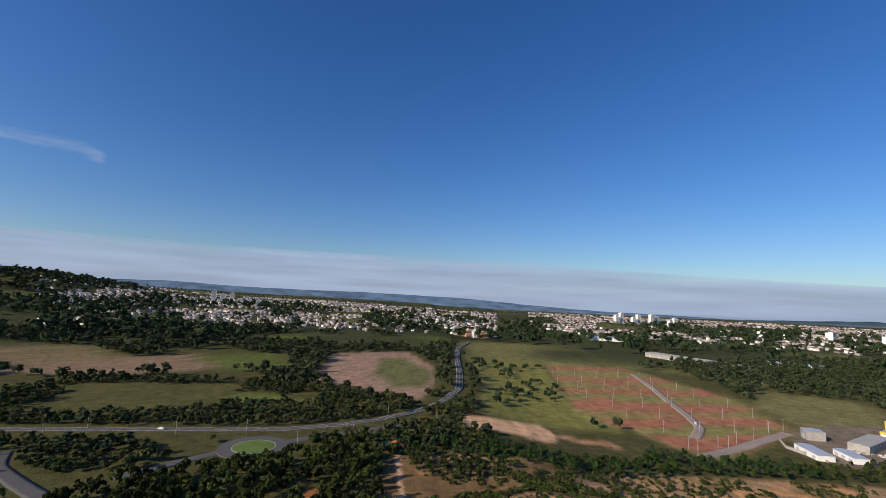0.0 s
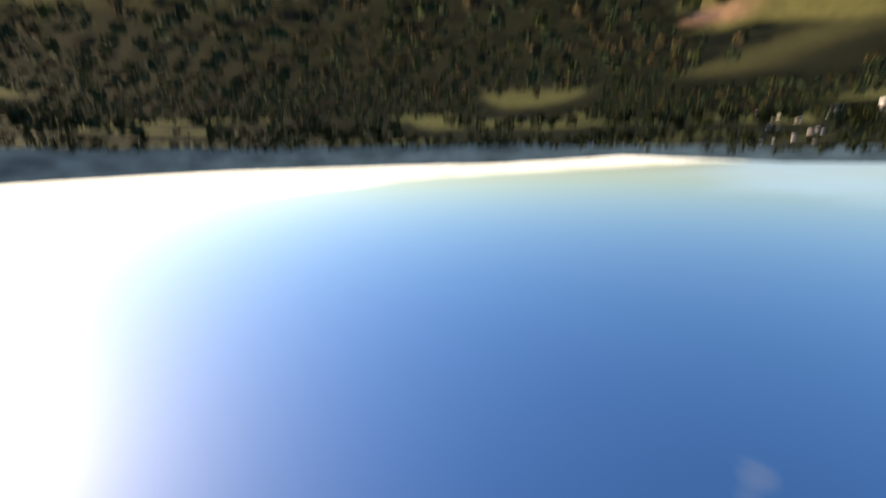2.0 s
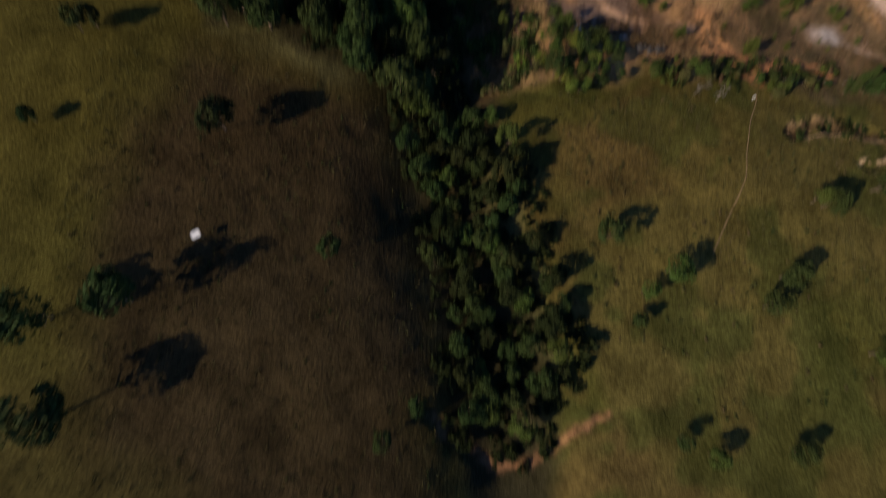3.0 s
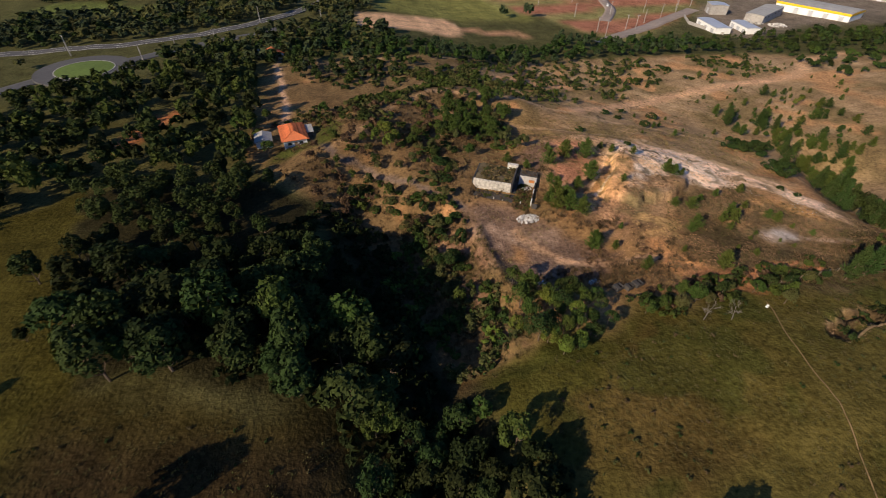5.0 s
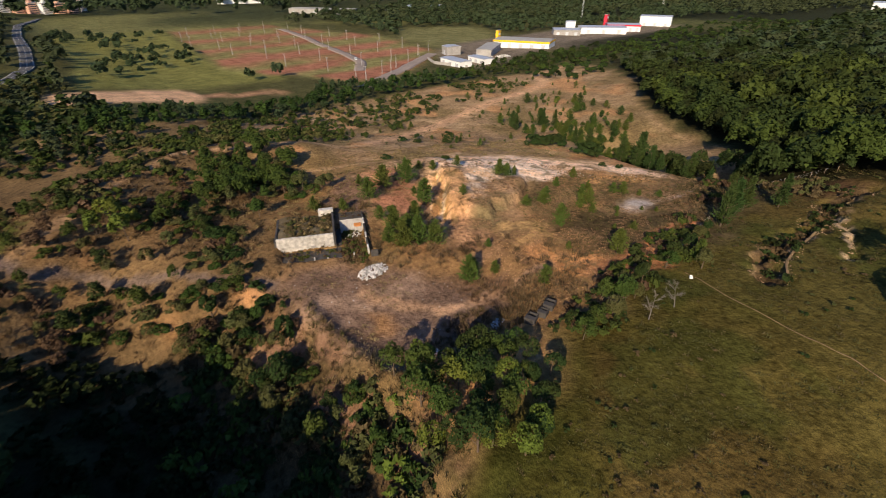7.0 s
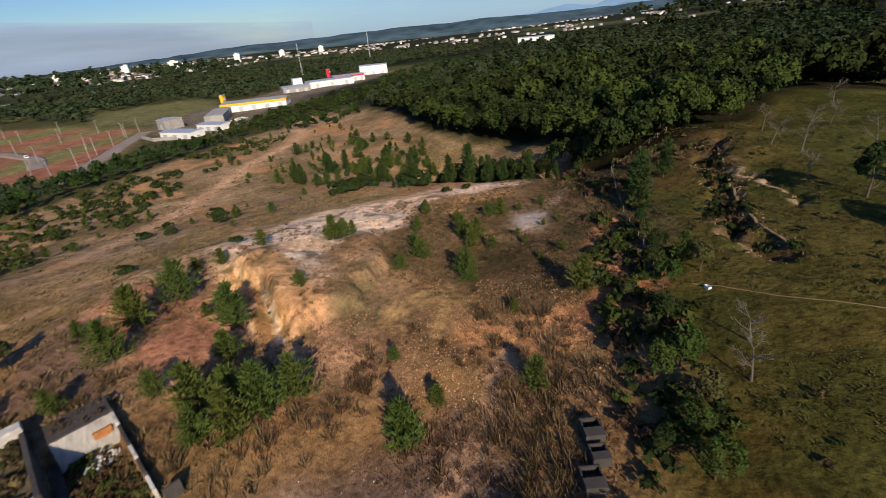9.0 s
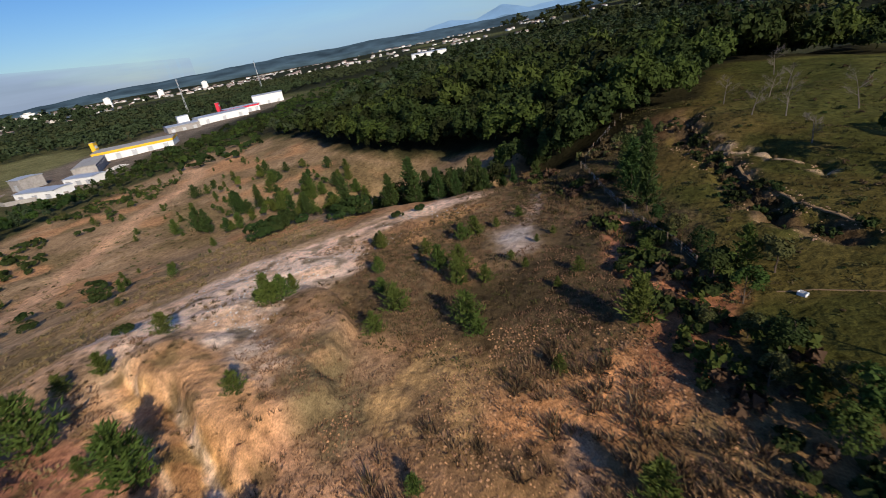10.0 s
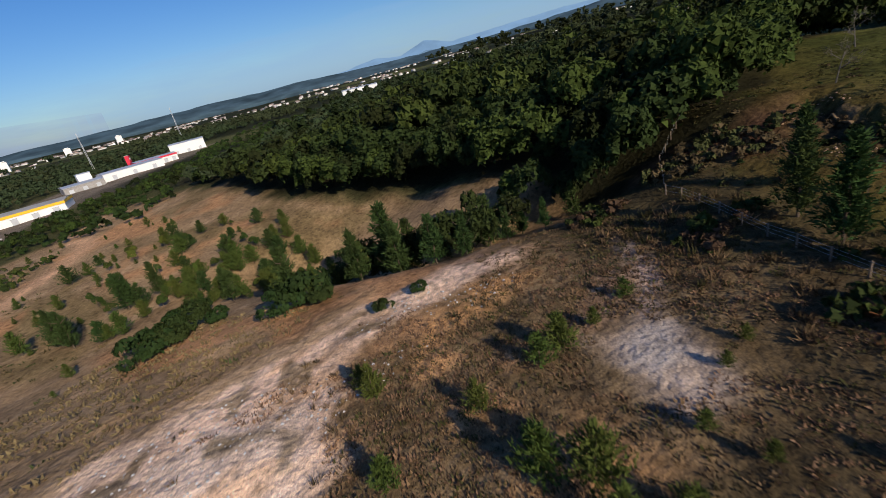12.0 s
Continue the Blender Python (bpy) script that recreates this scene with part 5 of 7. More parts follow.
woods("quarry_weeds", bx_, by_, TALL_TUFT, 46, 0.5, 1.3, [M_BROWN, M_DRY, M_DRY, M_BROWN], "dry brown weeds beside the quarry track")
bx_, by_ = scatter([(34, 112), (40, 128), (58, 134), (66, 118), (70, 104), (56, 98), (48, 106)], 1.3, 62, lambda x, y: fbm(x, y, 5, 27) > 0.48)
woods("ruin_grass", bx_, by_, TALL_TUFT, 63, 0.4, 1.2, [M_BROWN, M_DRY], "tall dry grass round the ruin")
bx_, by_ = scatter([(86, 66), (92, 74), (112, 76), (136, 80), (138, 70), (122, 64)], 1.3, 64, lambda x, y: fbm(x, y, 5, 28) > 0.47)
woods("fence_grass", bx_, by_, TALL_TUFT, 65, 0.4, 1.1, [M_BROWN, M_GRASS, M_DRY], "tall dry grass along the pasture fence")
LINE_A, LINE_B = [(14, 186), (30, 181), (40, 192), (54, 200), (80, 196), (92, 190)], [(34, 216), (52, 206), (66, 210)]
bx_, by_ = scatter([(4, 170), (4, 226), (104, 226), (104, 176)], 2.2, 54, lambda x, y: np.minimum(seg_dist(x, y, LINE_A), seg_dist(x, y, LINE_B)) < 1.5 + 5 * vnoise(x, y, 9, 21))
woods("shrub_rows", bx_, by_, SMALL, 55, 0.7, 1.6, [M_LEAF_DARK, M_LEAF, M_LEAF_OLIVE], "dark rows of shrubs along old furrows")
bx_, by_ = scatter([(-22, 172), (-6, 176), (20, 186), (40, 178), (38, 160), (30, 146), (36, 128), (33, 112), (20, 108), (2, 130), (-16, 140)], 2.5, 56, lambda x, y: (fbm(x, y, 11, 22) > 0.57) & (seg_dist(x, y, DRIVE) > 2.5) & (np.hypot(x + 10, y - 163) > 10) & (np.hypot(x + 5, y - 152) > 6))
woods("west_scrub", bx_, by_, SMALL, 57, 0.5, 1.4, [M_LEAF_DARK, M_LEAF, M_LEAF_OLIVE, M_BROWN], "dense brown and green scrub above the red-roofed house")
bx_, by_ = scatter([(20, 66), (20, 112), (2, 130), (30, 150), (60, 168), (66, 140), (58, 128), (34, 124), (31, 104), (33, 84), (30, 70)], 3.2, 43, lambda x, y: vnoise(x, y, 9, 6) > 0.46)
for x, y in zip(bx_, by_):
    if inside(np.array([x]), np.array([y]), [(36, 121), (50, 112), (60, 118), (54, 128)])[0] < -1:
        if RNG.random() < 0.35:
            tree(x, y, RNG.uniform(0.28, 0.65), RNG.choice((M_LEAF, M_LEAF_OLIVE, M_LEAF_DARK)), label="small green tree in quarry scrub", group="small trees round the ruin")
        else:
            bush(x, y, RNG.uniform(0.5, 1.3), RNG.choice((M_LEAF, M_LEAF_OLIVE, M_LEAF_DARK)), "green shrub in dry quarry scrub", "shrubs round the ruin")
for x, y, s in [(19, 149, 0.8), (16, 146, 0.6), (22, 146, 0.7), (20, 143, 0.7)]:
    tree(x, y, s, M_LEAF_LIGHT, label="bright yellow-green bamboo clump", group="bamboo clump")
for x, y, s in [(-24, 160, 0.7), (-22, 154, 0.6), (-16, 150, 0.6), (-26, 170, 0.7), (2, 176, 0.6), (-18, 178, 0.6)]:
    tree(x, y, s, M_LEAF, label="green garden tree beside the red-roofed house", group="trees round the house")
for x, y, s in [(44, 27, 0.62), (56, 20, 0.6), (90, 34, 0.55), (79, 19, 0.6), (102, 38, 0.5), (51, 16, 0.42), (49, 10, 0.45), (88, 35, 0.4), (75, 13, 0.5), (95, 4, 0.7), (78, -14, 0.5), (62, -15, 0.5),
                (103, 28, 0.5), (56, -12, 0.35), (39, -30, 0.35), (41, -37, 0.4), (49, -33, 0.6), (57, -36, 0.7), (47, -45, 0.6), (59, -45, 0.6), (68, -51, 0.6), (93, -27, 0.5), (101, -44, 0.6)]:
    tree(x, y, s * 1.5, RNG.choice((M_LEAF_DARK, M_LEAF, M_LEAF_DARK)), label="lone green tree on open pasture", group="trees of the lower pasture")
for x, y, s in [(-33, 46, 0.75), (-11, 22, 0.55), (-61, 68, 0.55), (-58, 9, 0.8), (-54, -7, 0.9), (-45, 12, 0.85), (6, -6, 0.4), (0, -12, 0.45), (-57, 100, 0.7), (-64, 67, 0.5), (-68, 46, 0.4), (-44, -30, 0.6), (-69, -31, 0.6), (-52, 83, 0.3)]:
    tree(x, y, s * 1.55, RNG.choice((M_LEAF_DARK, M_LEAF_DEEP, M_LEAF_DARK)), label="lone dark tree on the hill meadow", group="trees of the hill meadow")


def dead_tree(x, y, tall, seed, turn):
    rng = random.Random(seed)
    top = thing("dead_tree", x, y, zed(x, y), turn, label="leafless bleached grey tree on green pasture", category="tree", group="dead trees")
    tall *= 0.85
    lean = [(0.16 * tall * (k / 4) ** 1.3, 0.05 * tall * k / 4, -0.3 + (tall + 0.3) * k / 4 * 0.8) for k in range(5)]
    part("trunk", tube(lean, [0.11, 0.09, 0.075, 0.05, 0.025], 6), M_DEAD, top)
    for k in range(6):
        p = Vector(lean[2 + k % 3])
        a, s = k * 2.4 + rng.random(), tall * rng.uniform(0.22, 0.42)
        q = p + Vector((math.cos(a) * s * 0.6, math.sin(a) * s * 0.6, s * 0.4))
        e = q + Vector((math.cos(a + 0.6) * s * 0.4, math.sin(a + 0.6) * s * 0.4, s * 0.35))
        bm = tube([p, q, e], [0.04, 0.025, 0.008], 5)
        tube([q, q + Vector((math.cos(a - 0.8) * s * 0.4, math.sin(a - 0.8) * s * 0.4, s * 0.2))], [0.035, 0.01], 4, bm)
        limb = part("branch", bm, M_DEAD, top)
        r2 = np.random.RandomState(seed * 10 + k)
        ends = np.array([p.lerp(q, 0.6), q, q.lerp(e, 0.5), e])[r2.randint(4, size=44)] + r2.normal(0, 0.12 * s, (44, 3))
        v, f = blades(r2, ends, ends - np.array(p) + (0, 0, 0.4), 0.55, 0.035, 0.5)
        spray = tagged(new("twig_spray", mesh_of("twig_spray", v, f, M_DEAD)), kind="stuff")
        spray.parent = limb


for i, (x, y, h) in enumerate([(68, 62, 4.4), (73, 60.5, 4.2), (138, 38, 6), (123, 42, 5), (121, 38, 5.5), (120, 28, 6), (111, 41, 4.5), (139, 26, 5.5), (136, 31, 5), (152, 20, 6)]):
    dead_tree(x, y, h, i, i * 77)


# ---- the ruin ----
def ruin():
    turn = -30.0
    z = 1.6
    r = thing("ruined_building", 48, 114.5, z, turn, label="roofless ruin with peeling white walls and overgrown floors", category="ruin")
    # local x runs along the front, y to the back
    part("front_wall", box(-10.2, 0, -1.0, 0.2, 0.45, 3.0, 0.04), M_LIME, r, "peeling limewashed front wall")
    part("side_wall", box(0.2, 0.2, -1.0, 0.6, 10.5, 3.0, 0.04), M_DARK_CONC, r, "dark stained side wall")
    part("left_wall", box(-10.6, 0.0, -1.0, -10.2, 9.5, 2.5, 0.04), M_DARK_CONC, r)
    bm = box(-10.2, 0.45, -1.0, 0.2, 10.0, 2.3)
    bmesh.ops.subdivide_edges(bm, edges=bm.edges, cuts=9, use_grid_fill=True)
    for w in bm.verts:
        if w.co.z > 2:
            w.co.z += (noise.noise(w.co * 0.6) * 0.5)
    part("earth_fill", bm, material("weedy_earth", (0.13, 0.10, 0.055), 0.95, 0, 0.4, 1.5, 0.1, 5), r, "weedy earth between the walls")
    bm = box(-2.4, 9.4, 2.2, 0.6, 10.6, 3.5, 0.06)
    part("tank_block", bm, M_LIME, r, "white concrete block on the back wall")
    part("sill_beam", box(-4.2, -0.12, 0.4, -3.2, 0.1, 0.9, 0.03), M_CONCRETE, r)
    part("corridor_floor", box(0.6, 1.0, -1.0, 1.6, 8, 0.15), M_DARK_CONC, r)
    part("slab", box(1.6, 7.3, 1.7, 6.2, 10.4, 2.05, 0.03), M_DARK_CONC, r, "dark concrete slab")
    bm = bmesh.new()
    bmesh.ops.create_grid(bm, x_segments=18, y_segments=5, size=1)
    for w in bm.verts:
        u_, v_ = w.co.x, w.co.y
        w.co = Vector((3.9 + 2.3 * u_, 7.28 - 0.75 * (1 - v_) + 0.12 * noise.noise((u_ * 6, v_ * 3, 0)), 0.75 + 1.2 * v_ + 0.1 * noise.noise((u_ * 5, v_ * 4, 3))))
    got = bmesh.ops.extrude_face_region(bm, geom=list(bm.faces))["geom"]
    bmesh.ops.translate(bm, vec=(0, 0.5, -0.3), verts=[g for g in got if isinstance(g, bmesh.types.BMVert)])
    part("retaining_wall", bm, M_CONCRETE, r, "pale crumbling retaining wall below the slab")
    part("brick_patch", box(4.4, 6.40, 0.3, 5.9, 6.75, 1.25, 0.05), M_BRICKWORK, r, "exposed orange brickwork")
    z_top = 2.3
    for y0, y1, mat_ in ((7.2, 9.9, M_DARK_CONC), (5.0, 7.17, M_LIME), (1.9, 4.97, M_DARK_CONC), (0.0, 1.87, M_LIME), (-2.2, -0.03, M_DARK_CONC), (-4.2, -2.23, M_LIME)):
        part("wing_wall", box(6.2, y0, -1.2, 6.5, y1, z_top, 0.04), mat_, r, "low broken wing wall")
        z_top -= 0.22
    part("leaning_panel", box(6.7, -4.9, -0.8, 8.0, -4.65, 1.2, 0.02), M_DARK_CONC, r, "dark leaning concrete panel")
    part("front_floor", box(-9.4, -3.8, -1.0, 1.4, -0.1, -0.1), M_DARK_CONC, r, "blackened floor slab")
    for k in (0, 2, 3, 5):
        part("pillar_stump", box(-8.5 + 2.4 * k, -3.9, -0.4, -8.25 + 2.4 * k, -3.65, 0.2 + 0.2 * (k % 3), 0.02), M_CONCRETE, r)
    m = Matrix.Translation((48, 114.5, z)) @ Matrix.Rotation(radians(turn), 4, "Z")
    return m


RUIN = ruin()


def weeds(name, x0, y0, x1, y1, z, count, seed, data, low, high, mats, label):
    """Plants on one level of the ruin."""
    rng = np.random.RandomState(seed)
    vs, fs, pick, base = [], [], [], 0
    for i in range(count):
        v, f = data[rng.randint(len(data))]
        s, a = rng.uniform(low, high), rng.rand() * math.tau
        w = v * s
        w = np.column_stack([w[:, 0] * math.cos(a) - w[:, 1] * math.sin(a) + rng.uniform(x0, x1), w[:, 0] * math.sin(a) + w[:, 1] * math.cos(a) + rng.uniform(y0, y1), w[:, 2] + z])
        vs.append(w)
        fs.append(f + base)
        pick.append(np.full(len(f), rng.randint(len(mats))))
        base += len(v)
    ob = new(name, mesh_of(name, np.concatenate(vs), np.concatenate(fs), mats, np.concatenate(pick)))
    ob.matrix_basis = RUIN
    tagged(ob, label, "weeds", kind="stuff")


weeds("ruin_weeds", -8.8, 1.0, -0.2, 9.5, 2.25, 190, 80, SMALL, 0.12, 0.42, [M_LEAF_OLIVE, M_BROWN, M_DRY, M_BROWN], "weeds and shrubs growing on the ruin's earth fill")
weeds("floor_weeds", -8.8, -3.6, 3.6, -0.4, -0.1, 60, 81, SMALL, 0.1, 0.35, [M_LEAF_OLIVE, M_BROWN, M_LEAF], "weeds on the blackened floor of the ruin")
weeds("slab_weeds", 1.8, -6.0, 6.0, 6.0, -0.5, 150, 82, SMALL, 0.12, 0.5, [M_BROWN, M_BROWN, M_LEAF_OLIVE, M_LEAF], "shrubs growing inside the ruined wing")
weeds("slab_weeds", 2.0, 7.6, 6.0, 10.2, 2.04, 12, 83, SMALL, 0.08, 0.25, [M_LEAF_OLIVE, M_BROWN], "small weeds on the dark slab of the ruin")


def heap(name, x, y, wide, deep, tall, count, size, mat, label, category, seed):
    """A pile of broken lumps."""
    rng = np.random.RandomState(seed)
    bm = bmesh.new()
    for k in range(count):
        a, q = rng.rand() * math.tau, math.sqrt(rng.rand())
        px, py = q * wide * math.cos(a), q * deep * math.sin(a)
        s = size * rng.uniform(0.4, 1.4)
        got = bmesh.ops.create_cube(bm, size=s)["verts"]
        for w in got:
            w.co += Vector(rng.uniform(-0.2, 0.2, 3) * s)
        m = Matrix.Translation((px, py, tall * (1 - q * q) * rng.uniform(0.4, 1))) @ Euler(rng.uniform(0, 6, 3)).to_matrix().to_4x4() @ Matrix.Diagonal((1, rng.uniform(0.5, 1), rng.uniform(0.3, 0.8), 1))
        bmesh.ops.transform(bm, matrix=m, verts=got)
    ob = part(name, bm, mat)
    ob.location = (x, y, zed(x, y))
    return tagged(ob, label, category, kind="stuff")


heap("rubble_heap", 49.4, 103.8, 3.0, 1.8, 0.8, 260, 0.34, M_RUBBLE, "heap of broken pale concrete below the ruin", "rubble", 1)
heap("rubble_heap", 53.4, 116.2, 2.0, 1.0, 0.4, 90, 0.26, M_RUBBLE, "fallen plaster and stones inside the ruined wing", "rubble", 4)
heap("rubble_heap", 55, 79, 1.6, 1.0, 0.3, 60, 0.3, M_RUBBLE, "scattered white rubble at the yard's edge", "rubble", 2)
heap("rubble_heap", 44, 82, 1.4, 1.0, 0.3, 50, 0.28, M_RUBBLE, "scattered pale stones in the yard", "rubble", 3)


def stones(name, poly, gap, seed, low, high, mat, label, keep=None):
    """Loose clods and stones lying about, one mesh."""
    xs, ys = scatter(poly, gap, seed, keep or (lambda x, y: fbm(x, y, 6, 77) > 0.44))
    rng = np.random.RandomState(seed)
    zs = ground_z(xs, ys)
    o = np.array([(1, 0, 0), (0, 1, 0), (-1, 0, 0), (0, -1, 0), (0, 0, 0.8)])
    v = o[None] * rng.uniform(0.6, 1.3, (len(xs), 5, 1)) * rng.uniform(low, high, (len(xs), 1, 1))
    v += np.stack([xs, ys, zs - 0.01], 1)[:, None]
    f = np.array([(0, 1, 4), (1, 2, 4), (2, 3, 4), (3, 0, 4)])
    faces = (f[None] + 5 * np.arange(len(xs))[:, None, None]).reshape(-1, 3)
    tagged(new(name, mesh_of(name, v.reshape(-1, 3), faces, mat)), label, "stones", kind="stuff")


M_CLOD = material("orange_clods", (0.44, 0.24, 0.115), 0.95, 0, 0.3, 3, random="island")
stones("clods", [(64, 74), (66, 98), (78, 104), (90, 92), (84, 76), (74, 72)], 0.42, 90, 0.06, 0.17, M_CLOD, "loose orange clods of clay on the quarry slope")
stones("pale_stones", [(90, 113), (94, 132), (112, 124), (128, 96), (124, 86), (112, 104)], 0.75, 91, 0.06, 0.18, M_RUBBLE, "pale stones on bare clay")
stones("gully_clods", [(86, 46), (90, 58), (118, 58), (136, 56), (140, 44), (104, 42)], 0.55, 97, 0.05, 0.19, material("pale_clods", (0.40, 0.25, 0.145), 0.95, 0, 0.3, 3, random="island"), "pale clods broken from the rim of the gully", lambda x, y: (seg_dist(x, y, GULLY) < 3.0 + vnoise(x, y, 4, 29)) & (seg_dist(x, y, GULLY) > 0.9) & (fbm(x, y, 4, 78) > 0.52) | (seg_dist(x, y, GULLY_UPPER) < 0.5))
stones("yard_stones", [(34, 110), (38, 84), (60, 82), (64, 88), (52, 104)], 1.7, 92, 0.04, 0.12, M_RUBBLE, "small pale stones strewn over the yard")


def tank(x, y, w, d, h, turn):
    t = thing("concrete_tank", x, y, zed(x, y), turn, label="old grey concrete tank sunk in brush", category="tank", group="concrete tanks")
    for x0, y0, x1, y1 in ((-w, -d, w, -d + 0.15), (-w, d - 0.15, w, d), (-w, -d + 0.15, -w + 0.15, d - 0.15), (w - 0.15, -d + 0.15, w, d - 0.15)):
        # the brush's shade on the tank is in this dark concrete colour
        part("wall", box(x0, y0, -0.5, x1, y1, h, 0.02), M_DARK_CONC, t)
    part("cover_slab", box(-w * 0.99, -d * 1.02, h, w * 0.99, -d * 0.1, h + 0.14, 0.02), M_DARK_CONC, t, "dark cover slab")


tank(62.4, 75.0, 0.8, 1.0, 0.9, -75)
tank(60.1, 74.6, 0.7, 0.8, 0.9, -75)
tank(58.0, 75.2, 0.8, 1.0, 0.9, -75)


# ---- houses ----
def window_in(parent, x, y, z, w, h, turn):
    f = part("window", box(-w / 2, -0.06, -h / 2, w / 2, 0.06, h / 2, 0.01), M_WHITE, parent)
    f.matrix_basis = pose(x, y, z, 0, 0, turn)
    part("pane", box(-w / 2 + 0.07, -0.075, -h / 2 + 0.07, w / 2 - 0.07, 0.075, h / 2 - 0.07), M_GLASS, f)


def gable_roof(w, d, z0, z1, over, thick=0.14):
    """A pitched roof whose ridge runs along y."""
    bm = bmesh.new()
    for s in (-1, 1):
        slope = (z1 - z0) / w
        pts = [(s * (w + over), -d - over, z0 - over * slope), (0, -d - over, z1), (0, d + over, z1), (s * (w + over), d + over, z0 - over * slope)]
        lo = [bm.verts.new(p) for p in pts]
        hi = [bm.verts.new((p[0], p[1], p[2] + thick)) for p in pts]
        bm.faces.new(lo)
        bm.faces.new(hi)
        for i in range(4):
            bm.faces.new((lo[i], lo[(i + 1) % 4], hi[(i + 1) % 4], hi[i]))
    return bm


def hip_roof(w, d, z0, z1, over, thick=0.16):
    bm = bmesh.new()
    W_, D_ = w + over, d + over
    k = min(W_, D_) * 0.8
    base = [(-W_, -D_, z0), (W_, -D_, z0), (W_, D_, z0), (-W_, D_, z0)]
    lo = [bm.verts.new(p) for p in base]
    hi = [bm.verts.new((x, y, z + thick)) for x, y, z in base]
    a, b = bm.verts.new((0, -D_ + k, z1)), bm.verts.new((0, D_ - k, z1))
    bm.faces.new(lo[::-1])
    for i in range(4):
        bm.faces.new((lo[i], lo[(i + 1) % 4], hi[(i + 1) % 4], hi[i]))
    bm.faces.new((hi[0], hi[1], a))
    bm.faces.new((hi[1], hi[2], b, a))
    bm.faces.new((hi[2], hi[3], b))
    bm.faces.new((hi[3], hi[0], a, b))
    return bm


def tile_rows(parent, w, d, z0, z1, over):
    """Raised courses of clay tiles over the roof slopes."""
    W_, k = w + over, 0
    for s in (-1, 1):
        for c in range(9):
            u0 = c / 9
            x0 = W_ * (1 - u0)
            z = z0 + 0.16 + (z1 - z0 - 0.16) * u0
            reach = (d + over) - (d + over - max(0.0, d + over - (W_ * 0.8))) * u0 * 0.98
            bm = bmesh.new()
            ang = math.atan2(z1 - z0 - 0.16, W_)
            n = max(2, int(reach * 2 / 0.5))
            for i in range(n):
                yy = -reach + (i + 0.5) * 2 * reach / n
                got = bmesh.ops.create_cone(bm, cap_ends=False, segments=6, radius1=0.13, radius2=0.11, depth=W_ / 9 / math.cos(ang) * 1.06)["verts"]
                m = Matrix.Translation((s * (x0 - W_ / 18), yy, z + (z1 - z0) / 18 + 0.02)) @ Matrix.Rotation(s * (math.pi / 2 - ang) * -1, 4, "Y")
                bmesh.ops.transform(bm, matrix=m, verts=got)
            part("tile_course", bm, M_TILE, parent)


def red_house():
    x, y = -8.6, 158.5
    h = thing("house", x, y, zed(x, y), 8, label="small white house with orange-red clay tile roof", category="house")
    bm = box(-3.4, -5.2, -0.6, 3.4, 5.2, 2.8, 0.02)
    part("wall", bm, M_WALL, h, "white plastered walls")
    part("plinth", box(-3.44, -5.24, -0.6, 3.44, 5.24, 0.9), M_BLUE, h, "blue painted lower wall")
    roof = part("roof", hip_roof(3.4, 5.2, 2.75, 4.7, 0.7), M_TILE, h, "orange-red clay tile roof")
    tile_rows(roof, 3.4, 5.2, 2.75, 4.7, 0.7)
    for wx, wy, t in ((-1.8, -5.2, 0), (1.6, -5.2, 0), (3.4, -2, 90), (3.4, 2.4, 90), (-3.4, 0, 90)):
        window_in(h, wx, wy, 1.6, 1.3, 1.0, t)
    d = part("door", box(-0.45, -5.28, 0.0, 0.45, -5.16, 2.1, 0.01), M_WOOD, h)
    part("handle", box(0.3, -5.34, 1.0, 0.36, -5.28, 1.1), M_METAL_ROOF, d)
    for k in (-3.3, 3.3):
        part("porch_post", box(k - 0.08, -6.0, -0.4, k + 0.08, -5.84, 2.6), M_WHITE, h)
    part("carport_roof", box(3.5, -1.0, 2.5, 6.4, 5.0, 2.62, 0.02), M_GREY_ROOF, h, "grey carport roof")
    for k in (-0.8, 4.8):
        part("carport_post", box(6.2, k - 0.06, -0.4, 6.32, k + 0.06, 2.5), M_WOOD, h)


def shed(x, y, w, d, hh, turn, mat_roof, mat_wall, label, name="shed", category="shed"):
    s = thing(name, x, y, zed(x, y), turn, label=label, category=category)
    part("wall", box(-w, -d, -0.6, w, d, hh, 0.02), mat_wall, s)
    part("roof", gable_roof(w, d, hh, hh + 0.35 * w, 0.4), mat_roof, s)
    for sg in (-1, 1):
        bm = bmesh.new()
        g = [bm.verts.new(p) for p in ((-w, sg * (d - 0.02), hh - 0.02), (w, sg * (d - 0.02), hh - 0.02), (0, sg * (d - 0.02), hh + 0.35 * w))]
        bm.faces.new(g)
        part("gable", bm, mat_wall, s)
    part("door", box(-0.5, -d - 0.05, 0, 0.5, -d + 0.03, min(2.0, hh - 0.2)), M_WOOD, s)
    window_in(s, w, 0, hh * 0.55, 0.9, 0.8, 90)
    return s


red_house()
shed(-18.0, 159.5, 2.3, 3.0, 2.3, 6, M_GREY_ROOF, M_WALL, "white outbuilding with grey fibre cement roof")
shed(-54.8, -37.0, 1.5, 2.2, 2.3, 10, M_METAL_ROOF, M_WALL, "white farm shed with a bright metal roof on meadow")
shed(-57.6, -39.6, 1.0, 1.2, 2.0, 10, M_METAL_ROOF, M_WALL, "small white farm shed beside a larger one")
shed(-77, -183, 5.0, 8.5, 3.0, 88, M_GREY_ROOF, M_WALL, "long low farmhouse with a grey roof among trees", "house", "house")
shed(-116, -210, 3.0, 4.0, 2.6, 30, M_METAL_ROOF, M_WALL, "small pale farm outbuilding among trees")
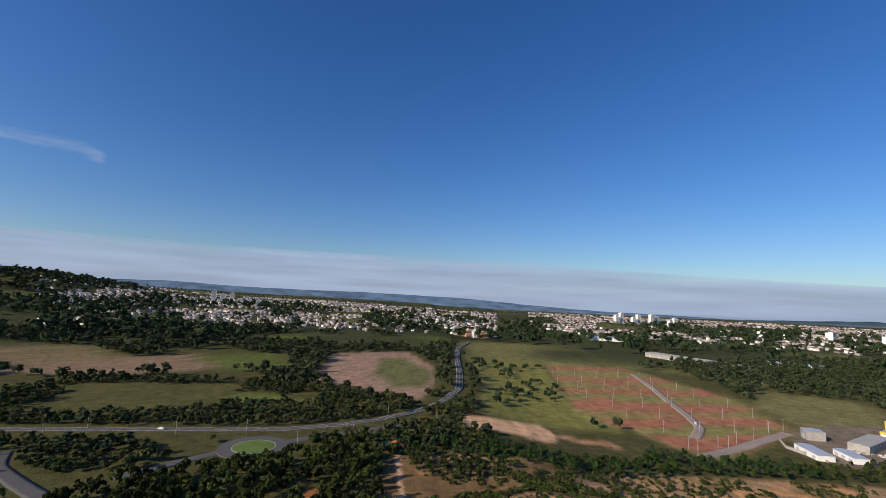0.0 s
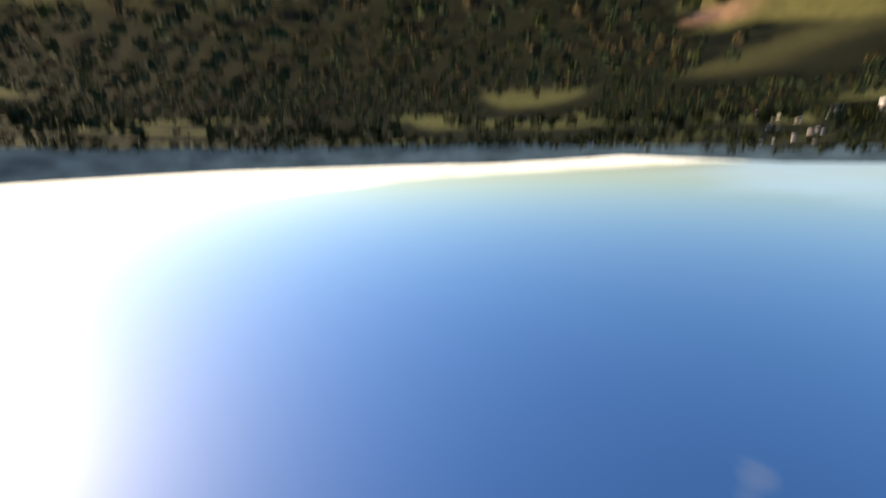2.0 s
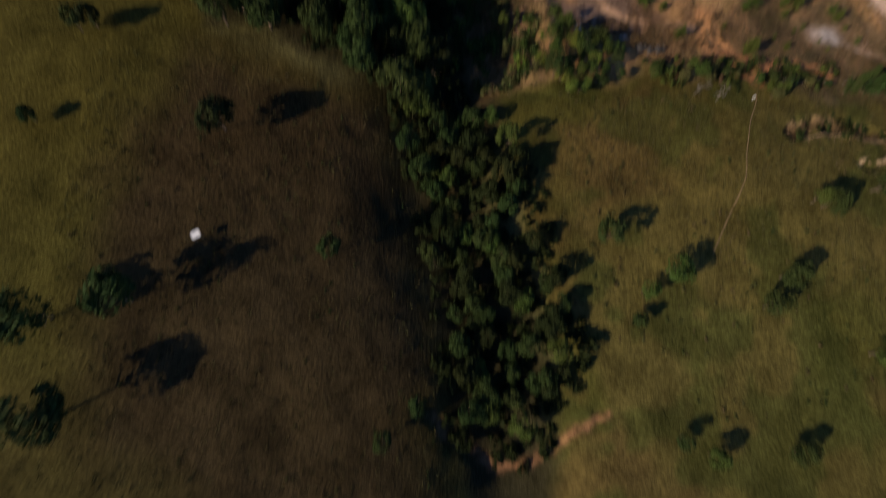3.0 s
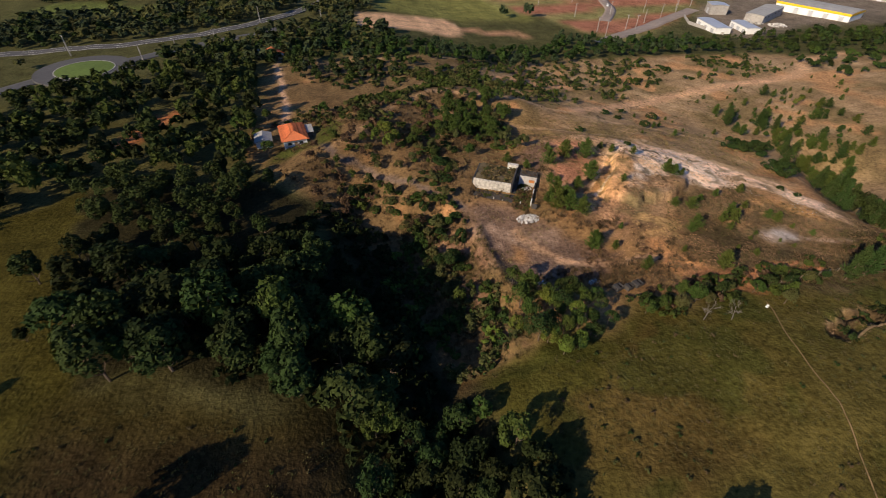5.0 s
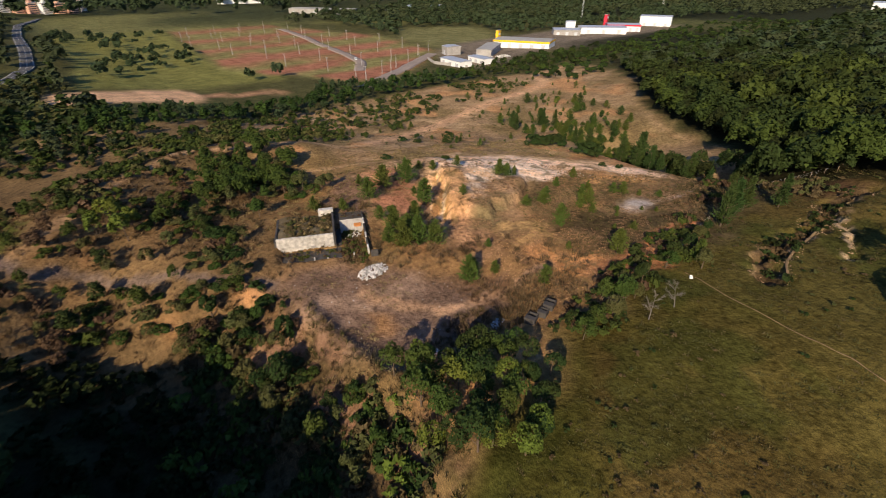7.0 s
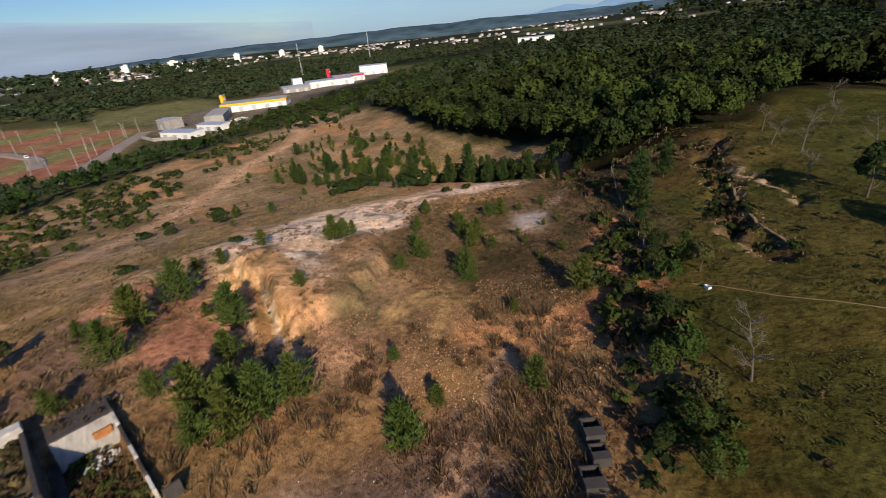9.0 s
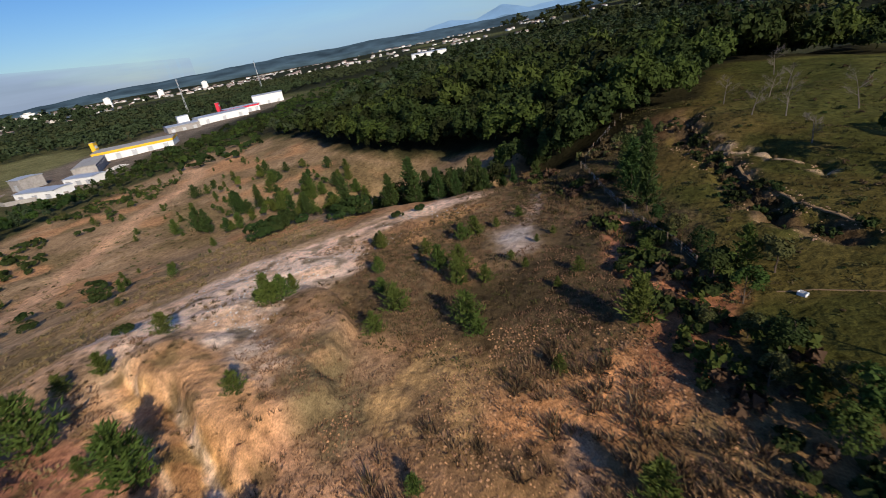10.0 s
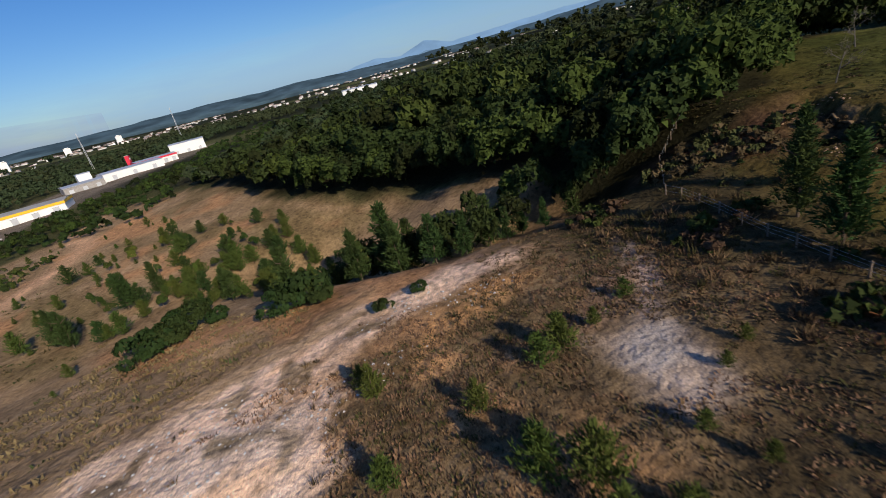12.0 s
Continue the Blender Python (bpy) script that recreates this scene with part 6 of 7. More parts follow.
shed(-17.5, 247, 3.0, 3.6, 2.6, 20, M_TILE, M_WALL, "small white house with a brown tile roof under trees", "house", "house")
shed(-25, 251, 2.0, 2.4, 2.2, 40, M_GREY_ROOF, M_WALL, "small white outbuilding under trees")


def lean_to(x, y):
    t = thing("shelter", x, y, zed(x, y), 30, label="small open shelter with white sheet roof on meadow", category="shelter")
    for px in (-0.6, 0.6):
        for py in (-0.45, 0.45):
            part("post", box(px - 0.05, py - 0.05, -0.2, px + 0.05, py + 0.05, 1.8 + 0.15 * py), M_WOOD, t)
    bm = box(-0.8, -0.65, 1.85, 0.8, 0.65, 1.9)
    bmesh.ops.rotate(bm, cent=(0, 0, 1.87), matrix=Matrix.Rotation(0.15, 3, "X"), verts=bm.verts)
    part("roof_sheet", bm, M_WHITE, t, "white metal sheet")


lean_to(-35, 24)


def trough(x, y):
    t = thing("water_trough", x, y, zed(x, y), 25, label="white rectangular water trough beside a footpath fork", category="trough")
    for x0, y0, x1, y1 in ((-0.7, -0.45, 0.7, -0.35), (-0.7, 0.35, 0.7, 0.45), (-0.7, -0.35, -0.6, 0.35), (0.6, -0.35, 0.7, 0.35)):
        part("side", box(x0, y0, -0.1, x1, y1, 0.6, 0.02), M_WHITE, t)
    part("base", box(-0.6, -0.35, -0.1, 0.6, 0.35, 0.1), M_CONCRETE, t)
    t.scale = (0.5, 0.5, 0.5)


trough(82.2, 61.7)


def goal(x, y, turn):
    g = thing("goal_post", x, y, zed(x, y), turn, label="white football goal frame on a green pitch", category="goal", group="goal posts")
    part("post", box(-3.0, -0.06, -0.1, -2.88, 0.06, 2.4), M_WHITE, g)
    part("post", box(2.88, -0.06, -0.1, 3.0, 0.06, 2.4), M_WHITE, g)
    part("crossbar", box(-2.88, -0.06, 2.28, 2.88, 0.06, 2.4), M_WHITE, g)


goal(57, -190, 80)
goal(60, -195, 80)


# ---- fence along the upper meadow ----
def fence(line, gap, label):
    f = thing("fence", line[0][0], line[0][1], zed(*line[0]), label=label, category="fence")
    me = bpy.data.meshes.new("post")
    bm = box(-0.06, -0.06, -0.3, 0.06, 0.06, 1.25, 0.015)
    bm.to_mesh(me)
    bm.free()
    me.materials.append(M_WOOD)
    tops = []
    for (ax, ay), (bx, by) in zip(line[:-1], line[1:]):
        k = int(math.hypot(bx - ax, by - ay) / gap)
        for i in range(k):
            x, y = ax + (bx - ax) * i / k, ay + (by - ay) * i / k
            p = new("post", me)
            p.parent = f
            p.location = (x - line[0][0], y - line[0][1], zed(x, y) - zed(*line[0]))
            tops.append(p.location.copy())
    for h in (0.5, 0.85, 1.15):
        bm = bmesh.new()
        for a_, b_ in zip(tops[:-1], tops[1:]):
            tube([a_ + Vector((0, 0, h)), b_ + Vector((0, 0, h))], [0.006, 0.006], 3, bm)
        part("wire", bm, M_METAL_ROOF, f)


fence([(90, 66.5), (104, 67.5), (118, 67.5), (130, 67), (139, 62), (148, 52)], 2.6, "wire fence with weathered wooden posts along the meadow")


# ---- utility poles ----
def pole_kind(tall):
    p = thing("utility_pole", 0, 0, 0, label="tall pale concrete utility pole with crossarm", category="pole")
    part("shaft", tube([(0, 0, -0.8), (0, 0, tall / 2), (0, 0, tall)], [0.22, 0.18, 0.13], 7), M_CONCRETE, p)
    part("crossarm", box(-1.0, -0.07, tall - 0.6, 1.0, 0.07, tall - 0.45), M_WOOD, p)
    for k in (-0.9, 0, 0.9):
        part("insulator", tube([(k, 0, tall - 0.45), (k, 0, tall - 0.2)], [0.06, 0.04], 6), M_WHITE, p)
    return p


POLE = pole_kind(9.0)
spots = [(-72, 246), (-45, 268), (-108, 268), (-150, 270), (-200, 268), (-28, 316), (-215, 255), (6, 300)]
for k in range(9):
    yy = 296 + 40 * k
    for i in range(5):
        x = 175 + 30 * i + 8 * (k % 2) - 3 * k
        if inside(np.array([x]), np.array([float(yy)]), LOTS)[0] > -4:
            spots.append((x, yy + 0.12 * (x - 200)))
for i in range(6):
    spots.append((176 + 22 * i, 284 + 13 * i))
POLE.matrix_basis = pose(-60, 256, zed(-60, 256), 0, 0, 30)
tagged(POLE, group="utility poles")
for x, y in spots:
    copy_thing(POLE, pose(x, y, zed(x, y), 0, 0, RNG.uniform(0, 180)))


# ---- warehouses and shops ----
def hall(x, y, w, d, h, turn, wall, roof, label, band=None, pitch=0.08, doors=3, base=0.0):
    t = thing("warehouse", x, y, zed(x, y) + base, turn, label=label, category="warehouse")
    part("wall", box(-w, -d, -3.0, w, d, h, 0.03), wall, t)
    part("roof", gable_roof(w, d, h, h + pitch * w, 0.3, 0.2), roof, t)
    for sg in (-1, 1):
        bm = bmesh.new()
        bm.faces.new([bm.verts.new(p) for p in ((-w, sg * (d - 0.03), h - 0.02), (w, sg * (d - 0.03), h - 0.02), (0, sg * (d - 0.03), h + pitch * w))])
        part("gable", bm, wall, t)
    if band:
        part("fascia", box(-w - 0.35, -d - 0.35, h - 1.4, w + 0.35, d + 0.35, h + 0.12, 0.02), band, t, "coloured fascia band")
    for k in range(doors):
        yy = -d + (k + 0.5) * 2 * d / doors
        dr = part("roller_door", box(-w - 0.08, yy - 1.6, -1.0, -w + 0.05, yy + 1.6, min(3.4, h * 0.6)), M_METAL_ROOF, t)
        part("door_frame", box(-w - 0.1, yy - 1.75, min(3.4, h * 0.6), -w + 0.05, yy + 1.75, min(3.4, h * 0.6) + 0.15), M_CONCRETE, dr)
        window_in(t, w, yy, h * 0.7, 2.4, 0.9, 90)
    return t


def sign_tower(x, y, h, w, mat, label):
    t = thing("sign_tower", x, y, zed(x, y), 15, label=label, category="sign tower")
    part("shaft", box(-w, -w * 0.45, -1, w, w * 0.45, h, 0.06), mat, t)
    part("emblem_panel", box(-w * 0.6, -w * 0.5, h * 0.66, w * 0.6, -w * 0.44, h * 0.82), M_WHITE, t, "plain pale panel")
    part("cap", box(-w * 1.03, -w * 0.5, h, w * 1.03, w * 0.5, h + 0.25), M_CONCRETE, t)


hall(259, 290, 5.0, 13, 3.8, -12, M_WHITE, M_METAL_ROOF, "long white warehouse with pale roof beside the gravel road")
hall(277, 282, 4.5, 10, 3.6, -12, M_WHITE, M_METAL_ROOF, "white warehouse behind a loading yard")
hall(293, 329, 6, 5.5, 6, -22, M_CONCRETE, M_METAL_ROOF, "grey box-shaped warehouse office", doors=1)
hall(318, 310, 6, 22, 5, -60, M_CONCRETE, M_GREY_ROOF, "long open storage shed with grey roof", doors=6)
hall(372, 315, 13, 25, 6.0, 22.8, M_WHITE, M_GREY_ROOF, "large white shop hall with a yellow fascia", M_YELLOW, 0.06, 5)
sign_tower(366, 341, 12, 2.8, M_YELLOW, "tall square yellow sign tower by the shop hall")
hall(484, 344, 13, 14, 5, 38, M_CONCRETE, M_METAL_ROOF, "broad grey warehouse with pale roof")
hall(504, 352, 5, 5, 11, 38, M_WHITE, M_METAL_ROOF, "tall white block beside grey warehouses", doors=1)
hall(520, 322, 13, 24, 6, 40, M_WHITE, M_METAL_ROOF, "large white warehouse with pale blue-grey roof")
hall(560, 318, 12, 18, 6.5, 35, M_WHITE, M_METAL_ROOF, "white shop hall with a red fascia", M_RED, 0.06, 5)
sign_tower(598, 360, 13, 4.0, M_RED, "tall square red sign tower by the shop hall")
hall(640, 315, 12, 18, 11, 20, M_WHITE, M_METAL_ROOF, "tall white distribution hall")
hall(1075, 122, 18, 36, 14, 5, M_WHITE, M_METAL_ROOF, "big white factory hall on a far grass terrace")
hall(455, 790, 16, 60, 7, 25, M_CONCRETE, M_GREY_ROOF, "long grey factory beyond the building lots", doors=6)
hall(500, 720, 14, 30, 6, 25, M_WHITE, M_METAL_ROOF, "pale factory annex beyond the building lots")
hall(480, 1150, 20, 60, 9, 70, M_WHITE, M_METAL_ROOF, "far white and blue factory on the plain", M_BLUE)
hall(640, 760, 14, 40, 6, 60, M_WHITE, M_METAL_ROOF, "far white hall with a blue fascia", M_BLUE)


def yard_wall(a_, b_):
    n = Vector((b_[0] - a_[0], b_[1] - a_[1], 0))
    w = thing("yard_wall", a_[0], a_[1], zed(*a_), math.degrees(math.atan2(n.y, n.x)), label="pale concrete boundary wall of the warehouse yard", category="wall")
    k = int(n.length / 3)
    for i in range(k):
        part("wall_panel", box(i * 3, -0.08, -1.5, i * 3 + 2.9, 0.08, 2.0), M_CONCRETE, w)
        part("wall_post", box(i * 3 - 0.12, -0.14, -1.5, i * 3 + 0.12, 0.14, 2.1), M_CONCRETE, w)


yard_wall((261, 322), (252, 305))
yard_wall((252, 305), (256, 274))
heap("scrap_heap", 300, 300, 9, 6, 1.6, 160, 1.0, M_RUBBLE, "yard of mixed pale scrap and pallets", "scrap", 5)
heap("scrap_heap", 312, 290, 7, 5, 1.2, 120, 0.9, M_RUBBLE, "stacks of pale crates in the yard", "scrap", 6)


def mast(x, y, h):
    m = thing("radio_mast", x, y, zed(x, y), label="thin grey lattice radio mast", category="mast")
    for k in range(3):
        c, s = math.cos(k * 2.1), math.sin(k * 2.1)
        part("leg", tube([(c * 1.2, s * 1.2, -1), (c * 0.35, s * 0.35, h)], [0.22, 0.14], 5), M_METAL_ROOF, m)
    bm = bmesh.new()
    for i in range(14):
        z0, z1 = h * i / 14, h * (i + 1) / 14
        for k in range(3):
            r0, r1 = 1.2 - 0.85 * i / 14, 1.2 - 0.85 * (i + 1) / 14
            tube([(math.cos(k * 2.1) * r0, math.sin(k * 2.1) * r0, z0), (math.cos(k * 2.1 + 2.1) * r1, math.sin(k * 2.1 + 2.1) * r1, z1)], [0.09, 0.09], 3, bm)
    part("bracing", bm, M_METAL_ROOF, m)


mast(640, 420, 45)
mast(900, 420, 55)


# ---- vehicles ----
def car(x, y, turn, mat, label, long=4.2, z=None):
    c = thing("car", x, y, zed(x, y) + 0.15 if z is None else z, turn, label=label, category="car")
    bm = box(-long / 2, -0.85, 0.3, long / 2, 0.85, 0.85, 0.1)
    box(-long * 0.28, -0.75, 0.85, long * 0.3, 0.75, 1.4, 0.12, bm)
    part("body", bm, mat, c)
    part("windscreen", box(-long * 0.285, -0.68, 0.92, long * 0.305, 0.68, 1.3), M_GLASS, c)
    for sx in (-1, 1):
        for sy in (-1, 1):
            w = tube([(sx * long * 0.31, sy * 0.72, 0.32), (sx * long * 0.31, sy * 0.9, 0.32)], [0.32, 0.32], 12)
            tyre = part("wheel", w, M_DARK_CONC, c)
            part("rim", tube([(sx * long * 0.31, sy * 0.9, 0.32), (sx * long * 0.31, sy * 0.92, 0.32)], [0.18, 0.16], 10), M_METAL_ROOF, tyre)


i = int(np.argmin(np.hypot(hp[:, 0] + 160, hp[:, 1] - 278)))
car(hp[i, 0], hp[i, 1] - 1.8, 2, M_WHITE, "white car on the asphalt highway", z=float(hz[i]) + 0.02)
car(222, 362, 60, M_WHITE, "white and blue delivery van on the building lots", 6.0)


# ---- towns ----
def town(name, xs, ys, seed, low, high, label):
    """Small houses with pitched roofs, too many and too far to tell apart."""
    rng = np.random.RandomState(seed)
    n = len(xs)
    zs = ground_z(xs, ys) - 1.0
    w, d, h = rng.uniform(low, high, n), rng.uniform(low, high, n) * 1.3, rng.uniform(2.8, 6.5, n) + 1.0
    a = rng.choice([0.3, 1.87], n) + rng.normal(0, 0.2, n)
    corner = np.array([(-1, -1), (1, -1), (1, 1), (-1, 1)])
    v = np.zeros((n, 14, 3))
    for i, (cx, cy) in enumerate(corner):
        v[:, i], v[:, i + 4] = np.stack([cx * w, cy * d, 0 * w], 1), np.stack([cx * w, cy * d, h], 1)
        v[:, i + 8] = np.stack([cx * w * 1.12, cy * d * 1.1, h + 0.05], 1)
    v[:, 12], v[:, 13] = np.stack([0 * w, -d * 1.1, h + w * 0.45], 1), np.stack([0 * w, d * 1.1, h + w * 0.45], 1)
    c, s = np.cos(a)[:, None], np.sin(a)[:, None]
    out = np.stack([v[..., 0] * c - v[..., 1] * s + xs[:, None], v[..., 0] * s + v[..., 1] * c + ys[:, None], v[..., 2] + zs[:, None]], -1)
    f = np.array([(0, 1, 5, 4), (1, 2, 6, 5), (2, 3, 7, 6), (3, 0, 4, 7), (8, 12, 13, 11), (9, 10, 13, 12), (8, 9, 12, 12), (10, 11, 13, 13)])
    tri = []
    mats = []
    for q in f:
        tri.append((q[0], q[1], q[2]))
        mats.append(0 if q.max() < 8 else 1)
        if q[2] != q[3]:
            tri.append((q[0], q[2], q[3]))
            mats.append(0 if q.max() < 8 else 1)
    tri = np.array(tri)
    faces = (tri[None] + 14 * np.arange(n)[:, None, None]).reshape(-1, 3)
    ob = new(name, mesh_of(name, out.reshape(-1, 3), faces, [M_TOWN_WALL, M_TOWN_ROOF], np.tile(mats, n)))
    tagged(ob, label, "houses", kind="stuff")


def polar(az0, az1, r0, r1, n, seed, bias=1.0, clump=0.45, size=150):
    rng = np.random.RandomState(seed)
    a, r = np.radians(rng.uniform(az0, az1, n)), r0 + (r1 - r0) * rng.rand(n) ** bias
    x, y = r * np.sin(a), r * np.cos(a)
    ok = (fbm(x, y, size, 44) > clump) & open_land(x, y)
    return x[ok], y[ok]


town("hillside_town", *polar(-40, 9, 1050, 2700, 5000, 50, 0.8, 0.40), 51, 2.4, 4.3, "hillside town of small white and terracotta houses")
town("plain_town", *polar(13, 52, 1350, 3600, 5000, 52, 0.8, 0.46), 53, 2.6, 5.8, "far town of pale houses across the plain")
town("east_town", *polar(52, 100, 1500, 3300, 1000, 54, 0.9, 0.55), 55, 3.4, 7.0, "far town of pale houses at the foot of hills")
town("valley_hamlet", *polar(95, 150, 900, 2400, 420, 56, 0.8, 0.55), 57, 3.4, 6, "far scattered pale houses between woods")


rng = np.random.RandomState(112)
a_, r_ = np.radians(rng.uniform(-40, 52, 2800)), 1050 + 2300 * rng.rand(2800) ** 0.9
dx_, dy_ = r_ * np.sin(a_), r_ * np.cos(a_)
ok_ = open_land(dx_, dy_) & (vnoise(dx_, dy_, 70, 34) > 0.40)
woods("town_trees", dx_[ok_], dy_[ok_], WIDE, 113, 0.6, 1.3, M_WOODS, "dark trees among the houses of the towns")


def block(x, y, w, d, floors, turn, wall, label, group):
    t = thing("apartment_block", x, y, zed(x, y), turn, label=label, category="apartment block", group=group)
    h = floors * 3.0
    part("wall", box(-w, -d, -4, w, d, h), wall, t)
    part("roof", box(-w * 1.02, -d * 1.02, h, w * 1.02, d * 1.02, h + 0.8), M_GREY_ROOF, t)
    part("water_tank_house", box(-w * 0.3, -d * 0.5, h + 0.8, w * 0.3, d * 0.5, h + 3.2), wall, t)
    for k in range(floors):
        part("window_row", box(-w * 0.88, -d - 0.12, k * 3 + 1.0, w * 0.88, d + 0.12, k * 3 + 2.2), M_GLASS, t)


for k in range(7):
    block(-870 + 34 * k, 1880 + 6 * k, 9, 7, (14, 10, 12, 5, 5, 5, 5)[k], 20, M_WHITE, "white apartment tower above the hillside town", "white towers of the hillside")
for k in range(11):
    x, y = 70 + 17 * (k % 6) + 4 * (k // 6), 1130 - 22 * (k % 6) * 0.4 + 36 * (k // 6)
    block(x, y, 6, 8, 5, 15, M_PINK if k % 3 else M_WALL, "terracotta and white five-storey apartment block", "apartment estate by the highway")
for k in range(8):
    block(880 + 30 * k, 2050 - 22 * k + 40 * (k % 2), 8, 8, (12, 15, 10, 14, 16, 13, 9, 12)[k], 10, M_WHITE, "pale city apartment tower on the plain", "city towers")
for k in range(6):
    block(1150 + 160 * k, 1500 - 90 * k, 14, 10, (6, 9, 7, 10, 8, 9)[k], 30, M_WHITE, "pale far office block on the plain", "far office blocks")
block(1420, 1330, 34, 16, 9, 45, M_WHITE, "broad white far building on the plain", "far office blocks")


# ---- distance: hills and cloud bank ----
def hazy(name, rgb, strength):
    """Hills with the haze of distance painted in: blue-grey colour that also glows."""
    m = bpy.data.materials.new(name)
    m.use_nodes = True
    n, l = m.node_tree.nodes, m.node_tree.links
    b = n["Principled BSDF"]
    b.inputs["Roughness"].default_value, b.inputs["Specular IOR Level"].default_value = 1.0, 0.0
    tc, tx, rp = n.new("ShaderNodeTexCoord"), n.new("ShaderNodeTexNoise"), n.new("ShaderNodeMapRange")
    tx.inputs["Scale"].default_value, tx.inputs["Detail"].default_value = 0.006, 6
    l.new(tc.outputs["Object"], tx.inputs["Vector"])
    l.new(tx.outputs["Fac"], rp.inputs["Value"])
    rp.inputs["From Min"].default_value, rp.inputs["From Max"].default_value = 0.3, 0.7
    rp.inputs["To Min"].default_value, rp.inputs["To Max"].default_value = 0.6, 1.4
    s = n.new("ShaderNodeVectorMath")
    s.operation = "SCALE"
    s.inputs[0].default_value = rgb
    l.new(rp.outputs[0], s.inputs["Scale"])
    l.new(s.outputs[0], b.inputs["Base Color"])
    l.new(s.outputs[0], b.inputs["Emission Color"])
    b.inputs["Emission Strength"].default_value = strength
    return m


def range_of_hills(name, radius, az0, az1, heights, mat, seed, label, rough=12.0):
    """A ridge on an arc about the plan; heights in metres at even steps."""
    n = 160
    az = np.radians(np.linspace(az0, az1, n))
    h = np.interp(np.linspace(0, 1, n), np.linspace(0, 1, len(heights)), heights)
    h = h * ramp(np.minimum(np.linspace(0, 1, n), 1 - np.linspace(0, 1, n)), -0.02, 0.10)
    h = h + rough * (fbm(np.linspace(0, 40, n), np.zeros(n), 6, seed) - 0.5) + rough * 0.3 * (vnoise(np.linspace(0, 160, n), np.zeros(n), 2, seed) - 0.5)
    rows = []
    for k, (dr, s) in enumerate(((0, -0.02), (-0.03, 0.12), (0.02, 0.45), (0.06, 0.8), (0.09, 1.0), (0.15, 0.7))):
        r = radius * (1 + dr) + 40 * (fbm(np.linspace(0, 60, n), np.full(n, k * 9.0), 7, seed + 1) - 0.5)
        rows.append(np.column_stack([r * np.sin(az), r * np.cos(az), np.where(s < 0, -60, h * s)]))
    v = np.concatenate(rows)
    f = [(a * n + i, a * n + i + 1, (a + 1) * n + i + 1, (a + 1) * n + i) for a in range(5) for i in range(n - 1)]
    tagged(new(name, mesh_of(name, v, f, mat, smooth=True)), label, "hills", kind="structure")


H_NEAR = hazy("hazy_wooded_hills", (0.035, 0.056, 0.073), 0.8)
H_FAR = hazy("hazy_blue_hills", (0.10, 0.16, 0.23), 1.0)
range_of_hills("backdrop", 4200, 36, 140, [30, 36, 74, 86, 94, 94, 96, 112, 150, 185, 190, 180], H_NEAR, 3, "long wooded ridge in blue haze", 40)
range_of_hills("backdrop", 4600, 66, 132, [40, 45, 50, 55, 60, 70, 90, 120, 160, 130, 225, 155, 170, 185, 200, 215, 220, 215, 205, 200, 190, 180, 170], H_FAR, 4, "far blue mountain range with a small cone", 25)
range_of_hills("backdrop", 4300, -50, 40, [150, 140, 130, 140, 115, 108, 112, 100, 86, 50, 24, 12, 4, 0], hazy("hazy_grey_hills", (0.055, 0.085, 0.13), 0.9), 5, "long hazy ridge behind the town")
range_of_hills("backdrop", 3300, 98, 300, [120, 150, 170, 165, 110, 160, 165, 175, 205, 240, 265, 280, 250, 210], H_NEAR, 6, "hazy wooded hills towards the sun")


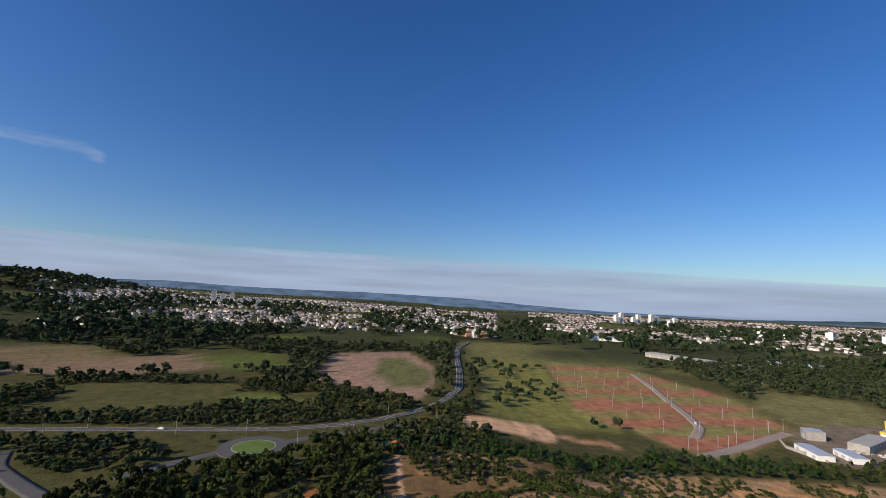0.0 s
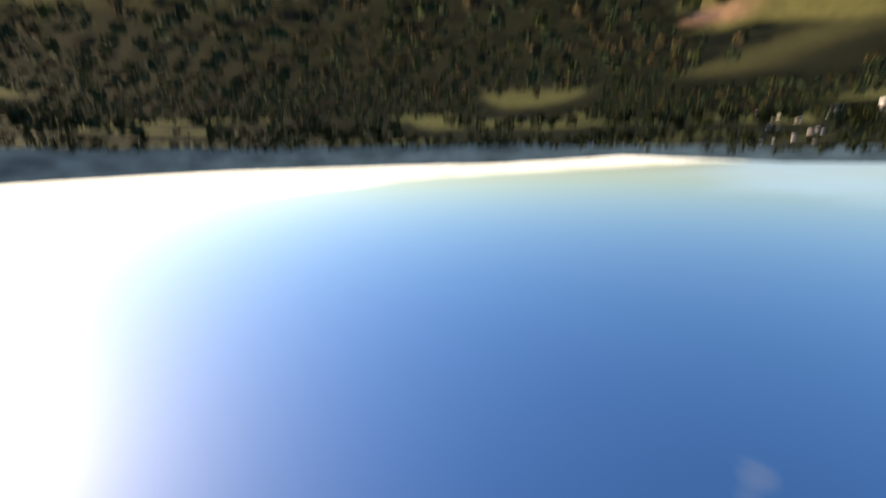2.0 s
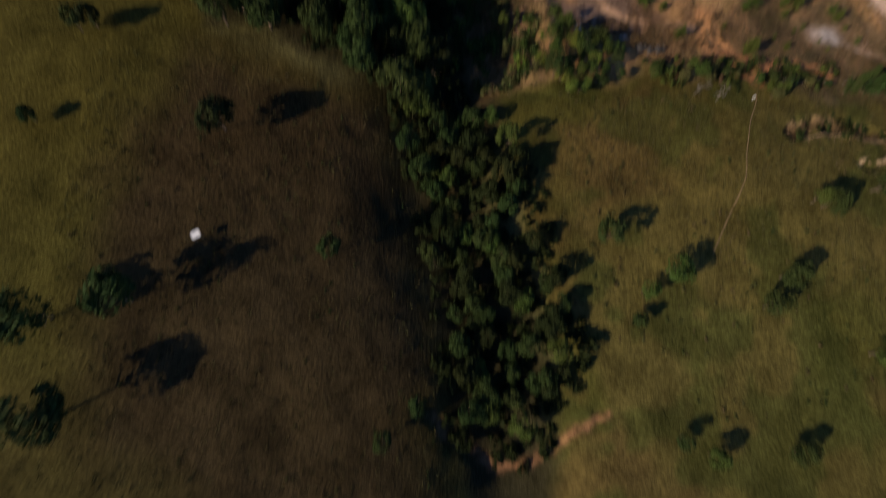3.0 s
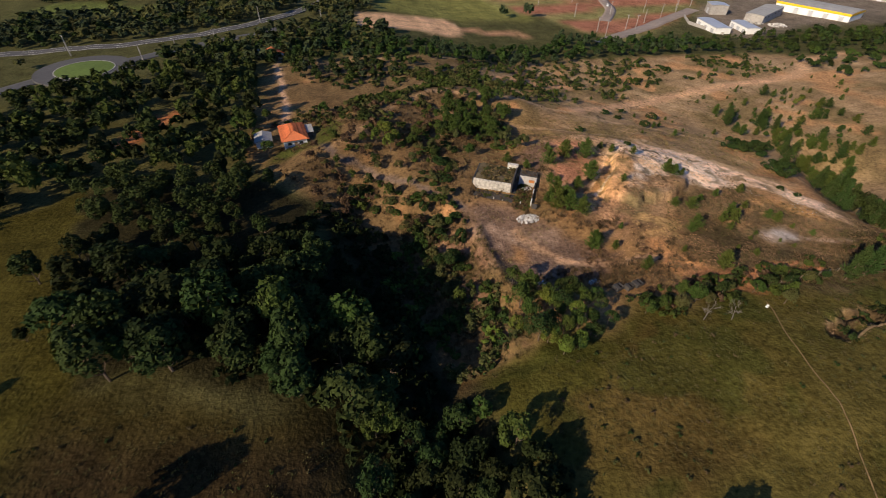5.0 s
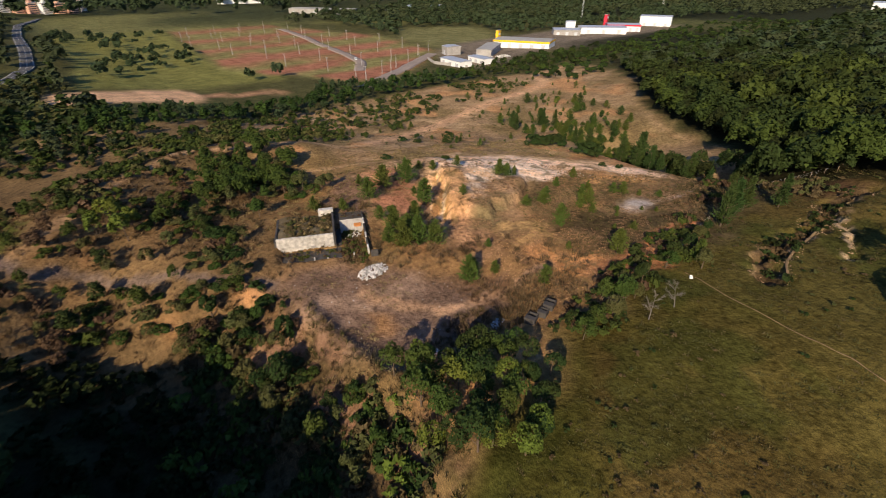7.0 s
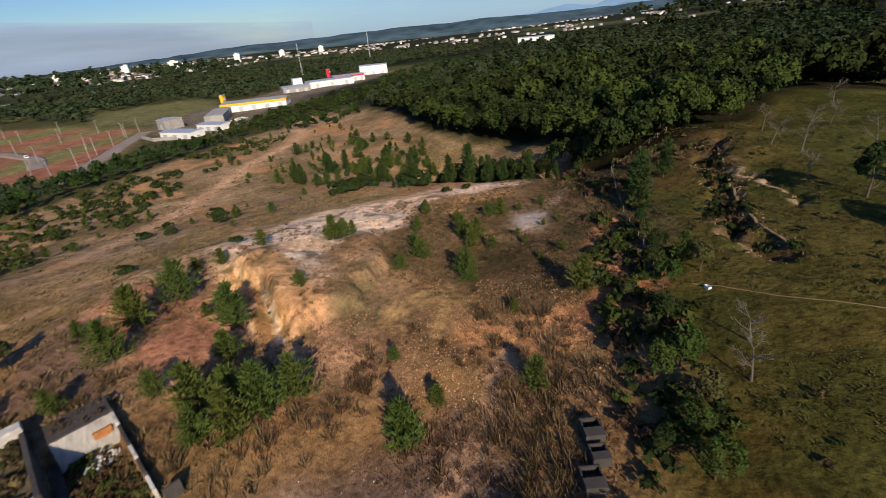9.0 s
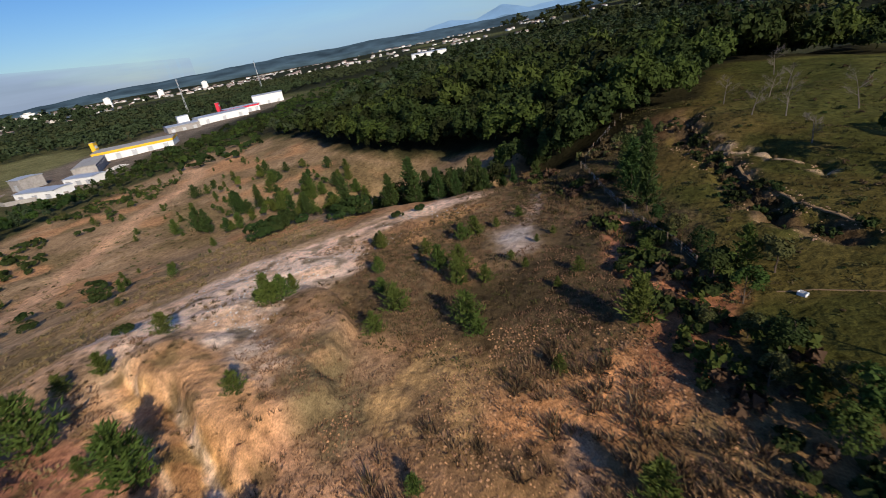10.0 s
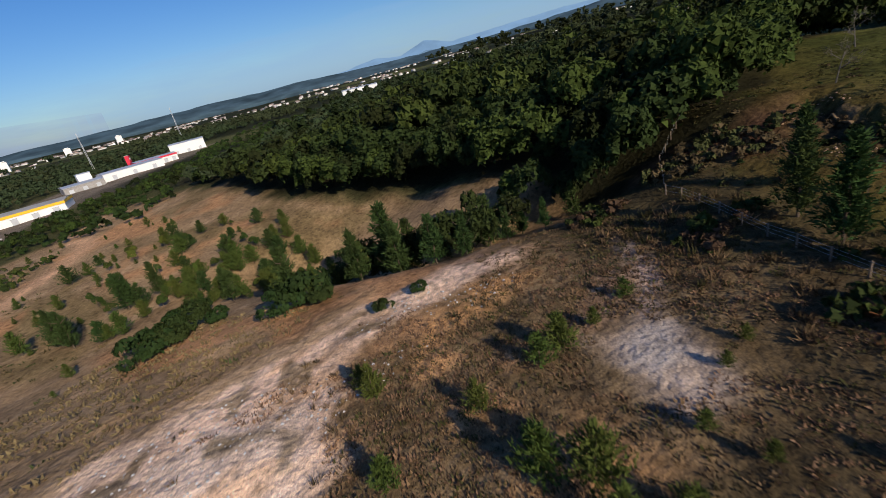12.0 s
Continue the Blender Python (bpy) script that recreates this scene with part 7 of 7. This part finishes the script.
def cloud_material(rgb, strength, dense, mottle=0.23, most=0.9):
    m = bpy.data.materials.new("cloud")
    m.use_nodes = True
    n, l = m.node_tree.nodes, m.node_tree.links
    n.remove(n["Principled BSDF"])
    tc, mp, tx = n.new("ShaderNodeTexCoord"), n.new("ShaderNodeMapping"), n.new("ShaderNodeTexNoise")
    mp.inputs["Scale"].default_value = (0.0011, 0.0011, 0.0065)
    tx.inputs["Detail"].default_value, tx.inputs["Scale"].default_value = 7, 1.0
    at = n.new("ShaderNodeAttribute")
    at.attribute_name = "thick"
    l.new(tc.outputs["Object"], mp.inputs["Vector"])
    l.new(mp.outputs[0], tx.inputs["Vector"])
    add, rg = n.new("ShaderNodeMath"), n.new("ShaderNodeMapRange")
    l.new(tx.outputs["Fac"], add.inputs[0])
    l.new(at.outputs["Fac"], add.inputs[1])
    rg.inputs["From Min"].default_value, rg.inputs["From Max"].default_value = 0.72 - dense, 1.25 - dense
    rg.inputs["To Max"].default_value = most
    l.new(add.outputs[0], rg.inputs["Value"])
    em, tr, mx = n.new("ShaderNodeEmission"), n.new("ShaderNodeBsdfTransparent"), n.new("ShaderNodeMixShader")
    em.inputs["Color"].default_value = (*rgb, 1)
    m2, t2, r2 = n.new("ShaderNodeMapping"), n.new("ShaderNodeTexNoise"), n.new("ShaderNodeMapRange")
    m2.inputs["Scale"].default_value = (0.0008, 0.0008, 0.010)
    t2.inputs["Detail"].default_value, t2.inputs["Scale"].default_value = 5, 1.0
    l.new(tc.outputs["Object"], m2.inputs["Vector"])
    l.new(m2.outputs[0], t2.inputs["Vector"])
    l.new(t2.outputs["Fac"], r2.inputs["Value"])
    r2.inputs["From Min"].default_value, r2.inputs["From Max"].default_value = 0.3, 0.7
    r2.inputs["To Min"].default_value, r2.inputs["To Max"].default_value = strength * (1 - 1.2 * mottle), strength * (1 + 0.8 * mottle)
    l.new(r2.outputs[0], em.inputs["Strength"])
    l.new(rg.outputs[0], mx.inputs[0])
    l.new(tr.outputs[0], mx.inputs[1])
    l.new(em.outputs[0], mx.inputs[2])
    l.new(mx.outputs[0], n["Material Output"].inputs["Surface"])
    return m


def cloud_bank(az0, az1, tops, label, mat, seed):
    n, k = 120, 14
    az = np.radians(np.linspace(az0, az1, n))
    top = np.interp(np.linspace(0, 1, n), np.linspace(0, 1, len(tops)), tops)
    v, th = [], []
    for j in range(k):
        w = j / (k - 1)
        v.append(np.column_stack([4750 * np.sin(az), 4750 * np.cos(az), -40 + (top + 40) * w]))
        th.append(np.minimum(0.9 * (1 - w) ** 0.5, 0.75) * np.minimum(1, 6 * np.minimum(np.linspace(0, 1, n), 1 - np.linspace(0, 1, n)) + 0.1))
    f = [(a * n + i, a * n + i + 1, (a + 1) * n + i + 1, (a + 1) * n + i) for a in range(k - 1) for i in range(n - 1)]
    me = mesh_of("backdrop", np.concatenate(v), f, mat, smooth=True)
    layer = me.attributes.new("thick", "FLOAT", "POINT")
    layer.data.foreach_set("value", np.concatenate(th).astype(np.float32))
    tagged(new("backdrop", me), label, "clouds", kind="structure")


cloud_bank(-75, 62, [490, 490, 500, 505, 465, 345, 220], "low grey-blue cloud bank along the horizon", cloud_material((0.385, 0.475, 0.66), 0.94, 0.38, 0.14, 0.85), 1)
cloud_bank(52, 160, [460, 560, 600, 600, 560, 460], "pale haze along the eastern horizon", cloud_material((0.34, 0.54, 0.80), 1.0, 0.10, 0.0, 0.6), 3)
cloud_bank(126, 300, [90, 150, 200, 260, 330, 430, 560, 660, 720, 720, 700, 640, 500], "low bright sunlit cloud bank along the horizon", cloud_material((1.0, 0.97, 0.92), 1.5, 0.3), 2)


def wisp(line, wide, mat, label):
    """A thin high cloud along directions (clockwise from +y, above the horizon), in degrees."""
    p = np.array(line, float)
    k = np.linspace(0, len(p) - 1, 60)
    az, el = np.radians(np.interp(k, np.arange(len(p)), p[:, 0])), np.radians(np.interp(k, np.arange(len(p)), p[:, 1]))
    d = np.stack([np.cos(el) * np.sin(az), np.cos(el) * np.cos(az), np.sin(el)], 1)
    t = np.gradient(d, axis=0)
    s = np.cross(d, t)
    s /= np.linalg.norm(s, axis=1, keepdims=True)
    rows, th = [], []
    for j in range(9):
        u = j / 4 - 1
        rows.append((d + s * (u * math.tan(math.radians(wide)) + 0.03 * (vnoise(k * 3, k * 0, 2, 7)[:, None] - 0.5))) * 4650)
        th.append(0.42 * (1 - u * u) * np.minimum(1, 5 * np.minimum(np.linspace(0, 1, 60), 1 - np.linspace(0, 1, 60))))
    f = [(a_ * 60 + i, a_ * 60 + i + 1, (a_ + 1) * 60 + i + 1, (a_ + 1) * 60 + i) for a_ in range(8) for i in range(59)]
    me = mesh_of("backdrop", np.concatenate(rows), f, mat, smooth=True)
    me.attributes.new("thick", "FLOAT", "POINT").data.foreach_set("value", np.concatenate(th).astype(np.float32))
    tagged(new("backdrop", me), label, "clouds", kind="structure")


M_WISP = cloud_material((0.55, 0.62, 0.76), 0.5, -0.03, 0.1, 0.3)
wisp([(163, 38), (152, 44), (145, 46), (129, 53), (114, 56), (93, 57), (80, 55)], 4.0, M_WISP, "thin high streak of cloud")
wisp([(143, 31), (144, 35), (146, 39)], 2.4, M_WISP, "short thin wisp of cloud")
wisp([(113, 47), (107, 49), (98, 50)], 2.6, M_WISP, "short thin wisp of cloud")
wisp([(-47, 14.6), (-40, 14.2), (-34, 13.2)], 1.5, cloud_material((0.62, 0.68, 0.80), 0.8, -0.10), "short white wisp of cloud")


# ---- grass tufts and weeds ----
tx_, ty_ = scatter([(58, 72), (56, 100), (70, 118), (88, 134), (104, 128), (126, 100), (132, 76), (96, 70)], 0.62, 60, lambda x, y: (fbm(x, y, 6, 71) > 0.42) & (seg_dist(x, y, RIDGE) > 2.5 + 4 * vnoise(x, y, 4, 9)) & (inside(x, y, [(92, 132), (110, 124), (116, 106), (104, 104), (88, 112)]) < 2 * vnoise(x, y, 3, 19)) & (np.hypot(x - 108, y - 83) > 4.5) & (inside(x, y, [(86, 129), (92, 121), (84, 112), (76, 106), (70, 108), (74, 116)]) < 0))
woods("dry_tufts", tx_, ty_, TUFT, 61, 0.7, 1.6, M_DRY, "tufts of dry brown grass on clay")
tx_, ty_ = scatter([(28, 62), (60, 62), (92, 66), (132, 69), (150, 50), (150, 20), (70, 12), (34, 14)], 0.95, 62, lambda x, y: (fbm(x, y, 6, 73) > 0.46) & (seg_dist(x, y, GULLY) > 1.5))
woods("green_tufts", tx_, ty_, TUFT, 63, 0.7, 1.6, [M_GRASS, M_GRASS, M_BROWN], "tufts of coarse green grass on pasture")
tx_, ty_ = scatter([(20, 70), (30, 150), (80, 160), (150, 140), (135, 105), (104, 132), (86, 136), (56, 104), (40, 80)], 1.15, 64, lambda x, y: fbm(x, y, 7, 74) > 0.45)
woods("slope_tufts", tx_, ty_, TUFT, 65, 1.0, 2.4, M_DRY, "tufts of tall dry grass on the slopes")
tx_, ty_ = scatter([(-60, -40), (-60, 70), (0, 58), (8, 20), (14, -40)], 1.5, 66, lambda x, y: fbm(x, y, 6, 75) > 0.45)
woods("meadow_tufts", tx_, ty_, TUFT, 67, 1.0, 2.0, M_GRASS, "coarse tussocks on the hill meadow")

tx_, ty_ = scatter([(84, 62), (78, 84), (90, 106), (116, 104), (128, 84), (134, 72), (110, 62)], 0.8, 68, lambda x, y: (fbm(x, y, 4, 76) > 0.44) & (np.hypot(x - 107, y - 82.5) > 4.5 + 1.5 * vnoise(x, y, 2, 30)))
woods("dark_tufts", tx_, ty_, TUFT, 69, 0.7, 1.7, [M_GRASS, M_BROWN], "tufts of dark coarse grass on brown soil")

tx_, ty_ = scatter(TUSSOCK, 0.55, 104, lambda x, y: (fbm(x, y, 3, 84) > 0.36) & (np.hypot(x - 107, y - 82.5) > 3.6 + 2 * vnoise(x, y, 2, 30)))
woods("tussocks", tx_, ty_, TUFT, 105, 0.6, 1.4, [M_BROWN, M_DRY, M_GRASS, M_DRY], "close brown tussocks over the trampled slope")
tx_, ty_ = scatter([(34, 60), (82, 63), (128, 66), (150, 40), (150, 0), (60, -10), (34, 20)], 3.1, 93, lambda x, y: (fbm(x, y, 8, 79) > 0.45) & (seg_dist(x, y, PATH_MEADOW) > 1))
woods("pasture_weeds", tx_, ty_, SMALL, 94, 0.12, 0.34, [M_LEAF_DARK, M_BROWN, M_LEAF_OLIVE], "low dark weeds dotted over the pasture")
tx_, ty_ = scatter([(-70, -30), (-50, 66), (0, 56), (8, 20), (12, -40)], 3.4, 95, lambda x, y: fbm(x, y, 8, 80) > 0.45)
woods("meadow_weeds", tx_, ty_, SMALL, 96, 0.10, 0.28, [M_LEAF_DARK, M_BROWN], "low brown weeds dotted over the hill meadow")

tx_, ty_ = scatter([(60, 118), (64, 136), (80, 142), (104, 130), (124, 106), (130, 84), (118, 80), (108, 102), (84, 108), (68, 104)], 1.2, 98, lambda x, y: fbm(x, y, 4, 81) > 0.56)
woods("clay_weeds", tx_, ty_, TALL_TUFT, 99, 0.2, 0.6, [M_BROWN, M_DRY, M_DRY], "small weeds and grass clumps on the bare clay")
tx_, ty_ = scatter([(86, 150), (100, 138), (126, 116), (140, 128), (160, 150), (200, 190), (120, 200), (70, 190)], 2.4, 100, lambda x, y: fbm(x, y, 7, 82) > 0.48)
woods("slope_weeds", tx_, ty_, TUFT, 101, 1.0, 2.6, [M_BROWN, M_LEAF_OLIVE, M_DRY], "low brown weeds over the dry back slope")

tx_, ty_ = scatter([(-20, 140), (-6, 176), (30, 188), (66, 176), (60, 150), (40, 128), (33, 104), (24, 100), (6, 122)], 1.7, 102, lambda x, y: (fbm(x, y, 6, 83) > 0.44) & (seg_dist(x, y, DRIVE) > 2.0) & (np.hypot(x + 10, y - 163) > 9))
woods("slope_grass", tx_, ty_, TALL_TUFT, 103, 0.5, 1.3, [M_BROWN, M_DRY, M_BROWN], "tall brown grass over the slope beside the ruin")
